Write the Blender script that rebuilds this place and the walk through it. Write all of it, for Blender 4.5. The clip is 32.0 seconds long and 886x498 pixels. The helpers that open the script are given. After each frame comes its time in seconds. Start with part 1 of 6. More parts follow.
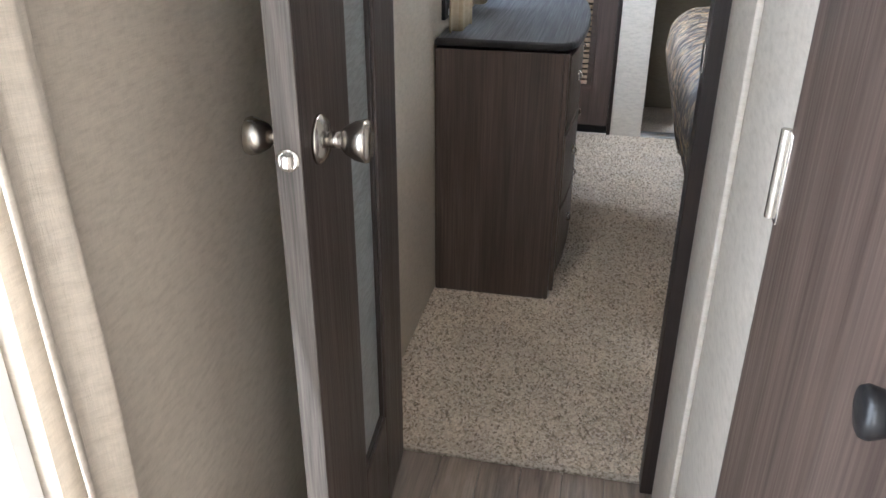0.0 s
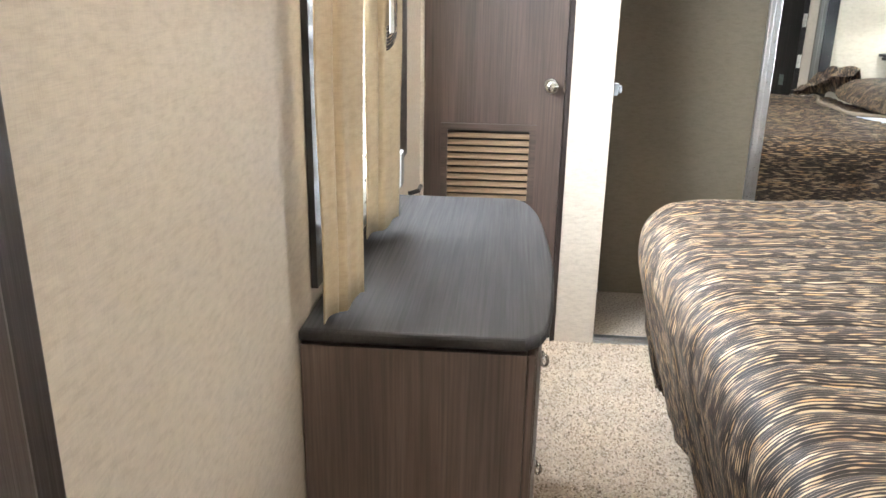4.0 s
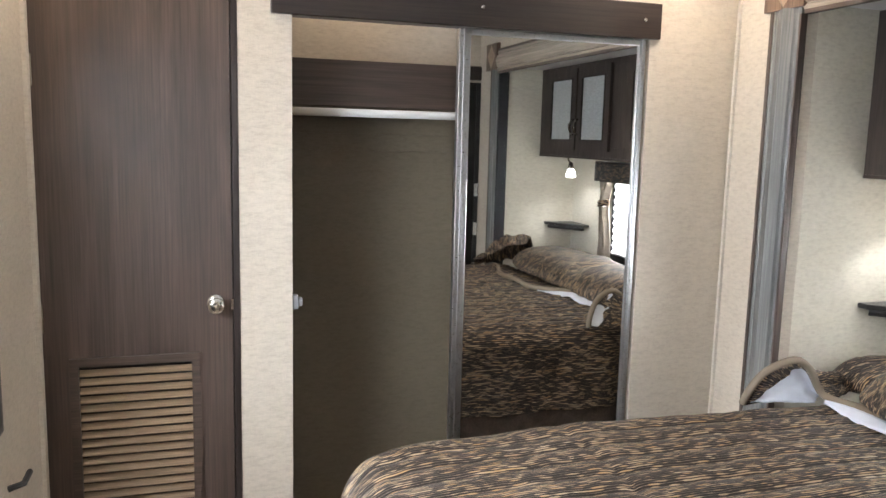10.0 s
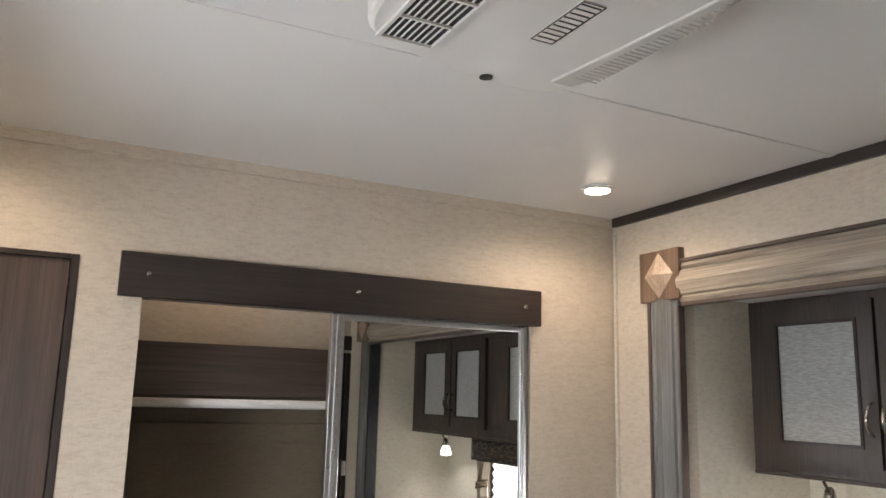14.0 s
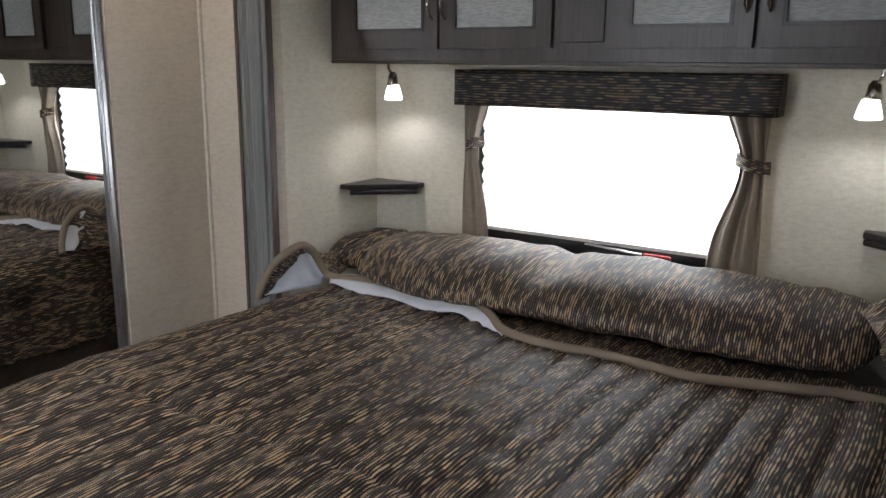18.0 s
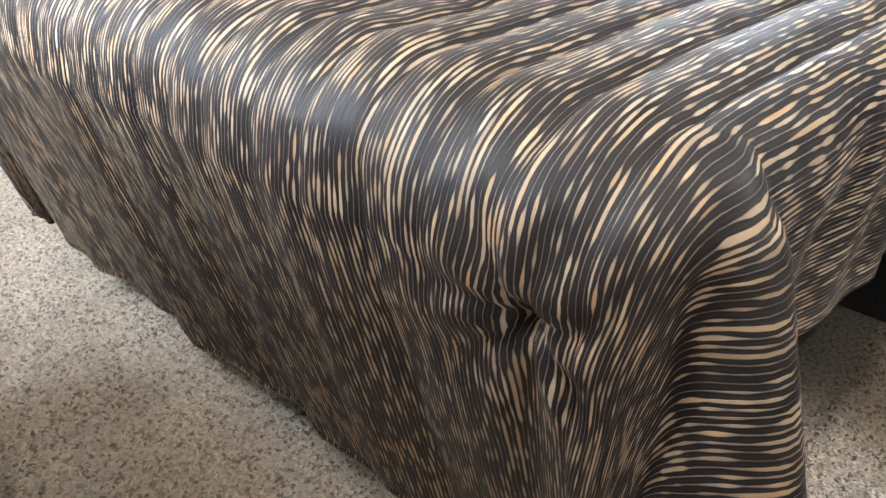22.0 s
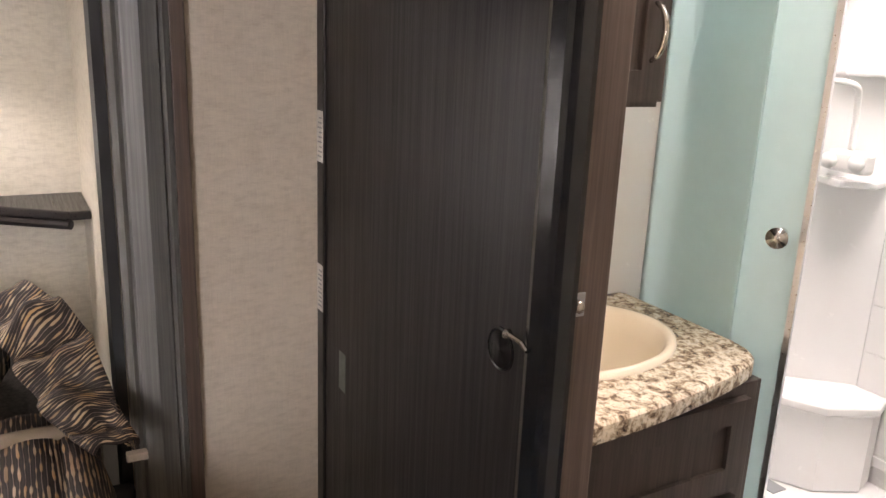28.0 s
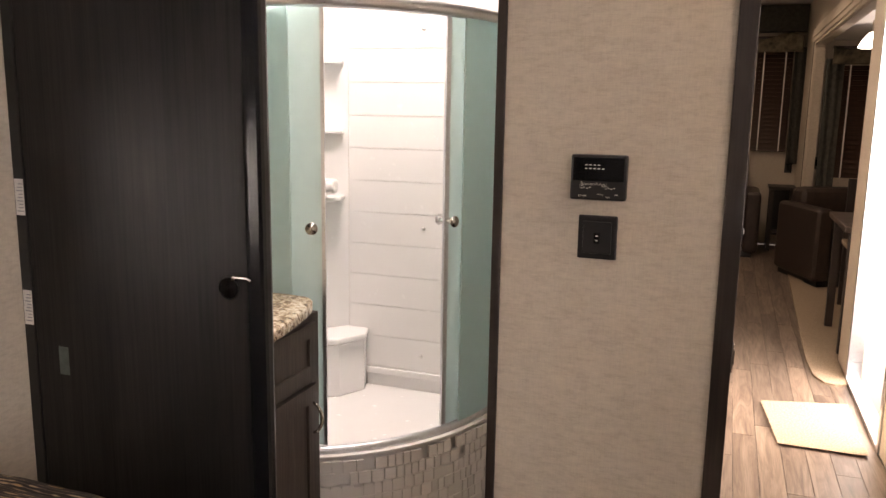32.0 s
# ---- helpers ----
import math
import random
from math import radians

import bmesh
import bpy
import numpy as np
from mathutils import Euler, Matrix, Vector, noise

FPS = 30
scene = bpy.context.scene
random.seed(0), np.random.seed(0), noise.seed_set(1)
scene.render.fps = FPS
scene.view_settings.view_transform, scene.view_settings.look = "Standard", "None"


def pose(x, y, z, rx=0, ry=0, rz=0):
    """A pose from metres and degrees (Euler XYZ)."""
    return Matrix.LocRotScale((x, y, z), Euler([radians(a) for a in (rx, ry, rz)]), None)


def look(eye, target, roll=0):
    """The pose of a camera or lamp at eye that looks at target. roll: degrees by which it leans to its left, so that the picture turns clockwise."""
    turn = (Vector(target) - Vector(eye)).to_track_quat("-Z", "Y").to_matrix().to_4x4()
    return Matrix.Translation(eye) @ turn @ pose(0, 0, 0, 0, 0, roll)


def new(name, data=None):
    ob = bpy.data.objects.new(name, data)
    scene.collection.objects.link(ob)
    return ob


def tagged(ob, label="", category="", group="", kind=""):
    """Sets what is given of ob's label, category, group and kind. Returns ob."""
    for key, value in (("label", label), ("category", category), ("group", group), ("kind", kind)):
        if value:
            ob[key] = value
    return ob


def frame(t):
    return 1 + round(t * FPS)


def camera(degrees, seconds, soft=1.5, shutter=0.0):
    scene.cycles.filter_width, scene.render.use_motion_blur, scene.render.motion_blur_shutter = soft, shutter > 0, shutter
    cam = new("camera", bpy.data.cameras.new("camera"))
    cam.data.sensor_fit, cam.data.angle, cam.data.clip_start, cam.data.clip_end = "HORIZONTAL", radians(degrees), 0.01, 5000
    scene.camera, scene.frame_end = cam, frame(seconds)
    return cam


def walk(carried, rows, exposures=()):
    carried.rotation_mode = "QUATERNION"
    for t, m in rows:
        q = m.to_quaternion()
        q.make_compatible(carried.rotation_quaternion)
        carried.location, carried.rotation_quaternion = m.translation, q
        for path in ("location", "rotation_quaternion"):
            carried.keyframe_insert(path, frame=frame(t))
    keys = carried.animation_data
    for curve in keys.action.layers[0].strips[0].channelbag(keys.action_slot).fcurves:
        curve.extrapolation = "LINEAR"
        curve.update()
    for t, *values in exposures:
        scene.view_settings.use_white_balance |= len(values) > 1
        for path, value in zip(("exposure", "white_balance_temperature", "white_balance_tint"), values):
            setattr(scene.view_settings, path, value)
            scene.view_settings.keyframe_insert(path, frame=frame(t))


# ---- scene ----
cam = camera(58.96, 32.0)
ROWS = [
    (0, 0.1752, 0.0652, 1.2309, 11.62, -26.48, 0.29),
    (0.5, 0.1382, 0.2135, 1.2435, 11.75, -26.34, 0.20),
    (1, 0.0923, 0.3649, 1.2579, 11.75, -26.07, 0.19),
    (1.5, 0.0777, 0.4865, 1.2554, 11.56, -25.65, 0.28),
    (2, 0.0848, 0.6423, 1.2816, 11.25, -24.90, 0.28),
    (2.5, 0.0861, 0.7875, 1.2991, 10.85, -23.18, 0.41),
    (3, 0.0628, 0.9071, 1.3050, 10.27, -21.68, 0.54),
    (3.5, 0.0223, 1.0097, 1.3090, 8.24, -20.11, 0.82),
    (4, 0.0240, 1.1128, 1.2976, 4.74, -18.54, 0.92),
    (4.5, 0.0557, 1.1933, 1.3050, 0.20, -17.43, 0.83),
    (6.5, 0.0361, 1.3710, 1.2658, -11.38, -17.08, 1.19),
    (7, 0.0725, 1.4041, 1.2649, -12.25, -18.00, 1.22),
    (7.5, 0.0771, 1.4374, 1.2705, -12.98, -18.67, 1.22),
    (8, 0.0865, 1.4973, 1.3182, -13.69, -19.09, 1.33),
    (8.5, 0.0864, 1.5322, 1.3582, -14.84, -18.29, 1.37),
    (9, 0.0875, 1.5476, 1.3882, -15.79, -15.34, 1.47),
    (9.5, 0.0941, 1.5998, 1.4183, -16.74, -11.29, 1.51),
    (10, 0.1123, 1.6450, 1.4518, -17.66, -8.04, 1.41),
    (10.5, 0.1385, 1.6795, 1.4918, -19.13, -5.39, 1.34),
    (11, 0.1497, 1.6929, 1.5331, -20.44, -2.59, 1.29),
    (11.5, 0.1543, 1.6987, 1.5628, -21.72, 0.70, 1.32),
    (12, 0.1526, 1.7056, 1.5907, -23.37, 4.53, 1.35),
    (12.5, 0.1522, 1.7241, 1.6090, -24.95, 7.76, 1.29),
    (13, 0.1668, 1.7986, 1.6197, -25.83, 9.84, 1.22),
    (13.5, 0.1694, 1.8709, 1.6072, -26.02, 10.60, 1.19),
    (15.5, 0.1598, 1.8569, 1.3970, -38.53, 5.09, 1.23),
    (16, 0.1595, 1.8693, 1.3866, -45.60, -1.09, 1.10),
    (16.5, 0.1586, 1.8726, 1.3818, -50.88, -5.34, 0.98),
    (17, 0.1484, 1.8753, 1.3790, -54.38, -8.31, 0.84),
    (17.5, 0.1361, 1.8834, 1.3750, -56.35, -10.98, 0.70),
    (18, 0.1145, 1.8823, 1.3570, -57.31, -13.18, 0.67),
    (18.5, 0.0916, 1.8738, 1.3249, -57.52, -15.03, 0.67),
    (19, 0.0718, 1.8757, 1.2864, -57.62, -17.42, 0.61),
    (19.5, 0.0510, 1.8578, 1.2254, -55.79, -20.03, 0.56),
    (20, 0.0396, 1.8303, 1.1447, -52.27, -22.07, 0.57),
    (20.5, 0.0303, 1.7987, 1.0574, -49.43, -23.48, 0.65),
    (21, 0.0211, 1.7650, 0.9639, -47.68, -25.42, 0.64),
    (21.5, 0.0180, 1.7395, 0.9126, -46.42, -28.38, 0.65),
    (22, 0.0111, 1.7269, 0.9009, -47.90, -29.96, 1.24),
    (22.5, 0.0335, 1.7346, 0.9200, -57.44, -32.42, 2.05),
    (23, 0.0720, 1.7574, 0.9415, -66.76, -33.64, 2.49),
    (23.5, 0.1022, 1.7758, 0.9595, -71.23, -34.18, 2.73),
    (24, 0.1503, 1.7808, 1.0118, -75.40, -34.42, 3.00),
    (24.5, 0.1849, 1.7798, 1.0749, -79.67, -34.28, 3.15),
    (25, 0.1984, 1.7812, 1.1567, -82.82, -32.77, 2.84),
    (25.5, 0.2496, 1.7958, 1.2752, -87.92, -29.70, 2.33),
    (26.5, 0.4320, 1.7900, 1.2880, -96.40, -23.00, 2.60),
    (27.5, 0.6189, 1.8389, 1.2842, -105.12, -16.79, 2.81),
    (28, 0.6498, 1.9232, 1.2891, -119.48, -15.14, 2.37),
    (28.5, 0.6182, 2.0074, 1.2927, -128.75, -13.81, 2.11),
    (29, 0.5760, 2.0995, 1.3179, -134.95, -12.76, 1.86),
    (29.5, 0.5465, 2.1935, 1.3328, -139.46, -11.95, 1.70),
    (30, 0.5175, 2.3371, 1.3365, -144.49, -11.24, 1.48),
    (30.5, 0.4672, 2.4580, 1.3452, -150.22, -10.66, 1.31),
    (31, 0.4090, 2.5935, 1.3373, -155.05, -10.29, 1.14),
    (31.5, 0.3723, 2.6948, 1.3370, -158.11, -10.14, 1.01),
    (32, 0.3663, 2.7854, 1.3342, -160.24, -10.08, 0.93),
]
EXPOSURES = (
    (0.0, 0.2, 5500, 9), (1.0, 0.75, 6000, 10), (2.0, 1.15, 5800, 10), (3.0, 1.25, 6000, 10), (4.0, 1.0, 6300, 10), (7.0, 0.4, 6200, 11), (8.0, 0.4, 6250, 11), (9.0, 0.1, 6350, 11), (10.0, 0.05, 6400, 12),
    (11.0, -0.15, 6450, 13), (12.0, -0.5, 6900, 15), (13.0, -0.6, 7000, 16), (16.0, -0.8, 6500, 12), (17.0, -1.0, 6400, 12), (18.0, -1.1, 6400, 13), (19.0, -1.0, 6500, 14), (20.0, -0.15, 6300, 13), (21.0, 0.35, 6000, 11),
    (22.0, 0.9, 5800, 9), (24.0, 1.4, 5700, 8), (25.0, 1.2, 5500, 8), (28.0, 0.0, 7300, 24), (29.0, -0.15, 7400, 23), (30.0, -0.3, 7600, 24), (31.0, -0.38, 7700, 24), (32.0, -0.35, 7900, 26))
walk(cam, [(t, pose(x, y, z, 90 + pitch, 0, yaw) @ pose(0, 0, 0, 0, 0, roll)) for t, x, y, z, yaw, pitch, roll in ROWS], EXPOSURES)

# ---- light ----
world = bpy.data.worlds.new("sky")
scene.world = world
world.use_nodes = True
wn = world.node_tree.nodes
sky = wn.new("ShaderNodeTexSky")
sky.sky_type, sky.sun_disc = "NISHITA", False
sky.sun_elevation, sky.sun_rotation = radians(54), radians(-166)
world.node_tree.links.new(sky.outputs[0], wn["Background"].inputs[0])
wn["Background"].inputs[1].default_value = 0.15
sun_data = bpy.data.lights.new("sun", "SUN")
sun_data.energy, sun_data.angle, sun_data.color = 4.0, radians(0.5), (1.0, 0.95, 0.87)
sun = new("sun", sun_data)
sun.matrix_world = look((-1.25, -5, 7.1), (0, 0, 0))


def area(name, eye, target, w, h, power, colour):
    d = bpy.data.lights.new(name, "AREA")
    d.shape, d.size, d.size_y, d.energy, d.color = "RECTANGLE", w, h, power, colour
    ob = new(name, d)
    ob.matrix_world = look(eye, target)
    return ob


def spot(name, eye, target, power, colour, angle=120, radius=0.02):
    d = bpy.data.lights.new(name, "SPOT")
    d.energy, d.color, d.spot_size, d.spot_blend, d.shadow_soft_size = power, colour, radians(angle), 0.6, radius
    ob = new(name, d)
    ob.matrix_world = look(eye, target)
    return ob


# ---- plan in metres ----
LW, RW, BW, FW, CEIL = -0.293, 1.835, 1.459, 3.906, 2.158   # inner faces of the bedroom
T = 0.04                                                    # thickness of the partitions
SLN, SLS, SLX, SLT = 3.600, 1.80, 2.345, 1.87               # bed slide-out: sides, head wall, its ceiling
DOOR_L, DOOR_R, DOOR_H = -0.215, 0.336, 1.86                # bedroom doorway
BATH_R, BATH_L = 0.745, 1.290                               # bath doorway in the back wall
WIN_A = (2.32, 3.405, 0.84, 1.74)                            # window above the dresser: y and z
WIN_B = (2.33, 3.15, 0.80, 1.26)                            # window at the head of the bed
WIN_H = (-0.15, 0.545, 0.45, 1.75)                           # hall window
ENTRY = (-1.52, -0.62, 0.0, 1.90)                           # entry doorway
SKY = (1.10, 1.62, 0.35, 0.85)                              # skylight over the shower: x and y
WARM, COOL = (1.0, 0.84, 0.66), (0.86, 0.93, 1.0)

# daylight in the openings, the lamps of the room and one added ceiling lamp
area("dresser_window_daylight", (LW - 0.22, 2.84, 1.36), (LW + 1, 2.70, 0.55), 1.0, 0.80, 60, COOL)
area("bed_window_daylight", (SLX + 0.16, 2.74, 1.03), (SLX - 1, 2.74, 0.95), 0.8, 0.44, 75, (0.95, 0.98, 1.0))
area("hall_window_daylight", (LW - 0.16, 0.2, 1.1), (LW + 1, 0.2, 0.9), 0.64, 1.2, 15, (1.0, 0.98, 0.95))
area("entry_daylight", (LW - 0.16, -1.07, 1.0), (LW + 1, -1.07, 0.8), 0.86, 1.8, 100, (1.0, 0.97, 0.92))
area("skylight_daylight", (1.36, 0.60, CEIL + 0.14), (1.36, 0.60, 0), 0.48, 0.46, 28, (0.97, 0.99, 1.0))
# third entry is an unseen lamp, added to light the carpet by the doorway
PUCKS = ((1.535, 3.605, 15), (-0.045, 3.64, 11), (-0.045, 1.76, 17), (1.15, 1.12, 12), (0.45, -3.1, 26), (0.45, -4.7, 26))
LIVING = 2.42                                               # higher ceiling of the living room


def top_at(y):
    return LIVING if y < -2.5 else CEIL


for px, py, power in PUCKS:
    spot("puck_light", (px, py, top_at(py) - 0.022), (px, py, 0), power, WARM, 160, 0.03)
spot("closet_light", (0.66, 4.24, CEIL - 0.03), (0.66, 4.24, 0), 5, WARM, 160, 0.03)
spot("pendant_bulb", (-0.50, -3.4, 1.86), (-0.50, -3.4, 0), 20, WARM, 160, 0.05)
LAMPS = ((2.21, 3.445, -0.03), (2.19, 2.03, 0.05))
for lx, ly, lean in LAMPS:
    spot("reading_light", (lx, ly, 1.225), (lx + 0.06, ly + lean, 0.6), 2.6, (0.97, 0.98, 1.0), 150, 0.02)


# ---- materials ----
def nodes_of(name, rough=0.6, metal=0.0, coat=0.0):
    m = bpy.data.materials.new(name)
    m.use_nodes = True
    nt = m.node_tree
    b = nt.nodes["Principled BSDF"]
    b.inputs["Roughness"].default_value, b.inputs["Metallic"].default_value = rough, metal
    b.inputs["Coat Weight"].default_value = coat
    return m, nt, b


def N(nt, kind, **props):
    n = nt.nodes.new("ShaderNode" + kind)
    for k, v in props.items():
        if k == "operation":
            n.operation = v
        elif k == "data_type":
            n.data_type = v
        elif k == "blend_type":
            n.blend_type = v
    return n


def L(nt, a, b):
    nt.links.new(a, b)


def coords(nt, scale=(1, 1, 1), kind="Object", rot=(0, 0, 0)):
    c, m = N(nt, "TexCoord"), N(nt, "Mapping")
    m.inputs["Scale"].default_value = scale
    m.inputs["Rotation"].default_value = [radians(a) for a in rot]
    L(nt, c.outputs[kind], m.inputs["Vector"])
    return m.outputs["Vector"]


def noise_tex(nt, vec, scale, detail=4.0, rough=0.55, dist=0.0):
    n = N(nt, "TexNoise")
    L(nt, vec, n.inputs["Vector"])
    for k, v in (("Scale", scale), ("Detail", detail), ("Roughness", rough), ("Distortion", dist)):
        n.inputs[k].default_value = v
    return n.outputs["Fac"]


def ramp(nt, fac, stops):
    r = N(nt, "ValToRGB")
    e = r.color_ramp.elements
    while len(e) < len(stops):
        e.new(0.5)
    for el, (p, c) in zip(e, stops):
        el.position, el.color = p, (*c, 1) if len(c) == 3 else c
    L(nt, fac, r.inputs["Fac"])
    return r.outputs["Color"]


def math2(nt, op, a, b):
    n = N(nt, "Math", operation=op)
    for i, v in enumerate((a, b)):
        if isinstance(v, (int, float)):
            n.inputs[i].default_value = v
        else:
            L(nt, v, n.inputs[i])
    return n.outputs[0]


def mixc(nt, fac, a, b, blend="MIX"):
    n = N(nt, "Mix", data_type="RGBA", blend_type=blend)
    for s, v in ((0, fac), (6, a), (7, b)):
        if isinstance(v, (int, float)):
            n.inputs[s].default_value = v
        elif isinstance(v, tuple):
            n.inputs[s].default_value = (*v, 1)
        else:
            L(nt, v, n.inputs[s])
    return n.outputs[2]


def bump(nt, b, height, dist, strength=1.0):
    n = N(nt, "Bump")
    n.inputs["Distance"].default_value, n.inputs["Strength"].default_value = dist, strength
    L(nt, height, n.inputs["Height"])
    L(nt, n.outputs["Normal"], b.inputs["Normal"])


def plain(name, c, rough=0.5, metal=0.0, var=0.12, scale=9.0, bumps=0.0, coat=0.0):
    """A plain material with faint blotches and grain."""
    m, nt, b = nodes_of(name, rough, metal, coat)
    v = coords(nt)
    f = noise_tex(nt, v, scale, 5)
    lo, hi = tuple(x * (1 - var) for x in c), tuple(min(1, x * (1 + var)) for x in c)
    L(nt, ramp(nt, f, [(0.3, lo), (0.7, hi)]), b.inputs["Base Color"])
    g = noise_tex(nt, v, scale * 6, 3)
    L(nt, ramp(nt, g, [(0.2, (max(0, rough - 0.06),) * 3), (0.8, (min(1, rough + 0.08),) * 3)]), b.inputs["Roughness"])
    if bumps:
        bump(nt, b, noise_tex(nt, v, 350, 3), bumps)
    return m


def wood(name, dark, light, axis="z", rough=0.42, fine=1.0, coat=0.0):
    """Printed wood grain that runs along one axis of the thing."""
    m, nt, b = nodes_of(name, rough, 0, coat)
    s = {"x": (1.1, 14, 14), "y": (14, 1.1, 14), "z": (14, 14, 1.1)}[axis]
    v = coords(nt, s)
    big = noise_tex(nt, v, 1.1 * fine, 4, 0.55, 1.2)
    s2 = {"x": (2.5, 130, 130), "y": (130, 2.5, 130), "z": (130, 130, 2.5)}[axis]
    v2 = coords(nt, s2)
    fine_n = noise_tex(nt, v2, 1.6 * fine, 4, 0.65)
    base = ramp(nt, big, [(0.25, dark), (0.55, tuple((a + c) / 2 for a, c in zip(dark, light))), (0.8, light)])
    streak = ramp(nt, fine_n, [(0.3, (0.62, 0.62, 0.62)), (0.62, (1.12, 1.1, 1.08))])
    L(nt, mixc(nt, 1.0, base, streak, "MULTIPLY"), b.inputs["Base Color"])
    L(nt, ramp(nt, fine_n, [(0.3, (rough + 0.12,) * 3), (0.7, (rough - 0.06,) * 3)]), b.inputs["Roughness"])
    bump(nt, b, fine_n, 0.0004)
    return m


def linen(name, c, c2=None):
    """Wall vinyl with a woven linen print."""
    m, nt, b = nodes_of(name, 0.55)
    v = coords(nt)
    a = noise_tex(nt, coords(nt, (60, 60, 900)), 1.0, 3)
    d = noise_tex(nt, coords(nt, (700, 700, 50)), 1.0, 3)
    blot = noise_tex(nt, v, 2.2, 4)
    w = math2(nt, "ADD", math2(nt, "MULTIPLY", a, 0.5), math2(nt, "MULTIPLY", d, 0.5))
    col = ramp(nt, w, [(0.35, tuple(x * 0.90 for x in c)), (0.65, c2 or tuple(min(1, x * 1.06) for x in c))])
    stain = ramp(nt, blot, [(0.3, (0.95, 0.94, 0.93)), (0.7, (1.02, 1.02, 1.02))])
    fleck = noise_tex(nt, coords(nt, (38, 38, 110)), 1.0, 4, 0.65)
    col = mixc(nt, 1.0, col, ramp(nt, fleck, [(0.32, (0.88, 0.87, 0.85)), (0.52, (1.0, 1.0, 1.0)), (0.70, (1.06, 1.06, 1.05))]), "MULTIPLY")
    L(nt, mixc(nt, 1.0, col, stain, "MULTIPLY"), b.inputs["Base Color"])
    bump(nt, b, w, 0.0005)
    return m


M_WALL = linen("wall_vinyl", (0.57, 0.505, 0.42))
M_COLUMN = linen("pale_wall_vinyl", (0.62, 0.57, 0.50))
M_SLIDEWALL = linen("slide_wall_vinyl", (0.66, 0.62, 0.52))
M_CEIL = plain("white_ceiling", (0.80, 0.80, 0.79), 0.33, var=0.02, scale=3, bumps=0.0006)
M_WOOD = wood("brown_walnut_laminate", (0.055, 0.038, 0.031), (0.135, 0.098, 0.080), "z", 0.40)
M_WOODH = wood("brown_walnut_laminate_across", (0.055, 0.038, 0.031), (0.135, 0.098, 0.080), "y", 0.40)
M_WOODX = wood("brown_walnut_laminate_along", (0.050, 0.034, 0.028), (0.11, 0.078, 0.062), "x", 0.40)
M_DARKWOOD = wood("dark_espresso_wood", (0.016, 0.011, 0.010), (0.042, 0.029, 0.024), "z", 0.38)
M_DARKWOODX = wood("dark_espresso_wood_along", (0.016, 0.011, 0.010), (0.042, 0.029, 0.024), "x", 0.38)
M_DARKWOODY = wood("dark_espresso_wood_across", (0.022, 0.016, 0.014), (0.055, 0.040, 0.034), "y", 0.35)
M_BATHDOOR = wood("black_brown_door_laminate", (0.012, 0.0112, 0.0112), (0.028, 0.0242, 0.0235), "z", 0.40)
M_BATHDOOR.node_tree.nodes["Principled BSDF"].inputs["Specular IOR Level"].default_value = 0.22
M_BLACK = plain("black_plastic", (0.010, 0.010, 0.011), 0.35, bumps=0.0002)
M_RUBBER = plain("black_rubber", (0.012, 0.013, 0.015), 0.6)
M_CHROME = plain("chrome", (0.72, 0.71, 0.69), 0.10, 1.0, 0.03)
M_NICKEL = plain("brushed_nickel", (0.52, 0.49, 0.45), 0.22, 1.0, 0.03, 8)
M_ALU = plain("satin_aluminium", (0.62, 0.63, 0.65), 0.30, 1.0, 0.05, 40)
M_WHITE = plain("white_plastic", (0.74, 0.73, 0.71), 0.35, var=0.03)
M_SHOWER = plain("white_shower_plastic", (0.80, 0.79, 0.78), 0.22, var=0.02, scale=4)
M_CURTAIN = linen("tan_curtain_cloth", (0.42, 0.33, 0.21))
M_PALECLOTH = linen("pale_beige_curtain_cloth", (0.64, 0.57, 0.48))
M_GREYTRIM = wood("grey_brown_slide_trim", (0.105, 0.108, 0.105), (0.225, 0.228, 0.220), "z", 0.45)
# head trim is paler than the posts, its lit look put into the colour
M_LITTRIMY = wood("lit_slide_trim_across", (0.24, 0.20, 0.16), (0.46, 0.40, 0.33), "y", 0.45)
M_PAPER = plain("white_paper_label", (0.70, 0.68, 0.64), 0.6, var=0.1, scale=60)


def mirror_mat():
    m, nt, b = nodes_of("mirror_glass", 0.015, 1.0)
    b.inputs["Base Color"].default_value = (0.86, 0.87, 0.86, 1)
    return m


def frosted(name, c, rough, scale, rot):
    """Textured privacy glass, lit from either side."""
    m, nt, b = nodes_of(name, rough)
    v = coords(nt, (scale * 0.35, scale * 0.35, scale * 2.2), rot=rot)
    f = noise_tex(nt, v, 1.0, 2, 0.5, 0.3)
    L(nt, ramp(nt, f, [(0.42, tuple(x * 0.80 for x in c)), (0.58, tuple(min(1, x * 1.1) for x in c))]), b.inputs["Base Color"])
    b.inputs["Transmission Weight"].default_value = 0.25
    bump(nt, b, f, 0.002)
    return m


def carpet_mat():
    m, nt, b = nodes_of("speckled_beige_carpet", 0.95)
    v = coords(nt)
    f = noise_tex(nt, v, 120, 3, 0.7)
    g = noise_tex(nt, v, 5, 4)
    col = ramp(nt, f, [(0.32, (0.20, 0.16, 0.12)), (0.43, (0.45, 0.38, 0.30)), (0.54, (0.66, 0.58, 0.48)), (0.72, (0.80, 0.73, 0.63))])
    L(nt, mixc(nt, 1.0, col, ramp(nt, g, [(0.3, (0.84, 0.84, 0.85)), (0.7, (1.06, 1.05, 1.03))]), "MULTIPLY"), b.inputs["Base Color"])
    bump(nt, b, noise_tex(nt, v, 320, 3, 0.7), 0.006)
    return m


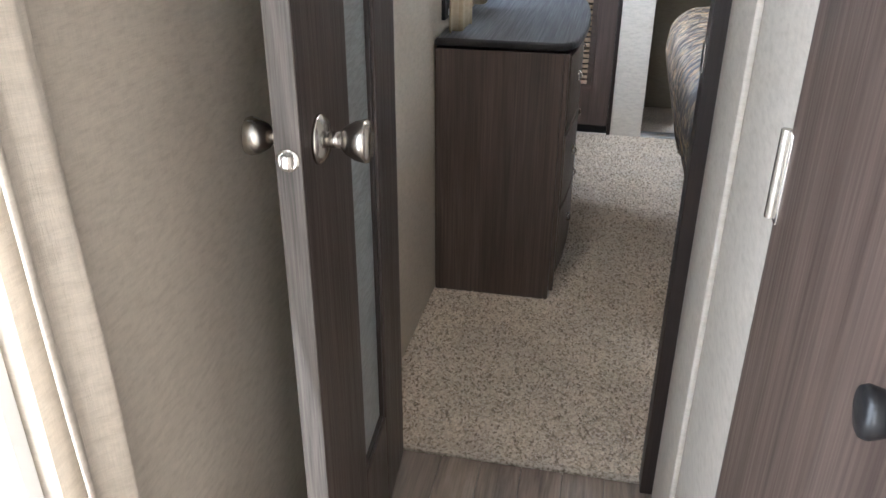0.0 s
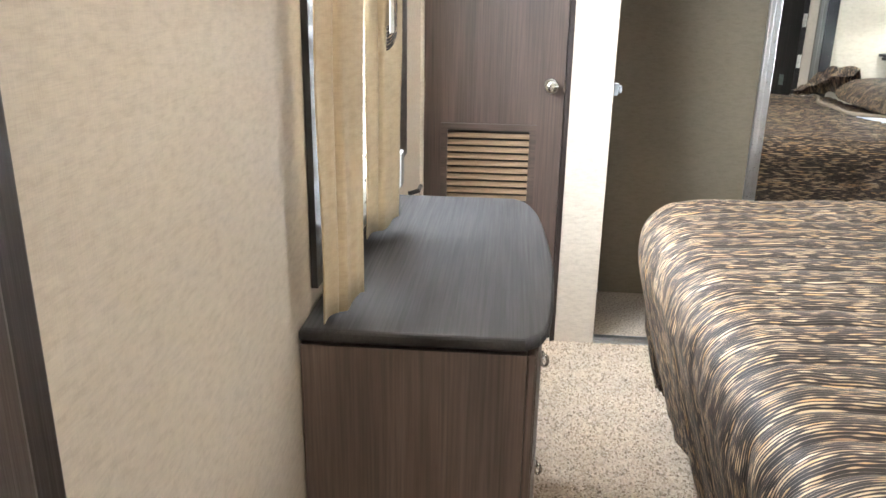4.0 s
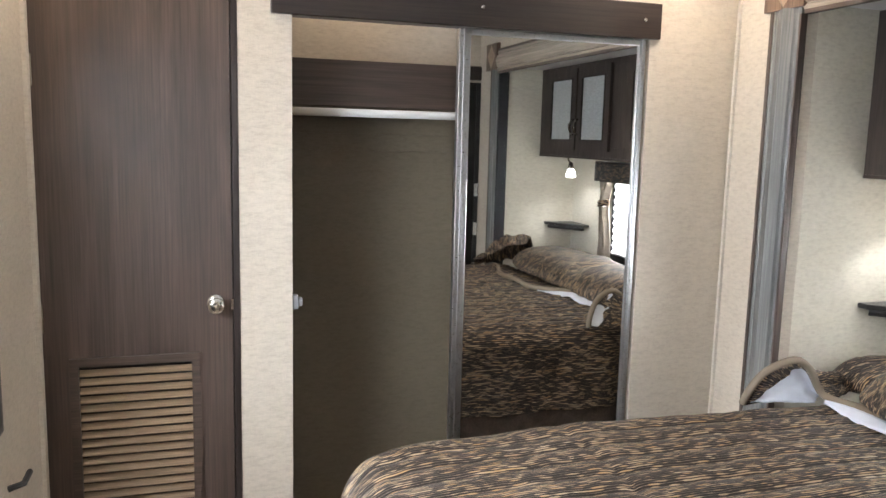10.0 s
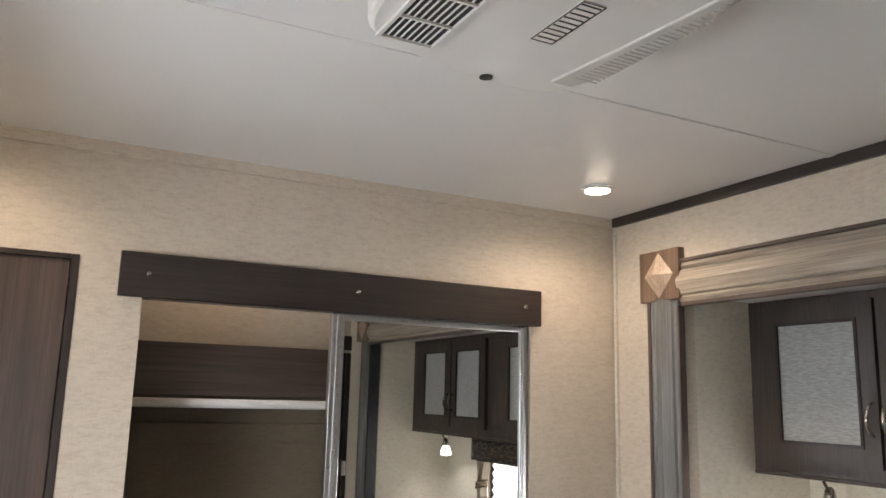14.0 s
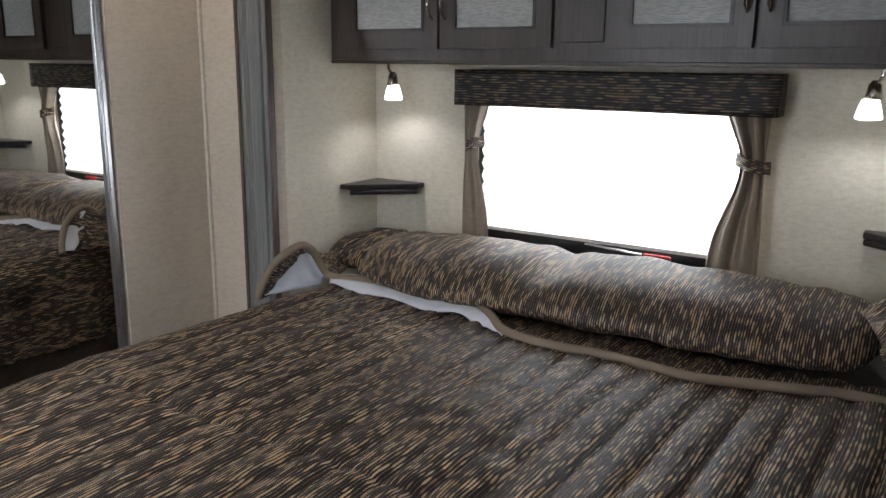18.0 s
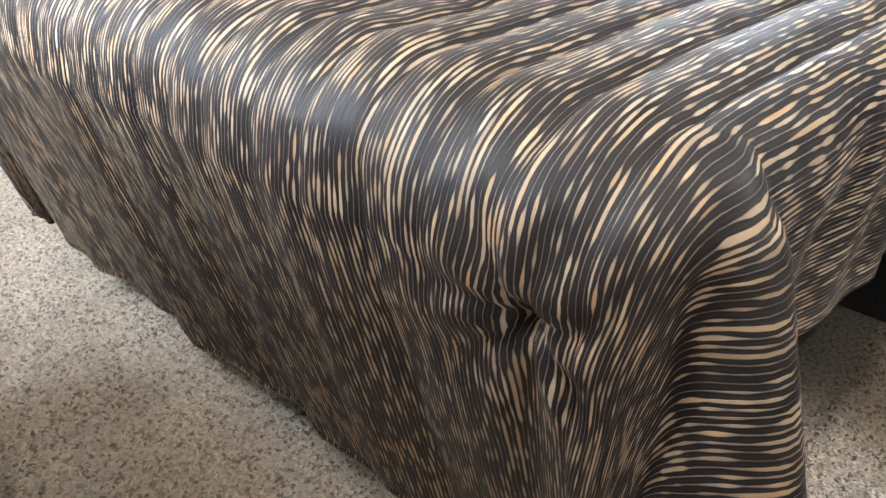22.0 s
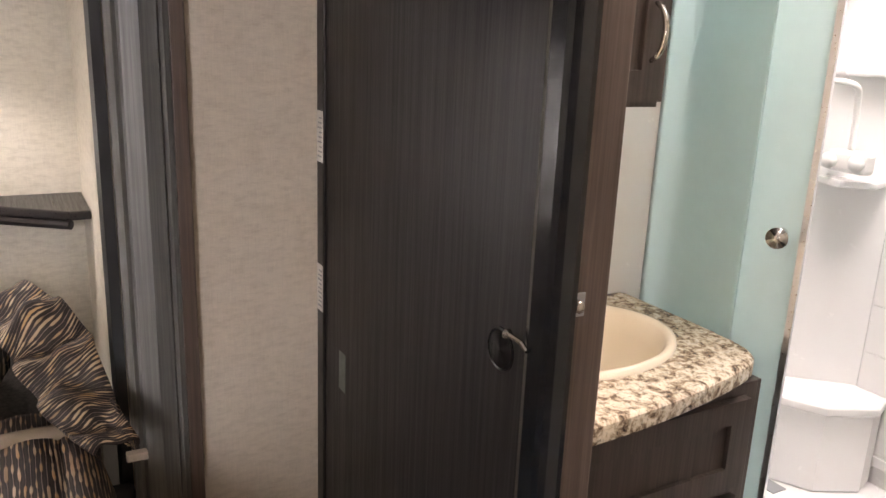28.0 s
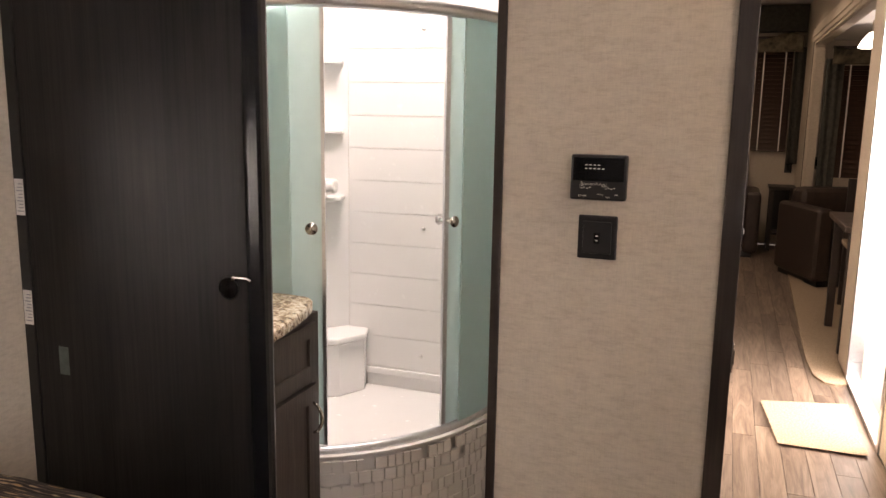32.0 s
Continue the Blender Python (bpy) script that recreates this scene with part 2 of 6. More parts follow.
def stripe_mat(name, dens=170.0, dark=(0.015, 0.011, 0.009), tone_k=1.0):
    """Woven stripes that run along u, swelling and thinning into slubs."""
    m, nt, b = nodes_of(name, 0.57)
    b.inputs["Specular IOR Level"].default_value = 0.42
    c = N(nt, "TexCoord")
    sep = N(nt, "SeparateXYZ")
    L(nt, c.outputs["UV"], sep.inputs[0])
    u, v = sep.outputs[0], sep.outputs[1]
    wob = N(nt, "Mapping")
    wob.inputs["Scale"].default_value = (8, 30, 1)
    L(nt, c.outputs["UV"], wob.inputs["Vector"])
    wn_ = noise_tex(nt, wob.outputs[0], 1.0, 2)
    vv = math2(nt, "ADD", math2(nt, "MULTIPLY", v, dens), math2(nt, "MULTIPLY", math2(nt, "SUBTRACT", wn_, 0.5), 1.2))
    tri = math2(nt, "ABSOLUTE", math2(nt, "SUBTRACT", math2(nt, "FRACT", vv, 0), 0.5), 0)   # 0 in a stripe's middle
    row = math2(nt, "FLOOR", vv, 0)
    comb = N(nt, "CombineXYZ")
    L(nt, math2(nt, "MULTIPLY", u, 30.0), comb.inputs[0])
    L(nt, math2(nt, "MULTIPLY", row, 7.31), comb.inputs[1])
    slub = noise_tex(nt, comb.outputs[0], 1.0, 0.6, 0.5)
    cm = N(nt, "Mapping")
    cm.inputs["Scale"].default_value = (8, 26, 1)
    L(nt, c.outputs["UV"], cm.inputs["Vector"])
    clump = noise_tex(nt, cm.outputs[0], 1.0, 3)
    swell = math2(nt, "MAXIMUM", math2(nt, "ADD", math2(nt, "SUBTRACT", slub, 0.455), math2(nt, "MULTIPLY", math2(nt, "SUBTRACT", clump, 0.5), 0.20)), 0.0)
    width = math2(nt, "ADD", math2(nt, "MINIMUM", math2(nt, "MULTIPLY", swell, 1.25), 0.22), math2(nt, "MULTIPLY", clump, 0.15))
    mask = N(nt, "MapRange")
    L(nt, math2(nt, "SUBTRACT", width, tri), mask.inputs[0])
    mask.inputs[1].default_value, mask.inputs[2].default_value = -0.03, 0.05
    comb2 = N(nt, "CombineXYZ")
    L(nt, math2(nt, "MULTIPLY", u, 3.0), comb2.inputs[0])
    L(nt, math2(nt, "MULTIPLY", row, 3.17), comb2.inputs[1])
    tone = noise_tex(nt, comb2.outputs[0], 1.0, 3, 0.6)
    tones = [(0.28, (0.21, 0.115, 0.068)), (0.42, (0.38, 0.265, 0.165)), (0.50, (0.48, 0.365, 0.24)), (0.57, (0.46, 0.28, 0.13)), (0.66, (0.57, 0.465, 0.335))]
    slubs = ramp(nt, tone, [(p, tuple(x * tone_k for x in col)) for p, col in tones])
    full = N(nt, "MapRange")
    L(nt, swell, full.inputs[0])
    full.inputs[1].default_value, full.inputs[2].default_value = 0.0, 0.13
    thread = ramp(nt, tone, [(0.3, (0.085 * tone_k, 0.058 * tone_k, 0.048 * tone_k)), (0.6, (0.27 * tone_k, 0.205 * tone_k, 0.165 * tone_k))])
    light = mixc(nt, full.outputs[0], thread, slubs)
    thin = N(nt, "MapRange")
    L(nt, math2(nt, "ADD", tri, math2(nt, "MULTIPLY", math2(nt, "SUBTRACT", clump, 0.5), 0.25)), thin.inputs[0])
    thin.inputs[1].default_value, thin.inputs[2].default_value = 0.36, 0.46
    ground = mixc(nt, thin.outputs[0], dark, (0.028 * tone_k, 0.019 * tone_k, 0.015 * tone_k))
    L(nt, mixc(nt, mask.outputs[0], ground, light), b.inputs["Base Color"])
    bump(nt, b, math2(nt, "ADD", mask.outputs[0], math2(nt, "MULTIPLY", wn_, 2.0)), 0.0012)
    return m


M_MIRROR = mirror_mat()
M_CABGLASS = frosted("rain_textured_glass", (0.50, 0.52, 0.51), 0.30, 120, (35, 0, 0))
M_DOORGLASS = frosted("rain_textured_door_glass", (0.38, 0.41, 0.41), 0.32, 120, (35, 0, 0))
M_CARPET = carpet_mat()
M_SPREAD = stripe_mat("striped_bedspread_cloth")


def tuft_mat():
    m, nt, b = nodes_of("beige_carpet_tuft", 0.95)
    g = N(nt, "NewGeometry")
    col = ramp(nt, g.outputs["Random Per Island"], [(0.0, (0.25, 0.195, 0.145)), (0.14, (0.40, 0.325, 0.245)), (0.28, (0.58, 0.485, 0.375)), (0.6, (0.68, 0.58, 0.46)), (1.0, (0.79, 0.70, 0.58))])
    f = noise_tex(nt, coords(nt), 6, 4)
    L(nt, mixc(nt, 1.0, col, ramp(nt, f, [(0.3, (0.86, 0.86, 0.87)), (0.7, (1.05, 1.04, 1.03))]), "MULTIPLY"), b.inputs["Base Color"])
    return m


M_TUFT = tuft_mat()
M_SHAM = stripe_mat("striped_pillow_cloth", 170.0)
M_PIPING = plain("taupe_piping", (0.20, 0.155, 0.11), 0.7, bumps=0.0006)
M_LINING = plain("pale_blue_white_lining", (0.62, 0.65, 0.72), 0.8, bumps=0.0005)


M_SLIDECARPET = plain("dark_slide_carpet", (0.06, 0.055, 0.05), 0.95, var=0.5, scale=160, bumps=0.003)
M_CLOSET = linen("olive_brown_closet_vinyl", (0.20, 0.165, 0.115))
M_GREYWOOD = wood("grey_wood_edge_band", (0.15, 0.135, 0.125), (0.30, 0.275, 0.255), "z", 0.5, 2.0)
M_DRESSTOP = wood("charcoal_wood_grain_top", (0.009, 0.0085, 0.009), (0.030, 0.028, 0.029), "y", 0.46, 1.0)
M_DRESSTOP.node_tree.nodes["Principled BSDF"].inputs["Specular IOR Level"].default_value = 0.32
M_CLOSETDOOR = wood("walnut_door_laminate", (0.050, 0.034, 0.028), (0.125, 0.088, 0.072), "z", 0.38, 0.8)
M_DOORWOOD = wood("dark_walnut_door_laminate", (0.036, 0.026, 0.022), (0.092, 0.068, 0.057), "z", 0.42)
M_WOODL = wood("warm_walnut_block", (0.09, 0.055, 0.036), (0.22, 0.145, 0.10), "z", 0.4)
M_WOODC = wood("dark_cabinet_maple", (0.030, 0.022, 0.019), (0.075, 0.056, 0.048), "z", 0.40)
# slat walnut is lightened: the warm light on the louvre is in its colour
M_SLATLIT = wood("lit_walnut_slat", (0.20, 0.135, 0.080), (0.40, 0.285, 0.18), "x", 0.45)
M_BLACKWOOD = wood("black_shelf_wood", (0.010, 0.009, 0.010), (0.026, 0.024, 0.026), "x", 0.30)
M_GREYPLASTIC = plain("grey_plastic", (0.28, 0.29, 0.30), 0.4)
M_RED = plain("red_plastic", (0.55, 0.03, 0.025), 0.4)
M_VALANCE = stripe_mat("dark_striped_valance_cloth", 130.0, (0.012, 0.011, 0.014), 0.42)
M_BOSS = wood("pale_maple_boss", (0.28, 0.20, 0.14), (0.52, 0.42, 0.32), "z", 0.4)
M_CURTAIN2 = linen("grey_tan_curtain_cloth", (0.26, 0.215, 0.165))
M_BASIN = plain("cream_basin", (0.78, 0.70, 0.56), 0.15, var=0.03, scale=3)
M_LEATHER = plain("dark_brown_leather", (0.035, 0.022, 0.017), 0.42, var=0.3, scale=20, bumps=0.001)
M_MAT = plain("tan_loop_mat", (0.50, 0.38, 0.27), 0.95, var=0.35, scale=120, bumps=0.004)
M_RUG = plain("living_room_carpet", (0.36, 0.28, 0.20), 0.95, var=0.35, scale=120, bumps=0.004)
M_BLIND = wood("dark_wood_blind", (0.035, 0.018, 0.012), (0.085, 0.045, 0.030), "x", 0.4)
M_DRAPE = plain("green_brown_drape", (0.05, 0.05, 0.042), 0.85, var=0.3, scale=30)
M_GOLDVAL = plain("leaf_print_valance", (0.12, 0.10, 0.065), 0.8, var=0.75, scale=16)


def pane_mat():
    m, nt, b = nodes_of("clear_window_glass", 0.02)
    b.inputs["Base Color"].default_value = (1, 1, 1, 1)
    b.inputs["Transmission Weight"].default_value = 1.0
    b.inputs["IOR"].default_value = 1.45
    return m


def shade_mat():
    m, nt, b = nodes_of("white_pleated_shade_cloth", 0.8)
    f = noise_tex(nt, coords(nt), 40, 3)
    L(nt, ramp(nt, f, [(0.3, (0.80, 0.81, 0.80)), (0.7, (0.88, 0.89, 0.88))]), b.inputs["Base Color"])
    tr = N(nt, "BsdfTranslucent")
    tr.inputs[0].default_value = (0.92, 0.93, 0.92, 1)
    mx = N(nt, "MixShader")
    mx.inputs[0].default_value = 0.72
    L(nt, b.outputs[0], mx.inputs[1])
    L(nt, tr.outputs[0], mx.inputs[2])
    L(nt, mx.outputs[0], nt.nodes["Material Output"].inputs[0])
    return m


def glow_mat(name, c, strength):
    m, nt, b = nodes_of(name, 0.3)
    b.inputs["Base Color"].default_value = (*c, 1)
    b.inputs["Emission Color"].default_value = (*c, 1)
    b.inputs["Emission Strength"].default_value = strength
    return m


def shower_glass_mat():
    """Frosted greenish shower glass that lets light through."""
    m, nt, b = nodes_of("frosted_shower_glass", 0.35)
    f = noise_tex(nt, coords(nt), 30, 4)
    L(nt, ramp(nt, f, [(0.3, (0.60, 0.71, 0.71)), (0.7, (0.66, 0.77, 0.77))]), b.inputs["Base Color"])
    tr = N(nt, "BsdfTranslucent")
    tr.inputs[0].default_value = (0.72, 0.85, 0.845, 1)
    mx = N(nt, "MixShader")
    mx.inputs[0].default_value = 0.6
    L(nt, b.outputs[0], mx.inputs[1])
    L(nt, tr.outputs[0], mx.inputs[2])
    L(nt, mx.outputs[0], nt.nodes["Material Output"].inputs[0])
    return m


def granite_mat():
    m, nt, b = nodes_of("speckled_granite_laminate", 0.25)
    v = coords(nt)
    a = noise_tex(nt, v, 48, 5, 0.7, 0.6)
    d = noise_tex(nt, v, 110, 3, 0.7)
    col = ramp(nt, a, [(0.34, (0.05, 0.035, 0.028)), (0.43, (0.30, 0.22, 0.15)), (0.52, (0.62, 0.53, 0.40)), (0.68, (0.76, 0.70, 0.58))])
    L(nt, mixc(nt, 0.6, col, ramp(nt, d, [(0.38, (0.12, 0.10, 0.09)), (0.48, (1, 1, 1))]), "MULTIPLY"), b.inputs["Base Color"])
    return m


def plank_mat():
    """Vinyl planks: each board takes its own tone."""
    m, nt, b = nodes_of("grey_brown_vinyl_plank", 0.36)
    oi = N(nt, "ObjectInfo")
    off = N(nt, "CombineXYZ")
    L(nt, math2(nt, "MULTIPLY", oi.outputs["Random"], 37.0), off.inputs[0])
    L(nt, math2(nt, "MULTIPLY", oi.outputs["Random"], 91.0), off.inputs[1])
    va_ = N(nt, "VectorMath", operation="ADD")
    L(nt, coords(nt, (16, 1.6, 16)), va_.inputs[0])
    L(nt, off.outputs[0], va_.inputs[1])
    f = noise_tex(nt, va_.outputs[0], 1.2, 6, 0.6, 1.6)
    fine = noise_tex(nt, coords(nt, (160, 5, 10)), 1.5, 3)
    col = ramp(nt, f, [(0.22, (0.055, 0.040, 0.032)), (0.42, (0.17, 0.13, 0.105)), (0.58, (0.26, 0.205, 0.165)), (0.8, (0.36, 0.30, 0.25))])
    tone = ramp(nt, oi.outputs["Random"], [(0.0, (0.78, 0.77, 0.76)), (1.0, (1.15, 1.12, 1.08))])
    c2 = mixc(nt, 1.0, col, tone, "MULTIPLY")
    L(nt, mixc(nt, 1.0, c2, ramp(nt, fine, [(0.3, (0.8, 0.8, 0.8)), (0.6, (1.06, 1.06, 1.06))]), "MULTIPLY"), b.inputs["Base Color"])
    bump(nt, b, fine, 0.0004)
    return m


M_PANE, M_SHADE, M_LAMPGLASS = pane_mat(), shade_mat(), glow_mat("lit_lamp_glass", (1.0, 0.96, 0.90), 9.0)
M_PUCK = glow_mat("lit_puck_lens", (1.0, 0.88, 0.70), 60.0)
M_SHGLASS, M_GRANITE, M_PLANK = shower_glass_mat(), granite_mat(), plank_mat()
M_ACLENS = plain("clear_ribbed_lens", (0.60, 0.59, 0.57), 0.12, var=0.05, scale=60)
M_BRONZE = plain("bronze_brown_metal", (0.13, 0.095, 0.055), 0.45, 0.6, 0.15)
M_GLOSSBLACK = plain("gloss_black_plastic", (0.008, 0.009, 0.011), 0.16)
M_STICKER = plain("faded_clear_sticker", (0.10, 0.125, 0.115), 0.35, var=0.3, scale=40)
M_GROUND = plain("pale_gravel", (0.34, 0.31, 0.27), 0.95, var=0.3, scale=30, bumps=0.01)


# ---- mesh helpers ----
def bm_box(x0, x1, y0, y1, z0, z1, bevel=0.0, seg=2):
    bm = bmesh.new()
    bmesh.ops.create_cube(bm, size=1.0)
    bmesh.ops.transform(bm, matrix=Matrix.Translation(((x0 + x1) / 2, (y0 + y1) / 2, (z0 + z1) / 2)) @ Matrix.Diagonal((x1 - x0, y1 - y0, z1 - z0, 1)), verts=bm.verts)
    if bevel:
        bmesh.ops.bevel(bm, geom=bm.edges[:], offset=bevel, segments=seg, profile=0.6, affect="EDGES")
    return bm


def bm_join(*parts):
    bm = bmesh.new()
    for p in parts:
        me = bpy.data.meshes.new("tmp")
        p.to_mesh(me)
        p.free()
        bm.from_mesh(me)
        bpy.data.meshes.remove(me)
    return bm


def bm_prism(outline, z0, z1, bevel=0.0, seg=3):
    """An outline in x and y, drawn up from z0 to z1."""
    bm = bmesh.new()
    low = [bm.verts.new((x, y, z0)) for x, y in outline]
    f = bm.faces.new(low)
    r = bmesh.ops.extrude_face_region(bm, geom=[f])
    bmesh.ops.translate(bm, vec=(0, 0, z1 - z0), verts=[v for v in r["geom"] if isinstance(v, bmesh.types.BMVert)])
    bmesh.ops.recalc_face_normals(bm, faces=bm.faces)
    if bevel:
        es = [e for e in bm.edges if abs(e.verts[0].co.z - e.verts[1].co.z) < 1e-6]
        bmesh.ops.bevel(bm, geom=es, offset=bevel, segments=seg, profile=0.6, affect="EDGES")
    return bm


def bm_lathe(profile, steps=28, axis="z", at=(0, 0, 0)):
    """A profile of (radius, height), turned round an axis."""
    bm = bmesh.new()
    rings = []
    for r, h in profile:
        ring = []
        for i in range(steps):
            a = 2 * math.pi * i / steps
            p = (r * math.cos(a), r * math.sin(a), h)
            p = {"z": p, "x": (p[2], p[0], p[1]), "y": (p[1], p[2], p[0])}[axis]
            ring.append(bm.verts.new(Vector(p) + Vector(at)))
        rings.append(ring)
    for a, b in zip(rings, rings[1:]):
        for i in range(steps):
            bm.faces.new((a[i], a[(i + 1) % steps], b[(i + 1) % steps], b[i]))
    for ring in (rings[0], rings[-1]):
        bm.faces.new(ring)
    bmesh.ops.recalc_face_normals(bm, faces=bm.faces)
    return bm


def bm_tube(points, radius, steps=10, cyclic=False):
    """A round bar through points."""
    pts = [Vector(p) for p in points]
    bm = bmesh.new()
    rings, n = [], len(pts)
    up = Vector((0.13, 0.27, 0.95))
    for i, p in enumerate(pts):
        d = (pts[(i + 1) % n] - pts[i - 1]) if (cyclic or 0 < i < n - 1) else (pts[1] - pts[0] if i == 0 else pts[-1] - pts[-2])
        d.normalize()
        s = d.cross(up)
        if s.length < 1e-3:
            s = d.cross(Vector((1, 0, 0)))
        s.normalize()
        q = d.cross(s)
        rad = radius(i / max(1, n - 1)) if callable(radius) else radius
        rings.append([bm.verts.new(p + rad * (math.cos(a) * s + math.sin(a) * q)) for a in (2 * math.pi * k / steps for k in range(steps))])
    pairs = list(zip(rings, rings[1:])) + ([(rings[-1], rings[0])] if cyclic else [])
    for a, b in pairs:
        for i in range(steps):
            bm.faces.new((a[i], a[(i + 1) % steps], b[(i + 1) % steps], b[i]))
    if not cyclic:
        bm.faces.new(rings[0])
        bm.faces.new(rings[-1])
    bmesh.ops.recalc_face_normals(bm, faces=bm.faces)
    return bm


def bm_grid(nu, nv, fn, uv=None, thick=0.0):
    """A sheet of nu by nv cells; fn(u, v) gives the place, uv(u, v) the cloth's own coordinates in metres."""
    bm = bmesh.new()
    lay = bm.loops.layers.uv.new("UVMap")
    vs = [[bm.verts.new(fn(i / nu, j / nv)) for j in range(nv + 1)] for i in range(nu + 1)]
    for i in range(nu):
        for j in range(nv):
            f = bm.faces.new((vs[i][j], vs[i + 1][j], vs[i + 1][j + 1], vs[i][j + 1]))
            f.smooth = True
            for lp, (a, b) in zip(f.loops, ((i, j), (i + 1, j), (i + 1, j + 1), (i, j + 1))):
                lp[lay].uv = uv(a / nu, b / nv) if uv else (a / nu, b / nv)
    return bm


def mesh_of(bm, name, material, smooth=None):
    me = bpy.data.meshes.new(name)
    bm.to_mesh(me)
    bm.free()
    if material:
        me.materials.append(material)
    if smooth:
        me.polygons.foreach_set("use_smooth", [True] * len(me.polygons))
    return me


def part(name, bm, material, parent, label="", smooth=False):
    ob = new(name, mesh_of(bm, name, material, smooth))
    ob.parent = parent
    if label:
        ob["label"] = label
    return ob


def thing(name, label, category, group="", kind="", at=(0, 0, 0)):
    ob = new(name)
    ob.location = at
    ob.empty_display_size = 0.1
    return tagged(ob, label, category, group, kind)


def solid(name, bm, material, label, category, group="", kind="", smooth=False):
    return tagged(new(name, mesh_of(bm, name, material, smooth)), label, category, group, kind)


def wall(name, bm, material, label):
    return solid(name, bm, material, label, "wall", kind="structure")


def boxes(*rows):
    return bm_join(*[bm_box(*r) for r in rows])


# ---- structure ----
def pierced(axis, face, thick, a0, a1, z0, z1, holes):
    """A wall in the plane axis = face, from a0 to a1 and z0 to z1, with rectangular holes (a0, a1, z0, z1) cut through."""
    cuts = sorted({a0, a1, *[h[0] for h in holes], *[h[1] for h in holes]})
    rows = []
    for p, q in zip(cuts, cuts[1:]):
        zs = [(z0, z1)]
        for h in holes:
            if h[0] <= p + 1e-6 and q <= h[1] + 1e-6:
                zs = [(s, e) for lo, hi in zs for s, e in ((lo, min(hi, h[2])), (max(lo, h[3]), hi)) if e - s > 1e-4]
        for s, e in zs:
            lo, hi = min(face, face + thick), max(face, face + thick)
            rows.append((lo, hi, p, q, s, e) if axis == "x" else (p, q, lo, hi, s, e))
    bm = boxes(*rows)
    bmesh.ops.remove_doubles(bm, verts=bm.verts, dist=1e-5)
    inner = [f for f in bm.faces if sum(1 for g in bm.faces if g is not f and (g.calc_center_median() - f.calc_center_median()).length < 1e-5)]
    bmesh.ops.delete(bm, geom=inner, context="FACES_ONLY")
    return bm


def trim(name, bm, material, label):
    return solid(name, bm, material, label, "trim", kind="structure")


wall("wall_west", pierced("x", LW, -0.07, -6.0, 4.5, 0, CEIL, [WIN_A, WIN_H, ENTRY, (-4.9, -1.9, 0.0, 1.94)]), M_WALL, "beige linen-print outer wall of the trailer")
wall("wall_south", pierced("y", BW, -T, LW, RW, 0, CEIL, [(DOOR_L - 0.03, DOOR_R + 0.03, 0, DOOR_H + 0.03), (BATH_R, BATH_L, 0, DOOR_H)]), M_WALL, "beige linen-print partition with two doorways")
wall("wall_north", pierced("y", FW, T, LW, RW, 0, CEIL, [(LW, 0.2295, 0, 1.872), (0.377, 1.51, 0, 1.80)]), M_WALL, "beige linen-print partition with closet openings")
wall("wall_east", pierced("x", RW, 0.05, -6.0, 4.5, 0, CEIL, [(SLS, SLN, 0, SLT)]), M_WALL, "beige linen-print wall round the bed slide-out")
wall("slide_side_wall", bm_box(RW + 0.051, SLX, SLN, SLN + 0.03, 0.0, SLT + 0.03), M_SLIDEWALL, "pale linen-print side wall of the slide-out")
wall("slide_side_wall", bm_box(RW + 0.051, SLX, SLS - 0.03, SLS, 0.0, SLT + 0.03), M_SLIDEWALL, "pale linen-print side wall of the slide-out")
wall("slide_head_wall", pierced("x", SLX, 0.05, SLS - 0.03, SLN + 0.03, 0, SLT + 0.03, [WIN_B]), M_SLIDEWALL, "pale linen-print head wall with a window")
solid("slide_ceiling", bm_box(RW + 0.051, SLX, SLS, SLN, SLT, SLT + 0.03), M_CEIL, "white ceiling of the bed slide-out", "ceiling", kind="structure")
# dark carpet flap whose tone also holds the shade lying beside the bed
solid("slide_apron", bm_box(1.578, RW - 0.021, 1.718, 2.20, 0.0, 0.006, 0.002), M_SLIDECARPET, "dark carpeted apron in front of the slide-out", "floor", kind="structure")
solid("slide_floor", bm_box(RW - 0.02, SLX, SLS + 0.004, SLN - 0.004, 0.0, 0.03, 0.004), M_SLIDECARPET, "dark carpeted floor of the bed slide-out", "floor", kind="structure")
solid("ceiling", boxes((LW, SKY[0], -2.5, 4.5, CEIL, CEIL + 0.05), (SKY[1], RW, -2.5, 4.5, CEIL, CEIL + 0.05), (SKY[0], SKY[1], -2.5, SKY[2], CEIL, CEIL + 0.05), (SKY[0], SKY[1], SKY[3], 4.5, CEIL, CEIL + 0.05)), M_CEIL, "glossy white trailer ceiling panels", "ceiling", kind="structure")
solid("ceiling", bm_box(LW, RW, -6.0, -2.5, LIVING, LIVING + 0.05), M_CEIL, "white raised ceiling of the living room", "ceiling", kind="structure")
for x0, x1, y0, y1 in ((LW - 0.07, LW, -6.0, -2.45), (RW, RW + 0.05, -6.0, -2.45), (LW, RW, -2.4995, -2.45)):
    wall("clerestory_wall", bm_box(x0, x1, y0, y1, CEIL + 0.0505 if y0 > -3 else CEIL, LIVING + 0.05), M_WALL, "beige upper wall of the living room")
solid("floor", bm_box(LW, RW, BW - 0.005, 4.5, -0.05, 0.0), M_CARPET, "speckled beige bedroom carpet", "floor", kind="structure")
hall_floor = solid("hall_floor", bm_box(LW, RW, -6.0, BW - 0.005, -0.06, -0.012), M_RUBBER, "grey-brown wood plank vinyl floor", "floor", kind="structure")
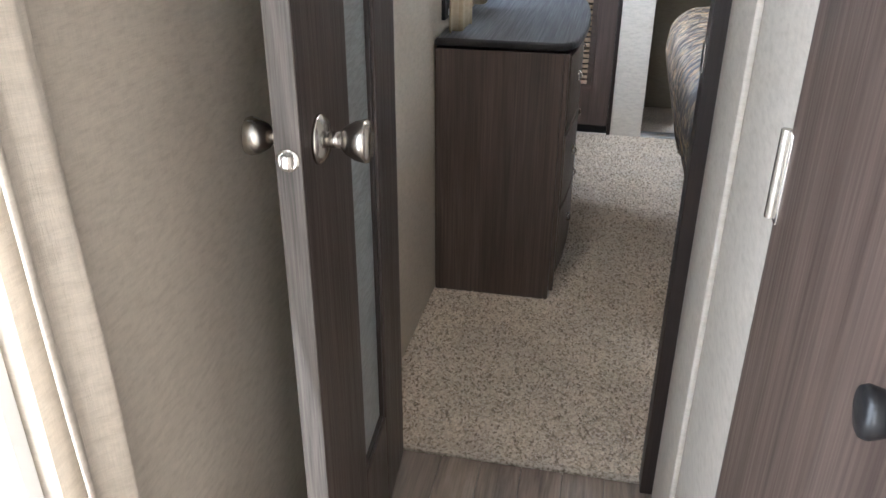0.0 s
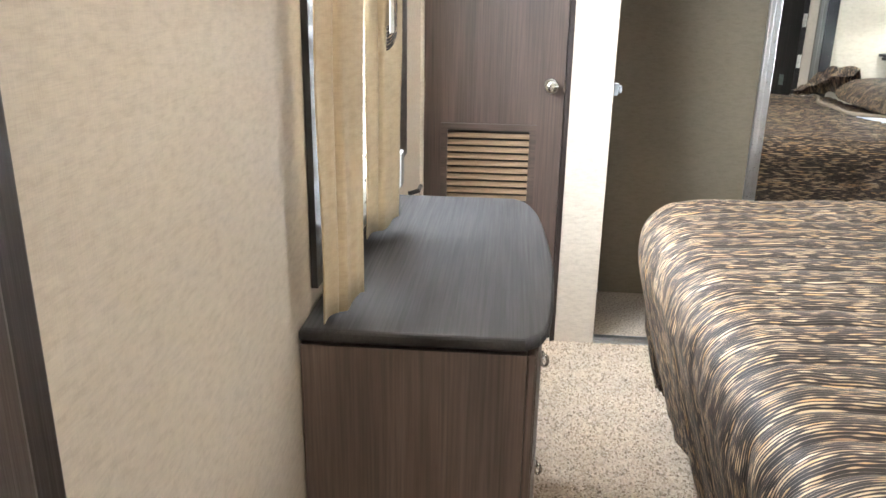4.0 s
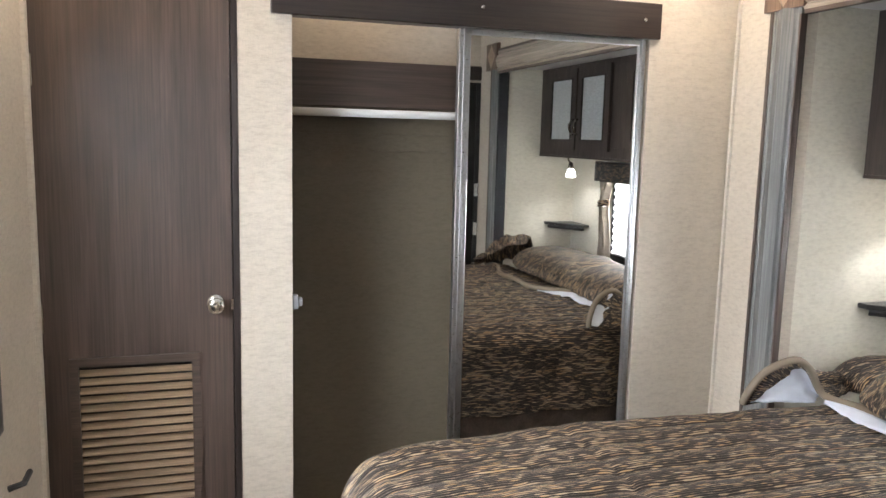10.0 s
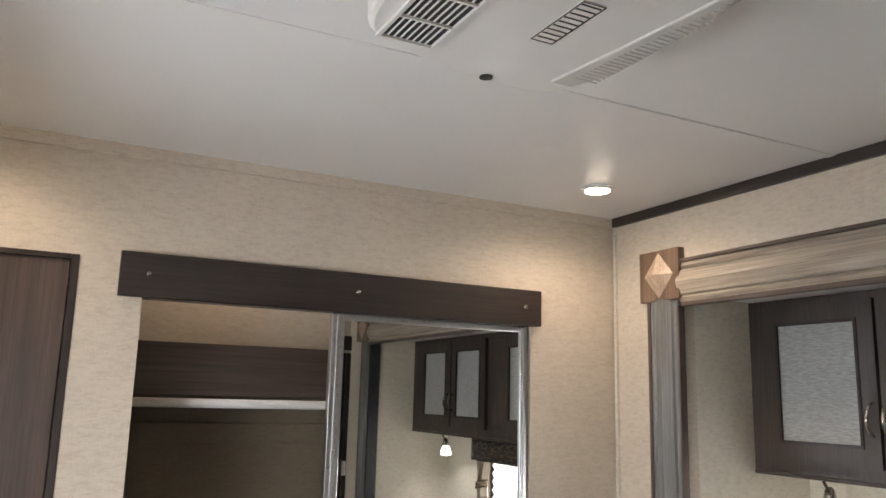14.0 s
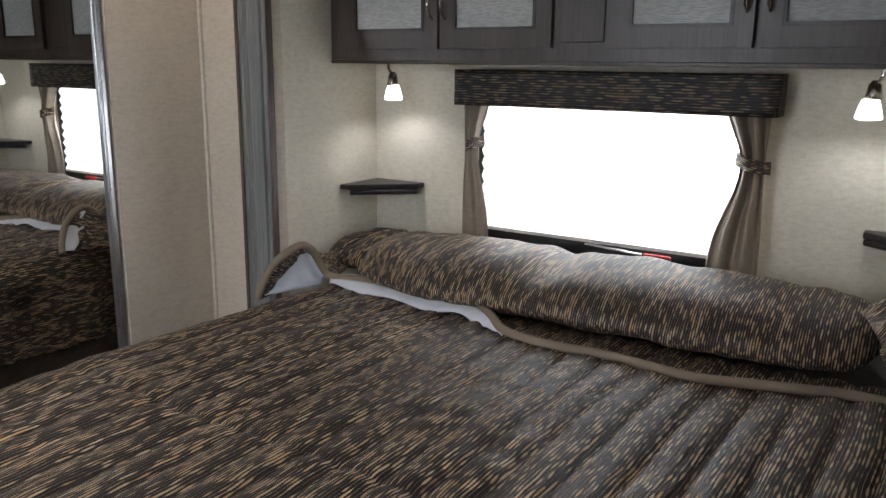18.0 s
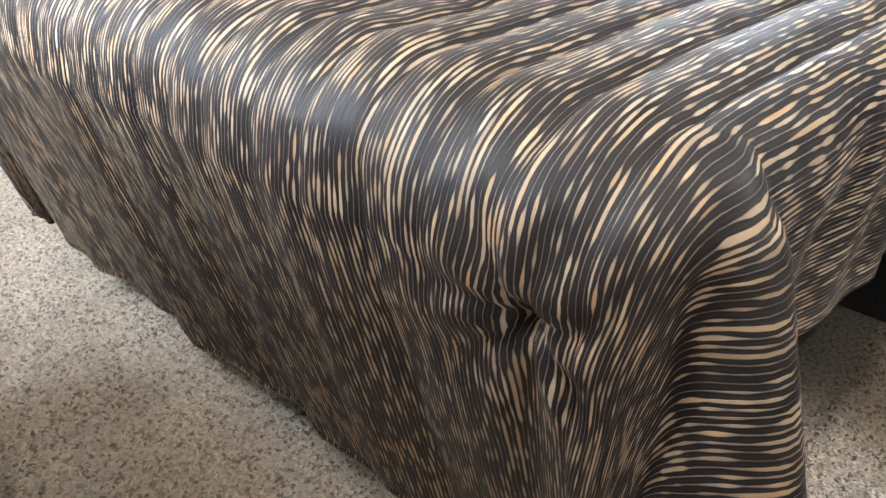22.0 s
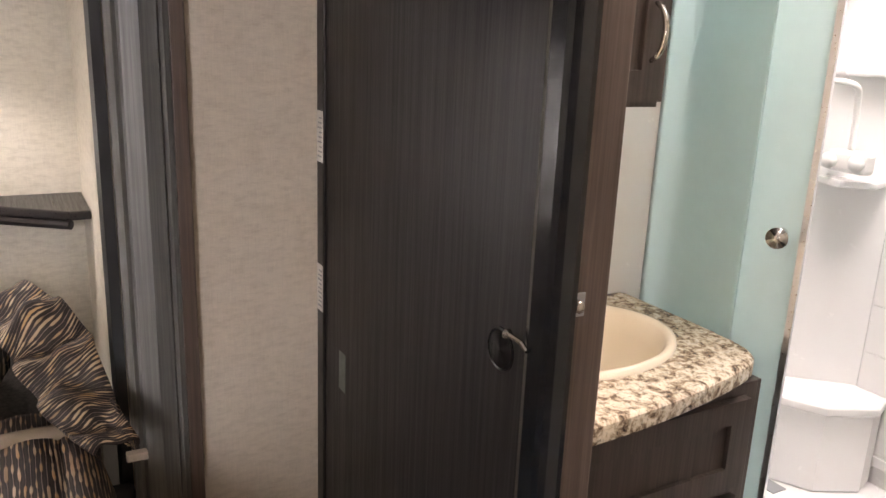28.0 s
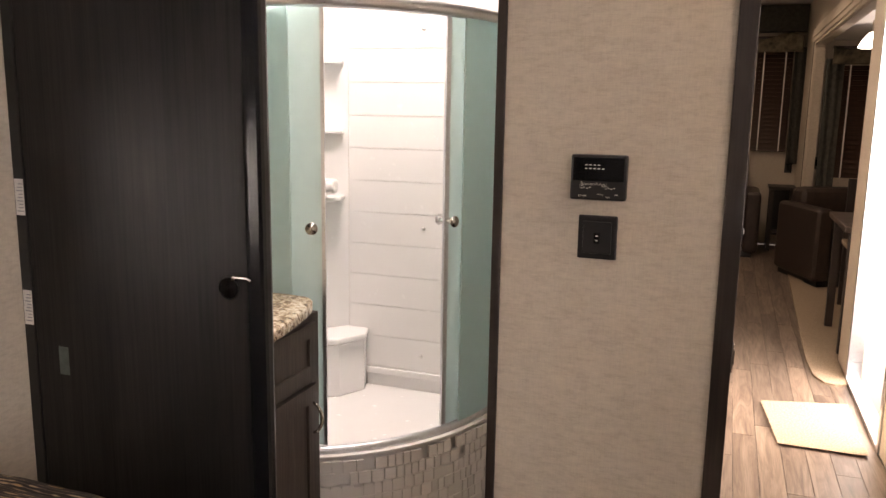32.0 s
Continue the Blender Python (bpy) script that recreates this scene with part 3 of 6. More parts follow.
wall("living_end_wall", bm_box(LW - 1.2, RW, -6.1, -6.0, 0, LIVING), M_WALL, "beige end wall of the living room")
wall("closet_back_wall", bm_box(LW, RW, 4.46, 4.53, 0, 1.693), M_CLOSET, "olive-brown closet back panel")
# upper piece takes the paler vinyl, which stands in for light falling on it
wall("closet_back_wall", bm_box(LW, RW, 4.46, 4.53, 1.693, CEIL), M_WALL, "beige closet back wall above the shelf, coloured as lit")
wall("closet_side_wall", bm_box(0.31, 0.345, FW + T, 4.46, 0, CEIL), M_CLOSET, "olive-brown closet side panel")
wall("closet_side_wall", bm_box(1.56, 1.60, FW + T, 4.46, 0, CEIL), M_CLOSET, "olive-brown closet side panel")
wall("hall_wall", pierced("x", 0.362, 0.05, -1.2, BW - T, 0, CEIL, []), M_COLUMN, "pale hall wall beside the bath")
wall("bath_wall", bm_box(0.412, RW, -0.30, -0.25, 0, CEIL), M_WALL, "bath end wall")
for z in (2.128,):
    trim("cornice_trim", bm_box(LW, RW, FW - 0.010, FW, z, CEIL), M_WALL, "thin beige cornice strip")
trim("cornice_trim", bm_box(RW - 0.012, RW, BW, FW - 0.011, 2.128, CEIL), M_DARKWOODY, "dark wood cornice strip above the slide-out")
trim("corner_trim", bm_box(RW - 0.010, RW, FW - 0.022, FW - 0.012, 0.0, 2.127), M_COLUMN, "pale vinyl corner strip")
trim("corner_trim", bm_box(LW, LW + 0.010, FW - 0.040, FW - 0.002, 0.0, 2.127), M_COLUMN, "pale vinyl corner strip")
trim("ceiling_seam_trim", bm_box(LW, RW - 0.013, 3.060, 3.080, CEIL - 0.003, CEIL), M_CEIL, "white ceiling seam strip")

# jambs of the bedroom doorway
for x0, x1 in ((DOOR_L - 0.03, DOOR_L), (DOOR_R, DOOR_R + 0.03)):
    trim("door_jamb", bm_box(x0, x1, BW - T - 0.006, BW + 0.008, 0, DOOR_H, 0.002), M_DARKWOOD, "dark wood door jamb")
trim("door_jamb", bm_box(DOOR_L - 0.03, DOOR_R + 0.03, BW - T - 0.006, BW + 0.008, DOOR_H, DOOR_H + 0.03, 0.002), M_DARKWOODX, "dark wood door head")
strike = thing("strike_plate", "nickel strike plate let into the dark jamb", "hardware", at=(DOOR_R, BW - 0.02, 0.936))
part("plate", bm_box(-0.003, 0.0, -0.012, 0.012, -0.024, 0.024, 0.001), M_NICKEL, strike)
part("hole", bm_box(-0.0045, -0.0032, -0.006, 0.006, -0.012, 0.012), M_BLACK, strike)
# bath doorway
trim("bath_jamb", bm_box(BATH_R - 0.012, BATH_R + 0.004, BW - T - 0.004, BW + 0.007, 0, DOOR_H, 0.002), M_DARKWOOD, "dark wood bath door jamb")
trim("bath_jamb", bm_box(BATH_L - 0.014, BATH_L - 0.001, 1.358, BW - 0.002, 0, DOOR_H, 0.002), M_WOOD, "brown wood bath door jamb")
trim("carpet_edge", bm_box(DOOR_L, DOOR_R, BW - 0.012, BW + 0.004, -0.012, 0.003, 0.002), M_CARPET, "carpet edge at the doorway")
trim("wall_casing", bm_box(0.352, 0.362, 1.13, 1.22, 0, 2.1, 0.004), M_COLUMN, "pale vinyl-wrapped casing")


# ---- small hardware ----
def knob_parts(parent, at, axis, sign, material=None, scale=1.0):
    m = material or M_NICKEL
    s = scale
    rose = [(0.031 * s, 0.0), (0.031 * s, 0.004 * s * sign), (0.022 * s, 0.011 * s * sign), (0.012 * s, 0.014 * s * sign)]
    neck = [(0.010 * s, 0.012 * s * sign), (0.010 * s, 0.030 * s * sign)]
    head = [(0.010 * s, 0.028 * s * sign), (0.017 * s, 0.034 * s * sign), (0.024 * s, 0.046 * s * sign), (0.027 * s, 0.058 * s * sign), (0.025 * s, 0.064 * s * sign), (0.012 * s, 0.066 * s * sign)]
    part("rose", bm_lathe(rose, 24, axis, at), m, parent, smooth=True)
    part("neck", bm_lathe(neck, 16, axis, at), m, parent, smooth=True)
    part("knob", bm_lathe(head, 24, axis, at), m, parent, smooth=True)


def pull_bm(height, out, axis="x", sign=-1, r=0.0045):
    """A bowed cabinet pull that stands out along an axis."""
    pts = []
    for i in range(13):
        a = i / 12
        d = out * math.sin(math.pi * a) ** 0.55
        z = (a - 0.5) * height
        pts.append((sign * d, 0, z) if axis == "x" else (0, sign * d, z))
    return bm_tube(pts, lambda t: r * (0.85 + 0.5 * math.sin(math.pi * t)), 8)


# ---- bedroom door, open against the hall wall ----
door = thing("door_1", "open walnut-look door with rain glass lites", "door", kind="structure")
DX0, DX1, DY0, DY1 = -0.222, -0.190, 0.855, 1.408
swing = Matrix.Translation((DX0, DY1, 0)) @ Matrix.Rotation(radians(4.0), 4, "Z") @ Matrix.Translation((-DX0, -DY1, 0))
door.location, door.rotation_euler = swing.to_translation(), swing.to_euler()
part("latch_stile", bm_box(DX0, DX1, DY0, 1.075, 0.02, 1.84, 0.004), M_DOORWOOD, door)
part("hinge_stile", bm_box(DX0, DX1, 1.245, DY1, 0.02, 1.84, 0.004), M_DOORWOOD, door)
part("bottom_rail", bm_box(DX0 + 0.001, DX1 - 0.001, 1.076, 1.244, 0.02, 0.25, 0.003), M_DOORWOOD, door)
part("top_rail", bm_box(DX0 + 0.001, DX1 - 0.001, 1.076, 1.244, 1.74, 1.84, 0.003), M_DOORWOOD, door)
part("glass", bm_box(DX0 + 0.012, DX1 - 0.012, 1.070, 1.250, 0.245, 1.745), M_DOORGLASS, door, "grey rain-textured glass")
for y0, y1 in ((1.0765, 1.086), (1.234, 1.2435)):
    part("glazing_bead", bm_box(DX0 + 0.004, DX1 - 0.004, y0, y1, 0.251, 1.739, 0.003), M_DARKWOOD, door)
for z0, z1 in ((0.2505, 0.262), (1.728, 1.7395)):
    part("glazing_bead", bm_box(DX0 + 0.005, DX1 - 0.005, 1.0865, 1.2335, z0, z1, 0.003), M_DARKWOOD, door)
part("edge_band", bm_box(DX0 + 0.001, DX1 - 0.001, DY0 - 0.003, DY0 + 0.001, 0.021, 1.839), M_GREYWOOD, door, "pale grey wood edge")
lock = part("latch", bm_lathe([(0.0135, 0.001), (0.0135, -0.002), (0.011, -0.003)], 22, "y", ((DX0 + DX1) / 2, DY0 - 0.003, 0.923)), M_NICKEL, door, "nickel latch plate")
part("bolt", bm_box(DX0 + 0.010, DX1 - 0.010, DY0 - 0.015, DY0 - 0.0045, 0.914, 0.932, 0.003), M_NICKEL, lock)
knob_parts(door, (DX1, 0.922, 0.926), "x", 1)
knob_parts(door, (DX0, 0.922, 0.926), "x", -1, scale=0.9)
for z in (0.3, 1.0, 1.65):
    part("hinge", bm_lathe([(0.006, -0.04), (0.006, 0.04)], 12, "z", (DX0 - 0.004, DY1 + 0.004, z)), M_NICKEL, door)

# ---- hall cabinet door on the other side ----
linen_door = thing("linen_cabinet", "walnut-look linen cabinet door with a dark knob", "cabinet")
part("door", bm_box(0.340, 0.3615, 0.34, 0.772, 0.06, 2.05, 0.003), M_WOOD, linen_door)
hg = part("hinge", bm_box(0.3385, 0.342, 0.757, 0.774, 0.935, 1.02, 0.001), M_NICKEL, linen_door, "nickel hinge leaf")
part("hinge_pin", bm_lathe([(0.005, -0.042), (0.005, 0.042)], 12, "z", (0.337, 0.775, 0.978)), M_NICKEL, hg)
knob_parts(linen_door, (0.340, 0.394, 1.000), "x", -1, M_BLACK, 0.50)

# ---- hall window with its curtain ----
hw = thing("window_1", "hall window glowing with daylight", "window", kind="structure")
part("window_frame", pierced("x", LW - 0.05, 0.03, WIN_H[0] + 0.002, WIN_H[1] - 0.002, WIN_H[2] + 0.002, WIN_H[3] - 0.002, [(WIN_H[0] + 0.02, WIN_H[1] - 0.02, WIN_H[2] + 0.02, WIN_H[3] - 0.02)]), M_WHITE, hw)


def drape_bm(y0, y1, z0, z1, x, depth, folds, seed, axis="x", pinch=None, nu=48, nv=26):
    """Hanging cloth with folds; pinch = (z, share of width, shift) draws it together there."""
    rnd = random.Random(seed)
    ph = [rnd.uniform(0, 6.28) for _ in range(4)]

    def fn(u, v):
        z = z0 + (z1 - z0) * v
        w = 1.0
        c = (y0 + y1) / 2
        if pinch:
            pz, share, shift = pinch
            k = math.exp(-((z - pz) / 0.13) ** 2) if z > pz else max(math.exp(-((z - pz) / 0.16) ** 2), 0.0)
            w = 1 - (1 - share) * k
            c += shift * k
        y = c + (u - 0.5) * (y1 - y0) * w
        d = depth * (0.5 + 0.5 * math.sin(u * folds * 2 * math.pi + ph[0] + 0.5 * math.sin(3 * v + ph[1]))) * (0.6 + 0.4 * math.sin(2.3 * v + ph[2]))
        d += 0.006 * noise.noise((u * 6, v * 4, seed))
        return (x + d, y, z) if axis == "x" else (y, x + d, z)
    return bm_grid(nu, nv, fn, lambda u, v: (u * (y1 - y0), v * (z1 - z0)))


def cloth(name, bm, material, parent, label="", thick=0.0025):
    ob = part(name, bm, material, parent, label, True)
    md = ob.modifiers.new("cloth", "SOLIDIFY")
    md.thickness, md.offset = thick, 0
    return ob


hc = thing("curtain", "pale beige curtain panel beside the hall window", "curtain")
cloth("panel", drape_bm(0.540, 0.625, 0.35, 1.95, LW + 0.012, 0.03, 1.5, 3), M_PALECLOTH, hc)

# ---- dresser ----
dresser = thing("dresser", "dark walnut-look dresser with a bowed top", "dresser", at=(0, 0, 0))
front = [(0.072, 2.206), (0.086, 2.238), (0.100, 2.36), (0.107, 2.50), (0.107, 2.64), (0.099, 2.80), (0.087, 2.93), (0.072, 3.035)]


def bow(y):
    return np.interp(y, [p[1] for p in front], [p[0] for p in front])


top_line = [(LW + 0.003, 2.203), (0.062, 2.203)] + [(x + 0.012, y) for x, y in front[1:-1]] + [(0.074, 3.020), (0.045, 3.050), (LW + 0.003, 3.050)]


def smooth_line(pts, n=3):
    for _ in range(n):
        out = [pts[0]]
        for a, b in zip(pts, pts[1:]):
            out += [(0.75 * a[0] + 0.25 * b[0], 0.75 * a[1] + 0.25 * b[1]), (0.25 * a[0] + 0.75 * b[0], 0.25 * a[1] + 0.75 * b[1])]
        out.append(pts[-1])
        pts = out
    return pts


rim = [top_line[0]] + smooth_line(top_line[1:-1], 2) + [top_line[-1]]
part("top", bm_prism(rim, 0.767, 0.790, 0.0095, 4), M_DRESSTOP, dresser, "charcoal wood-grain top with a dark edge", False)
part("end_panel", bm_box(LW + 0.003, 0.066, 2.208, 2.226, 0.0, 0.7615, 0.002), M_WOOD, dresser)
part("end_panel", bm_box(LW + 0.003, 0.066, 3.022, 3.040, 0.0, 0.7615, 0.002), M_WOOD, dresser)
part("back_panel", bm_box(LW + 0.003, LW + 0.012, 2.227, 3.021, 0.03, 0.761), M_WOODH, dresser)
part("plinth", bm_box(0.020, 0.034, 2.227, 3.021, 0.0, 0.06), M_DARKWOODY, dresser)
part("face_stile", bm_box(0.0665, 0.080, 2.212, 2.250, 0.03, 0.760, 0.003), M_WOOD, dresser)
part("face_stile", bm_box(0.050, 0.090, 2.620, 2.644, 0.06, 0.760, 0.003), M_WOOD, dresser)
for y0, y1 in ((2.254, 2.616), (2.648, 3.018)):
    for z0, z1 in ((0.075, 0.285), (0.30, 0.515), (0.53, 0.745)):
        ys = [y0 + (y1 - y0) * i / 8 for i in range(9)]
        outl = [(0.046, y0), *[(bow(y) - 0.004, y) for y in ys], (0.046, y1)]
        dr = part("drawer_front", bm_prism(outl, z0, z1, 0.003, 2), M_WOOD, dresser)
        ym, zm = (y0 + y1) / 2, z0 + 0.62 * (z1 - z0)
        if y0 < 2.5:
            ym = y0 + 0.16
        hx = bow(ym) - 0.004
        part("drawer_pull", bm_join(bm_lathe([(0.010, 0.0), (0.010, 0.002), (0.005, 0.006)], 12, "x", (hx, ym, zm)), bm_tube([(hx + 0.006 + 0.006 * math.sin(2 * math.pi * a / 16), ym, zm - 0.010 + 0.011 * math.cos(2 * math.pi * a / 16)) for a in range(16)], 0.0028, 8, True)), M_NICKEL, dr, "ring pull")
for z0, z1 in ((0.05, 0.066), (0.75, 0.760)):
    part("carcass", bm_box(LW + 0.013, 0.045, 2.227, 3.021, z0, z1), M_DARKWOODY, dresser)

# ---- window above the dresser ----
wa = thing("window_2", "black-framed side window with a pleated white shade", "window", kind="structure")
fy0, fy1, fz0, fz1 = WIN_A
part("window_frame", pierced("x", LW + 0.001, 0.011, fy0 - 0.02, fy1 + 0.02, fz0 - 0.02, fz1 + 0.02, [(fy0 + 0.03, fy1 - 0.135, fz0 + 0.07, fz1 - 0.03)]), M_BLACK, wa)
part("window_bar", bm_box(LW - 0.001, LW + 0.006, 2.80, 2.823, fz0 + 0.071, fz1 - 0.031), M_BLACK, wa)
pane = part("pane", bm_box(LW - 0.006, LW - 0.002, fy0 + 0.029, fy1 - 0.029, fz0 + 0.029, fz1 - 0.029), M_PANE, wa, "clear window pane")
pane.visible_shadow = False
part("sill", bm_box(LW + 0.001, LW + 0.03, fy0 + 0.02, 2.74, fz0 - 0.012, fz0 + 0.004, 0.003), M_WHITE, wa, "white sill strip")
lt = part("window_latch", bm_box(LW + 0.012, LW + 0.04, 3.10, 3.155, 0.792, 0.885, 0.006), M_GREYPLASTIC, wa, "grey plastic latch")
part("latch_tab", bm_box(LW + 0.02, LW + 0.032, 3.175, 3.20, 0.835, 0.85, 0.003), M_RED, lt, "red latch tab")
part("window_latch", bm_tube([(LW + 0.02, 3.40, 0.70), (LW + 0.05, 3.40, 0.71), (LW + 0.05, 3.46, 0.71)], 0.007, 8), M_BLACK, wa)
shade = thing("pleated_shade", "white pleated shade half covering the side window", "window shade")


def pleats(y0, y1, z0, z1, x, step, depth):
    n = int((z1 - z0) / step)
    bm = bmesh.new()
    vs = []
    for i in range(n + 1):
        z = z0 + (z1 - z0) * i / n
        d = depth if i % 2 else 0
        vs.append((bm.verts.new((x + d, y0, z)), bm.verts.new((x + d, y1, z))))
    for a, b in zip(vs, vs[1:]):
        bm.faces.new((a[0], a[1], b[1], b[0]))
    return bm


part("pleats", pleats(fy0 + 0.03, 2.70, fz0 + 0.02, fz1 - 0.02, LW + 0.016, 0.024, 0.018), M_SHADE, shade)
part("bottom_rail", bm_box(LW + 0.014, LW + 0.034, fy0 + 0.03, 2.70, fz0 + 0.005, fz0 + 0.019, 0.003), M_WHITE, shade)


def flat_drape(y0, y1, z0, z1, d0, d1, seed):
    """A narrow flat curtain panel with one pressed fold, swung out from the wall at its far side."""
    def fn(u, v):
        f = 0.5 - 0.5 * math.cos(min(1.0, abs(u - 0.42) / 0.10) * math.pi)
        d = d0 + (d1 - d0) * u - 0.030 * (1 - f) + 0.004 * noise.noise((u * 5, v * 5, seed)) + 0.006 * math.sin(4 * v + seed) * u
        return (LW + d, y0 + (y1 - y0) * u + 0.006 * math.sin(3.0 * v + seed), z0 + (z1 - z0) * v + 0.006 * (1 - v) * math.sin(9 * u))
    return bm_grid(40, 24, fn, lambda u, v: (u * (y1 - y0), v * (z1 - z0)))


cur = thing("curtain", "tan linen curtain panel hanging to the dresser", "curtain", "curtains of the side window")
cloth("panel", flat_drape(2.196, 2.330, 0.806, 1.98, 0.048, 0.090, 11), M_CURTAIN, cur)
cur2 = thing("curtain", "tan linen curtain panel with a striped tie", "curtain", "curtains of the side window")
cloth("panel", flat_drape(2.600, 2.765, 0.812, 1.98, 0.040, 0.083, 12), M_CURTAIN, cur2)
tie = cloth("tie_back", bm_grid(24, 4, lambda u, v: (LW + 0.060 + 0.035 * math.sin(math.pi * min(1, 0.3 + u * 0.7)), 2.565 + 0.21 * u, 1.185 + 0.10 * u ** 1.4 + 0.042 * v), lambda u, v: (u * 0.25, v * 0.04)), M_SHAM, cur2, "striped tie-back")
part("tag", bm_box(LW + 0.094, LW + 0.096, 2.560, 2.605, 1.215, 1.275), M_PAPER, tie, "white paper tag")
rod = thing("curtain_rod", "dark curtain rod over the side window", "curtain rod")
part("rod", bm_lathe([(0.008, 2.2), (0.008, 3.12)], 12, "y", (LW + 0.06, 0, 1.97)), M_BLACK, rod)
for y in (2.22, 3.09):
    part("bracket", bm_box(LW + 0.0005, LW + 0.06, y - 0.006, y + 0.006, 1.95, 1.985), M_BLACK, rod)

# ---- utility closet door with louvre ----
cd = thing("door_2", "closed walnut-look closet door with a louvre", "door", kind="structure")
part("slab", pierced("y", FW + 0.006, 0.022, LW + 0.006, 0.2085, 0.045, 1.858, [(-0.203, 0.100, 0.247, 0.817)]), M_CLOSETDOOR, cd)
part("frame", boxes((0.2115, 0.229, FW - 0.003, FW + 0.03, 0.0, 1.8715), (LW + 0.0005, 0.2105, FW - 0.003, FW + 0.03, 1.8595, 1.8715)), M_DARKWOOD, cd, "dark wood frame")
part("stop", bm_box(LW + 0.001, 0.211, FW + 0.031, FW + 0.036, 0.0, 1.859), M_BLACK, cd)
lou = part("louvre_frame", pierced("y", FW - 0.006, 0.012, -0.221, 0.118, 0.229, 0.835, [(-0.198, 0.095, 0.252, 0.812)]), M_WOODX, cd)
slat_me = None
for i in range(22):
    z = 0.260 + i * 0.0253
    bm = bm_box(-0.199, 0.096, -0.011, 0.011, -0.0022, 0.0022, 0.0008, 1)
    bmesh.ops.rotate(bm, verts=bm.verts, cent=(0, 0, 0), matrix=Matrix.Rotation(radians(38), 3, "X"))
    if slat_me is None:
        slat_me = mesh_of(bm, "slat", M_SLATLIT)
    else:
        bm.free()
    sl = new("slat", slat_me)
    sl.parent, sl.location = lou, (0, FW + 0.006, z)
knob_parts(cd, (0.162, FW + 0.006, 0.975), "y", -1, M_CHROME, 0.85)
part("latch_plate", bm_box(0.2045, 0.2145, FW + 0.001, FW + 0.006, 0.955, 0.985), M_NICKEL, cd)
for z in (0.35, 0.95, 1.6):
    part("hinge", bm_box(LW + 0.004, LW + 0.014, FW - 0.001, FW + 0.008, z - 0.04, z + 0.04, 0.001), M_NICKEL, cd)

# ---- wardrobe ----
hd = thing("wardrobe_header", "dark wood header board over the wardrobe", "trim board")
part("board", bm_box(0.318, 1.534, FW - 0.024, FW - 0.0045, 1.779, 1.889, 0.003), M_DARKWOODX, hd)
for x in (0.385, 0.93, 1.475):
    part("screw", bm_lathe([(0.007, 0.0), (0.006, -0.003), (0.002, -0.004)], 12, "y", (x, FW - 0.024, 1.836)), M_NICKEL, hd, smooth=True)
md_ = thing("mirror_door", "sliding wardrobe mirror door in aluminium frame", "mirror door")
part("mirror", bm_box(0.905, 1.478, FW + 0.012, FW + 0.016, 0.035, 1.775), M_MIRROR, md_, "clear mirror")
for x0, x1 in ((0.868, 0.906), (1.476, 1.500)):
    st = part("stile", bm_join(bm_box(x0, x1, FW + 0.004, FW + 0.026, 0.022, 1.778, 0.003), bm_box((x0 + x1) / 2 - 0.004, (x0 + x1) / 2 + 0.004, FW + 0.0005, FW + 0.006, 0.022, 1.778, 0.001)), M_ALU, md_)
part("rail", bm_box(0.9065, 1.4755, FW + 0.005, FW + 0.025, 1.760, 1.778, 0.002), M_ALU, md_)
part("rail", bm_box(0.9065, 1.4755, FW + 0.005, FW + 0.025, 0.022, 0.045, 0.002), M_ALU, md_)
md2 = thing("mirror_door", "second mirror door slid behind the first", "mirror door")
part("mirror", bm_box(0.92, 1.49, FW + 0.037, FW + 0.040, 0.035, 1.775), M_MIRROR, md2)
for x0, x1 in ((0.885, 0.919), (1.491, 1.508)):
    part("stile", bm_box(x0, x1, FW + 0.029, FW + 0.048, 0.022, 1.778, 0.003), M_ALU, md2)
tr = thing("wardrobe_track", "aluminium floor track of the wardrobe doors", "door track")
part("base", bm_box(0.380, 1.508, FW + 0.002, FW + 0.050, 0.0, 0.008, 0.001), M_ALU, tr)
for y in (0.014, 0.027, 0.040):
    part("rib", bm_box(0.380, 1.508, FW + y - 0.0015, FW + y + 0.0015, 0.008, 0.020), M_ALU, tr)
part("head_track", bm_box(0.380, 1.508, FW + 0.002, FW + 0.050, 1.780, 1.7985), M_ALU, tr)
ct = thing("door_catch", "clear grey plastic roller catch on the wardrobe side", "hardware")
part("body", bm_box(0.378, 0.395, FW + 0.008, FW + 0.034, 0.945, 0.987, 0.003), M_GREYPLASTIC, ct)
part("roller", bm_box(0.395, 0.408, FW + 0.014, FW + 0.028, 0.953, 0.979, 0.004), M_GREYPLASTIC, ct)
ws = thing("wardrobe_shelf", "dark wood wardrobe shelf with a deep edge", "shelf")
part("board", bm_box(0.346, 1.559, 4.20, 4.455, 1.675, 1.692, 0.002), M_DARKWOODX, ws)
part("edge", bm_box(0.346, 1.559, 4.185, 4.1995, 1.545, 1.692, 0.002), M_WOODX, ws)
part("cleat", bm_box(0.346, 1.559, 4.438, 4.456, 1.40, 1.46, 0.002), M_CLOSET, ws)
wr = thing("wardrobe_rod", "white clothes rod across the wardrobe", "clothes rod")
part("rod", bm_lathe([(0.013, 0.346), (0.013, 1.559)], 18, "x", (0, 4.15, 1.525)), M_WHITE, wr, smooth=True)

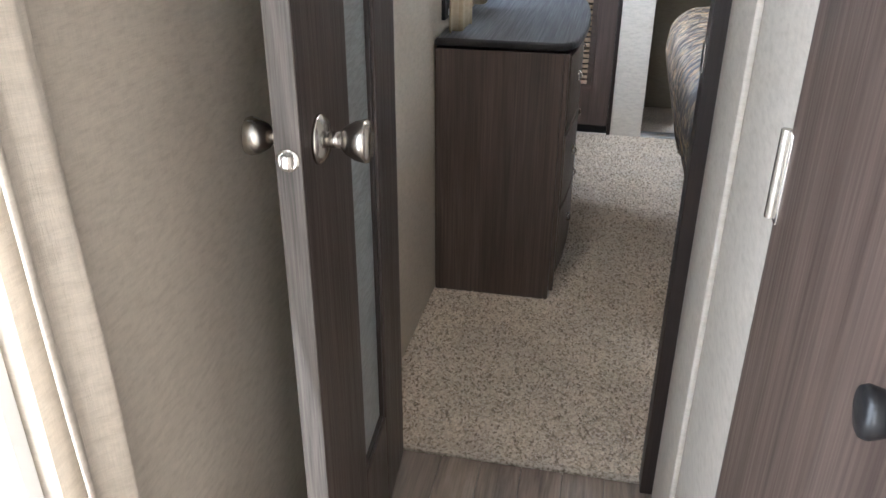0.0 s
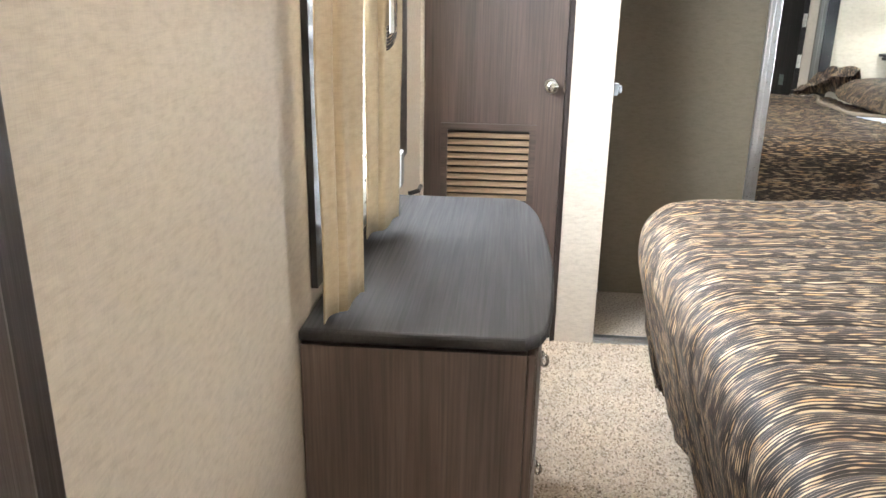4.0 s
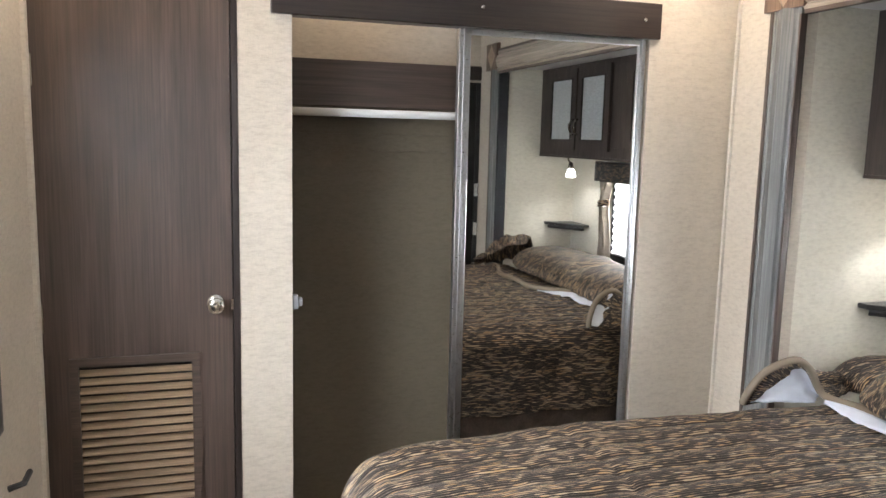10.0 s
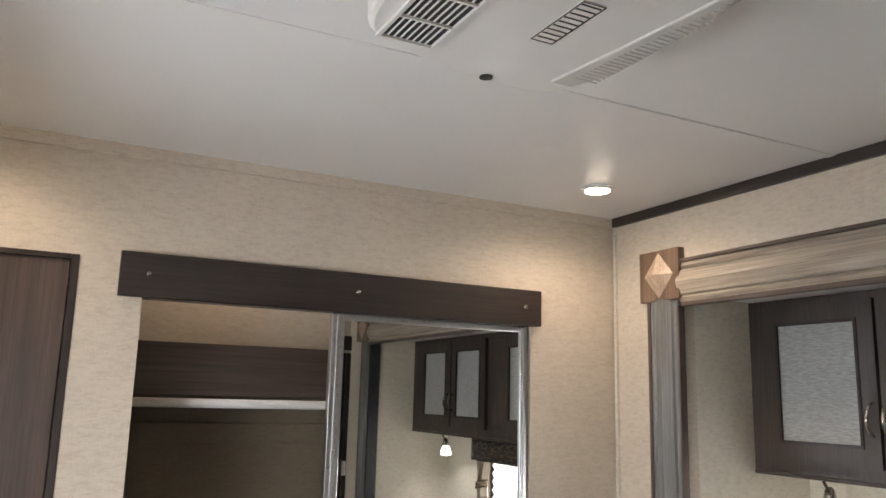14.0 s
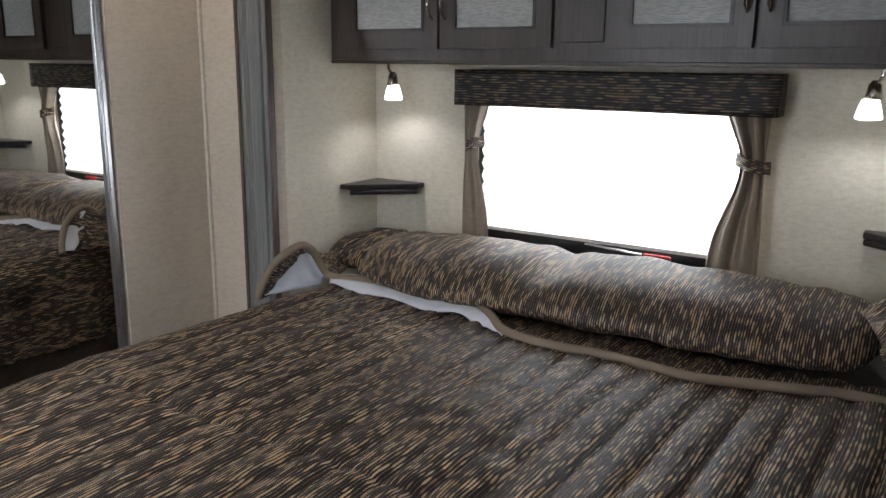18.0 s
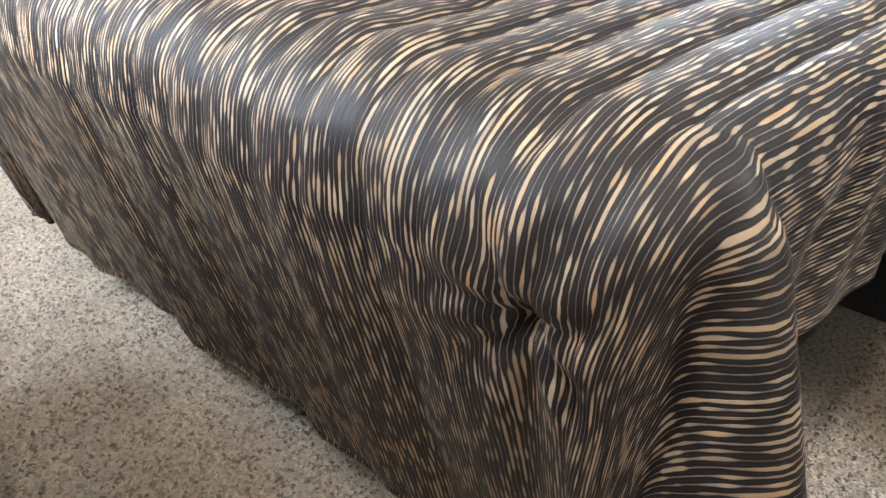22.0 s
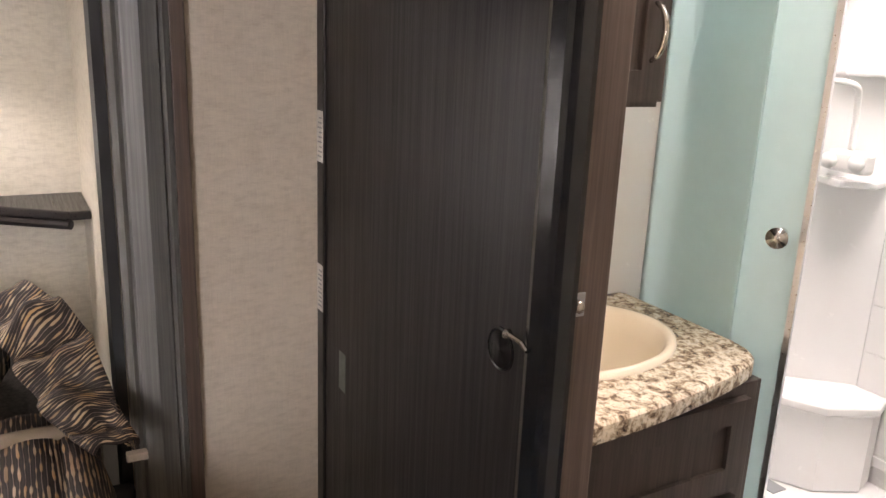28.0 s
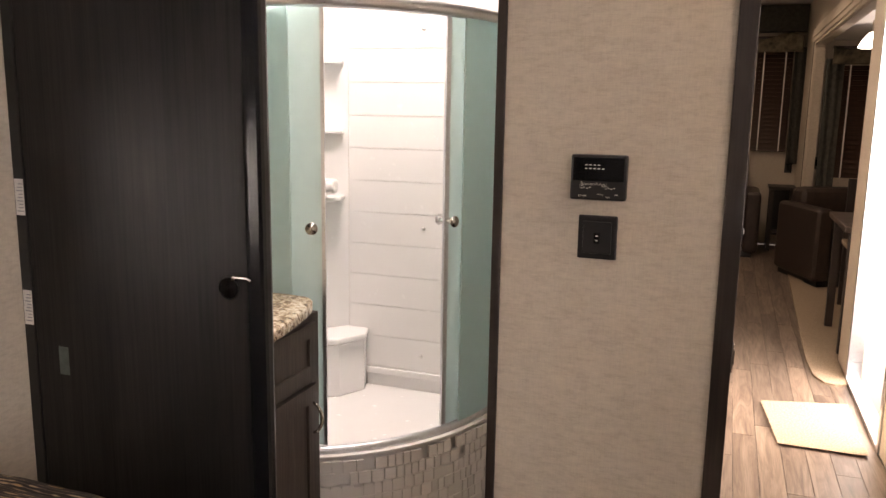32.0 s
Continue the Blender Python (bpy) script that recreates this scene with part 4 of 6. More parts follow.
# ---- slide-out fascia ----
def fluted(name, x, y0, y1, z0, z1, axis, material, parent, label=""):
    """A moulded fascia board with rounded ribs, its face towards -x."""
    prof = [(0.0, 0.0), (0.0, 0.012), (0.10, 0.018), (0.16, 0.012), (0.2, 0.020), (0.5, 0.030), (0.78, 0.020), (0.82, 0.012), (0.90, 0.018), (1.0, 0.012), (1.0, 0.0)]
    bm = bmesh.new()
    ends = []
    for e in (0, 1):
        ring = []
        for a, d in prof:
            y = (y0 + (y1 - y0) * a) if axis == "z" else (y0 if e == 0 else y1)
            z = (z0 if e == 0 else z1) if axis == "z" else (z0 + (z1 - z0) * a)
            ring.append(bm.verts.new((x - d, y, z)))
        ends.append(ring)
    for i in range(len(prof)):
        j = (i + 1) % len(prof)
        bm.faces.new((ends[0][i], ends[0][j], ends[1][j], ends[1][i]))
    bm.faces.new(ends[0])
    bm.faces.new(ends[1])
    bmesh.ops.recalc_face_normals(bm, faces=bm.faces)
    return part(name, bm, material, parent, label)


fa = thing("slide_fascia", "grey-brown moulded fascia round the bed slide-out", "trim", kind="structure")
fluted("post", RW - 0.001, 3.598, 3.715, 0.0, 1.862, "z", M_GREYTRIM, fa)
fluted("post", RW - 0.001, 1.712, 1.795, 0.0, 1.862, "z", M_GREYTRIM, fa)
part("seal_strip", bm_box(RW - 0.004, RW + 0.056, 1.7965, 1.812, 0.031, 1.845), M_RUBBER, fa, "black rubber slide seal")
part("seal_bulb", bm_box(RW - 0.034, RW - 0.0045, 1.797, 1.876, 0.008, 0.60, 0.013, 4), M_RUBBER, fa, "black rubber bulb seal", True)
fluted("head", RW - 0.001, 1.80, 3.59, 1.850, 1.966, "y", M_LITTRIMY, fa)
part("edge_strip", bm_box(RW - 0.016, RW - 0.001, 3.7155, 3.729, 0, 1.862, 0.002), M_WOOD, fa)
part("edge_strip", bm_box(RW - 0.022, RW + 0.003, 3.589, 3.597, 0, 1.84, 0.003), M_WOOD, fa)
# this brown strip paints the shade on the wall beside the south post
part("edge_strip", bm_box(RW - 0.016, RW - 0.001, 1.690, 1.7115, 0, 1.862, 0.002), M_WOOD, fa)
part("edge_strip", bm_box(RW - 0.020, RW - 0.001, 1.81, 3.58, 1.9665, 1.978, 0.003), M_WOODH, fa)
part("edge_strip", bm_box(RW - 0.022, RW - 0.001, 1.81, 3.58, 1.836, 1.8495, 0.003), M_WOODH, fa)
for y0 in (3.579, 1.632):
    ro = thing("rosette", "square wooden corner block with a pyramid boss", "corner block", "corner blocks of the slide-out")
    y1, z0, z1 = y0 + 0.170, 1.859, 2.014
    part("block", bm_box(RW - 0.026, RW - 0.0005, y0, y1, z0, z1, 0.004), M_WOODL, ro)
    bm = bmesh.new()
    cy, cz = (y0 + y1) / 2, (z0 + z1) / 2
    base = [bm.verts.new((RW - 0.026, cy + dy, cz + dz)) for dy, dz in ((0.062, 0), (0, 0.070), (-0.062, 0), (0, -0.070))]
    tip = bm.verts.new((RW - 0.052, cy, cz))
    for i in range(4):
        bm.faces.new((base[i], base[(i + 1) % 4], tip))
    bm.faces.new(base)
    bmesh.ops.recalc_face_normals(bm, faces=bm.faces)
    part("boss", bm, M_BOSS, ro)

# ---- overhead cabinet of the slide-out ----
ob_ = thing("overhead_cabinet", "brown wood overhead cabinet with rain-glass doors", "cabinet")
CX = 2.11
part("face_frame", pierced("x", CX, 0.02, SLS + 0.002, SLN - 0.002, 1.372, SLT - 0.002, [(3.20, 3.51, 1.42, 1.83), (2.84, 3.15, 1.42, 1.83), (2.33, 2.62, 1.42, 1.83), (1.965, 2.26, 1.42, 1.83)]), M_WOODC, ob_)
part("bottom", bm_box(CX + 0.0205, SLX - 0.001, SLS + 0.002, SLN - 0.002, 1.373, 1.386), M_WOODH, ob_)
part("inside", bm_box(CX + 0.10, CX + 0.105, SLS + 0.002, SLN - 0.002, 1.387, SLT - 0.002), M_DARKWOODY, ob_)
part("panel", bm_box(CX - 0.006, CX, 2.672, 2.796, 1.42, 1.83, 0.003), M_WOODC, ob_)
for y0, y1, hy in ((3.180, 3.534, 3.197), (2.817, 3.171, 3.153), (2.302, 2.648, 2.320), (1.934, 2.286, 2.268)):
    d = part("cabinet_door", pierced("x", CX - 0.019, 0.018, y0, y1, 1.405, 1.845, [(y0 + 0.048, y1 - 0.048, 1.456, 1.794)]), M_WOODC, ob_)
    part("glass", bm_box(CX - 0.012, CX - 0.008, y0 + 0.046, y1 - 0.046, 1.454, 1.796), M_CABGLASS, d, "grey rain-textured glass")
    bead = pierced("x", CX - 0.022, 0.006, y0 + 0.046, y1 - 0.046, 1.454, 1.796, [(y0 + 0.055, y1 - 0.055, 1.463, 1.787)])
    part("bead", bead, M_DARKWOOD, d)
    h = part("handle", pull_bm(0.085, 0.026), M_NICKEL, d, "nickel bow handle", True)
    h.location = (CX - 0.019, hy, 1.53)
part("light_rail", bm_box(CX - 0.004, CX + 0.022, SLS + 0.002, SLN - 0.002, 1.360, 1.3718, 0.003), M_WOODC, ob_)

# ---- reading lamps ----
for lx, ly, lean in LAMPS:
    lamp = thing("reading_lamp", "small nickel reading lamp with a lit glass shade", "lamp", "reading lamps over the bed")
    part("base", bm_lathe([(0.030, 1.3718), (0.030, 1.366), (0.022, 1.360)], 20, "z", (lx, ly, 0)), M_NICKEL, lamp, smooth=True)
    part("arm", bm_tube([(lx, ly, 1.361), (lx, ly, 1.345), (lx + 0.01, ly + lean * 0.2, 1.325)], 0.005, 8), M_NICKEL, lamp)
    part("holder", bm_lathe([(0.006, 1.335), (0.014, 1.325), (0.018, 1.302), (0.019, 1.292)], 18, "z", (lx + 0.01, ly + lean * 0.3, 0)), M_NICKEL, lamp, smooth=True)
    part("shade", bm_lathe([(0.018, 1.292), (0.024, 1.275), (0.030, 1.250), (0.027, 1.246), (0.015, 1.244)], 20, "z", (lx + 0.01, ly + lean * 0.4, 0)), M_LAMPGLASS, lamp, "glowing frosted glass shade", True)

# ---- corner shelves ----
for sy, sgn in ((SLN - 0.001, -1), (SLS + 0.001, 1)):
    sh = thing("corner_shelf", "small black triangular corner shelf", "shelf", "corner shelves by the bed")
    L_, W_ = (0.205, 0.205) if sgn < 0 else (0.185, 0.235)
    o = [(SLX - 0.001, sy), (SLX - 0.001 - L_, sy), (SLX - 0.001 - L_, sy + sgn * 0.035), (SLX - 0.036, sy + sgn * W_), (SLX - 0.001, sy + sgn * W_)]
    if sgn > 0:
        o = o[::-1]
    part("board", bm_prism(o, 0.945, 0.962, 0.004, 2), M_BLACKWOOD, sh)
    a, b = Vector((SLX - 0.001 - L_ + 0.012, sy + sgn * 0.034, 0.936)), Vector((SLX - 0.034, sy + sgn * (W_ - 0.008), 0.936))
    part("lip", bm_tube([a + (b - a) * i / 4 for i in range(5)], 0.010, 8), M_BLACKWOOD, sh)

# ---- window at the head of the bed ----
wb = thing("window_3", "bright window over the bed head", "window", kind="structure")
by0, by1, bz0, bz1 = WIN_B
part("window_frame", pierced("x", SLX - 0.014, 0.04, by0 - 0.02, by1 + 0.02, bz0 - 0.02, bz1 + 0.02, [(by0 + 0.02, by1 - 0.02, bz0 + 0.035, bz1 - 0.02)]), M_BLACK, wb)
pane = part("pane", bm_box(SLX + 0.012, SLX + 0.015, by0 + 0.019, by1 - 0.019, bz0 + 0.034, bz1 - 0.019), M_PANE, wb)
pane.visible_shadow = False
part("latch_bar", bm_tube([(SLX - 0.030, 2.78, 0.830), (SLX - 0.030, 2.60, 0.820)], 0.005, 8), M_CHROME, wb, "chrome latch bar")
part("latch_tab", bm_box(SLX - 0.036, SLX - 0.022, 2.515, 2.595, 0.811, 0.827, 0.004), M_RED, wb, "red egress latch tab")
bs = thing("pleated_shade", "white pleated shade glowing with daylight", "window shade")
part("pleats", pleats(by0 + 0.036, by1 - 0.005, 0.850, 1.255, SLX - 0.036, 0.02, 0.014), M_SHADE, bs)
part("bottom_rail", bm_box(SLX - 0.038, SLX - 0.020, by0 + 0.036, by1 - 0.005, 0.838, 0.850, 0.002), M_WHITE, bs)
va = thing("valance", "dark striped fabric box valance over the bed window", "valance")
cloth("face", bm_grid(40, 6, lambda u, v: (2.245 + 0.003 * noise.noise((u * 9, v * 3, 5)), 2.262 + 0.948 * u, 1.238 + 0.108 * v), lambda u, v: (u, v * 0.11)), M_VALANCE, va, thick=0.012)
for y in (2.262, 3.21):
    cloth("return", bm_grid(4, 4, lambda u, v, y=y: (2.252 + 0.09 * u, y, 1.238 + 0.108 * v), lambda u, v: (u * 0.1, v * 0.11)), M_VALANCE, va, thick=0.010)
part("top_board", bm_box(2.246, SLX - 0.001, 2.263, 3.209, 1.334, 1.3445), M_WHITE, va)
for y0, y1, shift, seed in ((3.09, 3.19, 0.02, 21), (2.272, 2.410, -0.03, 22)):
    c = thing("curtain", "grey-tan curtain panel gathered by a striped tie", "curtain", "curtains of the bed window")
    cloth("panel", drape_bm(y0, y1, 0.80, 1.30, SLX - 0.085, 0.035, 2.4, seed, pinch=(1.105, 0.45, shift)), M_CURTAIN2, c)
    ym = (y0 + y1) / 2 + shift
    w = (y1 - y0) * 0.62
    cloth("tie_back", bm_grid(20, 3, lambda u, v: (SLX - 0.055 - 0.045 * math.sin(math.pi * u), ym + (u - 0.5) * w, 1.088 + 0.034 * v + 0.02 * (u if shift < 0 else 1 - u)), lambda u, v: (u * 0.2, v * 0.04)), M_SHAM, c, "dark striped tie-back", 0.006)

# ---- bed ----
bed = thing("bed", "queen bed with a dark striped quilted bedspread", "bed")
BX0, BX1, BY0, BY1, BTOP = 0.435, 2.325, 1.885, 3.455, 0.712
part("platform", bm_box(0.60, BX1, 2.020, 3.385, 0.03, 0.42, 0.004), M_WOODH, bed, "brown wood bed platform")
part("plinth_foot", bm_box(0.63, 0.65, 2.040, 3.365, 0.0, 0.0295), M_DARKWOODY, bed)
# mattress takes the dark carpet colour, painting the shade below the spread
part("mattress", bm_box(BX0 + 0.055, BX1, BY0 + 0.025, BY1 - 0.12, 0.421, BTOP - 0.032, 0.05, 3), M_SLIDECARPET, bed, "mattress side coloured as dark as the shaded bed base")

S0, S1, Q0, Q1 = -0.600, 1.44, -0.255, BY1 - BY0 + 0.30


def soft_edge(d, r=0.05):
    """How far a cloth runs out and down, d metres past (or before) a rounded edge."""
    if d <= -r:
        return d, 0.0
    a = min((d + r) / r, math.pi / 2) if d < r * (math.pi / 2 - 1) else math.pi / 2
    out = -r + r * math.sin(a)
    down = r * (1 - math.cos(a))
    if d > r * (math.pi / 2 - 1):
        down += d - r * (math.pi / 2 - 1)
    return out, down


SEAMS = [-0.008 + 0.0765 * i for i in range(22)]


def spread(u, v):
    s, q = S0 + (S1 - S0) * u, Q0 + (Q1 - Q0) * v
    r, w = 0.075, BY1 - BY0
    near = q < w / 2
    e = (-q if near else q - w) + r          # past the rounded side edge
    f = -s + r                               # past the rounded foot edge
    if e <= 0 and f <= 0:
        d, ca, sa = -r, 1.0, 0.0
    elif e <= 0:
        d, ca, sa = f - r, 1.0, 0.0
    elif f <= 0:
        d, ca, sa = e - r, 0.0, 1.0
    else:
        d = math.hypot(e, f) - r
        ca, sa = f / (d + r), e / (d + r)
        if not near:
            d = min(d, math.hypot(0.58 * ca, 0.28 * sa))
    out, drop = soft_edge(d, r)
    side = -1.0 if near else 1.0
    x = BX0 + s if f <= 0 else BX0 + r - ca * (r + out)
    y = (BY0 + q if e <= 0 else BY0 + r - sa * (r + out)) if near else (BY0 + q if e <= 0 else BY1 - r + sa * (r + out))
    z = BTOP - drop
    # the hanging cloth flares and ripples
    mid = min(1.0, max(0.0, (q + 0.02) / 0.15)) if near else 1.0
    foot = 0.034 * (1 - math.exp(-drop / 0.06)) * (0.35 + 0.65 * mid) - 0.30 * max(0.0, drop - 0.13) * (0.25 + 0.75 * mid) + min(1, drop / 0.3) * (0.009 * math.sin(q * 15 + 1.0) + 0.006 * math.sin(q * 37))
    flank = min(1.0, drop / 0.15) * (-0.014 + 0.008 * math.sin(s * 17) + 0.005 * math.sin(s * 41))
    a = math.degrees(math.atan2(sa, ca))
    ridge = 0.215 * min(1.0, drop / 0.48) * math.exp(-((a - 72) / 17) ** 2) if f > 0 and e > 0 and near else 0.0
    flare = foot * ca * ca + flank * sa * sa + ridge
    x -= ca * flare
    y += side * sa * flare
    # the near side runs a little outwards towards the head
    if near:
        y -= 0.060 * min(1.0, max(0.0, s / 1.15)) * min(1.0, 1 - q / (w / 2)) * (1 - 0.85 * min(1.0, drop / 0.24))
    else:
        # the far foot corner is well rounded
        k = max(0.0, 1 - (x - BX0 + 0.04) / 0.30)
        y -= 0.13 * k * k * min(1.0, max(0.0, (q - 0.75 * w) / (0.25 * w)))
    # the gathered tuck beside the corner, with folds that fan out from it
    if near and drop > 0.02:
        p, t = (q - 0.125) / 0.05, (drop - 0.155) / 0.05
        g = math.hypot(p, t)
        th = math.atan2(t, p)
        x += 0.034 * math.exp(-(g / 0.42) ** 2)
        x += 0.006 * math.cos(7 * th + 0.8) * math.exp(-(g / 3.2) ** 2) * (1 - math.exp(-(g / 0.7) ** 2))
        x += 0.012 * math.exp(-(p / 0.35) ** 2) * (1 if t > 0 else 0) * math.exp(-abs(t) / 3.0)
    # quilting
    flat = max(0.0, 1 - drop / 0.10)
    gap = min(abs(q - c) for c in SEAMS)
    puff = 0.007 * min(1.0, gap / 0.030) - 0.007
    puff -= 0.007 * math.exp(-(gap / 0.006) ** 2)
    cross = abs(s - 0.560)
    puff -= 0.005 * math.exp(-(cross / 0.012) ** 2)
    z += puff * (0.35 + 0.65 * flat) + 0.006 * noise.noise((s * 4.2, q * 4.2, 2.0)) * flat + 0.003 * noise.noise((s * 17, q * 17, 4.0))
    x -= (1 - flat) * 0.4 * puff * ca
    z += 0.014 * math.sin(min(1, max(0, s / 1.4)) * math.pi) * flat
    return (x, y, max(z, 0.02))


sp = cloth("bedspread", bm_grid(200, 230, spread, lambda u, v: (S0 + (S1 - S0) * u, Q0 + (Q1 - Q0) * v)), M_SPREAD, bed, "dark brown quilted spread with cream and rust stripes", 0.012)
arch = [(1.602, 3.452, 0.715), (1.614, 3.440, 0.758), (1.642, 3.425, 0.808), (1.685, 3.410, 0.838), (1.735, 3.400, 0.850), (1.782, 3.398, 0.820), (1.812, 3.395, 0.768), (1.828, 3.370, 0.742)]
pip = arch + [(1.862, 3.270, 0.738), (1.850, 3.060, 0.738), (1.848, 2.910, 0.740), (1.800, 2.820, 0.736), (1.715, 2.730, 0.732), (1.695, 2.610, 0.728), (1.712, 2.470, 0.726), (1.692, 2.290, 0.726), (1.722, 2.170, 0.725), (1.780, 2.010, 0.722), (1.800, 1.900, 0.716), (1.796, 1.872, 0.698)]


def spline(pts, n=5):
    out = []
    for i in range(len(pts) - 1):
        p = [Vector(pts[max(0, i - 1)]), Vector(pts[i]), Vector(pts[i + 1]), Vector(pts[min(len(pts) - 1, i + 2)])]
        for k in range(n):
            t = k / n
            out.append(0.5 * ((2 * p[1]) + (p[2] - p[0]) * t + (2 * p[0] - 5 * p[1] + 4 * p[2] - p[3]) * t * t + (3 * p[1] - p[0] - 3 * p[2] + p[3]) * t ** 3))
    return out + [Vector(pts[-1])]


part("piping", bm_tube([(p[0], p[1], p[2] + 0.002) for p in spline(pip)], 0.0112, 10), M_PIPING, sp, "taupe padded edge", True)


def lining(u, v):
    """The turned-back underside that shows below the padded edge."""
    pts = spline(pip[7:13], 6)
    i = u * (len(pts) - 1)
    a = pts[int(i)].lerp(pts[min(len(pts) - 1, int(i) + 1)], i - int(i))
    w = 0.055 * math.sin(math.pi * min(1, u * 1.05)) ** 0.7
    return (a.x - 0.008 - w * v, a.y + 0.004 * v, a.z - 0.002 - 0.016 * v + 0.006 * math.sin(u * 23) * v)


cloth("lining", bm_grid(40, 4, lining), M_LINING, sp, "pale blue-white lining", 0.004)


ARCH = spline(arch, 4)


def along(u):
    i = u * (len(ARCH) - 1)
    return ARCH[int(i)].lerp(ARCH[min(len(ARCH) - 1, int(i) + 1)], i - int(i))


def fold(u, v):
    """The far corner of the spread, turned up: from its padded edge back towards the wall."""
    p = along(u)
    k = 1 - (1 - v) ** 2
    return (p.x + 0.20 * v + 0.012 * math.sin(7 * u + 5 * v), p.y + 0.085 * v * (0.4 + 0.6 * u), 0.715 + (p.z - 0.715) * (1 - 0.5 * k) + 0.010 * noise.noise((u * 8, v * 6, 8)))


cloth("folded_corner", bm_grid(30, 16, fold, lambda u, v: (v * 0.25, u * 0.3)), M_SHAM, sp, "folded-over striped corner", 0.010)


def pocket(u, v):
    """The white lining inside the turned-up corner."""
    p = along(0.04 + 0.88 * u)
    base = Vector((1.625 + 0.182 * u, 3.446 - 0.050 * u, 0.722))
    c = p.lerp(base, v)
    s_ = math.sin(math.pi * v)
    return (c.x + 0.020 * s_ + 0.006 * noise.noise((u * 7, v * 7, 1)), c.y + 0.020 * s_ + 0.008 * noise.noise((u * 6, v * 6, 5)), c.z)


cloth("fold_lining", bm_grid(24, 14, pocket), M_LINING, sp, "white fold lining", 0.004)


def hem(u, v):
    """The rolled hem along the foot of the spread."""
    p = Vector(spread(0.0, 0.12 + 0.77 * u))
    a = 2 * math.pi * v
    return (p.x + 0.009 * math.cos(a), p.y, p.z + 0.011 * math.sin(a))


part("hem", bm_grid(160, 8, hem, lambda u, v: (v * 0.05, Q0 + (Q1 - Q0) * (0.12 + 0.77 * u))), M_SPREAD, sp, "rolled striped hem", True)


def pillow_bm(y0, y1, x0, x1, zb, h, seed, nu=60, nv=26):
    """A plump pillow in a striped sham, its long side along y."""
    def fn(u, v):
        a = 2 * math.pi * v
        e = (1 - abs(2 * u - 1) ** 5) ** 0.42
        c, s = math.cos(a), math.sin(a)
        c = math.copysign(abs(c) ** 0.8, c)
        s = math.copysign(abs(s) ** 0.8, s)
        wr = 0.010 * noise.noise((u * 11, v * 7, seed)) + 0.007 * noise.noise((u * 25, v * 5, seed + 2))
        crease = 0.022 * math.exp(-((u - 0.56) / 0.035) ** 2) * max(0, s)
        x = (x0 + x1) / 2 + ((x1 - x0) / 2 * e + wr) * c + 0.06 * s * h / 0.15
        z = zb + h / 2 + (h / 2 * (0.35 + 0.65 * e) + wr) * s - crease
        return (x, y0 + (y1 - y0) * u, z)
    bm = bm_grid(nu, nv, fn, lambda u, v: (v * 0.8, u * (y1 - y0)))
    bmesh.ops.remove_doubles(bm, verts=bm.verts, dist=1e-4)
    return bm


pil = thing("pillow", "long striped bed pillow against the head wall", "pillow")
part("sham", pillow_bm(1.95, 3.36, 1.83, 2.20, 0.715, 0.140, 4), M_SHAM, pil, smooth=True)


CREST = [(1.700, 1.800, 0.716), (1.760, 1.826, 0.765), (1.830, 1.840, 0.835), (1.900, 1.880, 0.884), (2.020, 1.930, 0.870)]
INNER = [(1.690, 1.858, 0.728), (1.742, 1.908, 0.765), (1.800, 1.930, 0.795), (1.860, 1.955, 0.835), (1.960, 1.990, 0.845)]
OUTER = [(1.725, 1.806, 0.700), (1.800, 1.824, 0.722), (1.880, 1.826, 0.730), (1.950, 1.840, 0.740), (2.060, 1.880, 0.750)]


def flange(u, v):
    """The loose crumpled end of the sham: it rises from the bed to a crest and falls beside it."""
    rows = []
    for line in (INNER, CREST, OUTER):
        i = u * 4
        k = min(3, int(i))
        rows.append(Vector(line[k]).lerp(Vector(line[k + 1]), i - k))
    p = rows[0].lerp(rows[1], min(1.0, 2 * v)) if v < 0.5 else rows[1].lerp(rows[2], 2 * v - 1)
    k = math.sin(math.pi * v)
    rip = 0.013 * math.sin(26 * u + 5 * v) * (1 - 0.5 * k) + 0.022 * noise.noise((u * 6, v * 4, 3))
    return (p.x + 0.010 * noise.noise((u * 9, v * 5, 1)), p.y + 0.4 * rip, max(0.705, p.z + rip * (0.4 + 0.6 * k) + 0.012 * k))


cloth("flange", bm_grid(56, 22, flange, lambda u, v: (v * 0.26, u * 0.45)), M_SHAM, pil, "ruffled sham end", 0.006)
part("tag", bm_box(1.694, 1.708, 1.790, 1.818, 0.704, 0.716, 0.002), M_CURTAIN2, pil, "tan cloth tag")
pil2 = thing("pillow", "dark striped pillow corner behind the fold", "pillow")
part("sham", pillow_bm(3.37, 3.56, 1.98, 2.30, 0.715, 0.09, 9, 24, 18), M_SHAM, pil2, smooth=True)

# ---- floor register ----
fr = thing("floor_register", "bronze metal floor register with slots", "floor vent")
rx0, rx1, ry0, ry1 = 0.885, 1.155, 1.603, 1.693
part("frame", boxes((rx0, rx1, ry0, ry0 + 0.022, 0.002, 0.010), (rx0, rx1, ry1 - 0.022, ry1, 0.002, 0.010), (rx0, rx0 + 0.025, ry0 + 0.022, ry1 - 0.022, 0.002, 0.010), (rx1 - 0.040, rx1, ry0 + 0.022, ry1 - 0.022, 0.002, 0.010)), M_BRONZE, fr)
part("well", bm_box(rx0 + 0.01, rx1 - 0.01, ry0 + 0.01, ry1 - 0.01, 0.0005, 0.002), M_BLACK, fr)
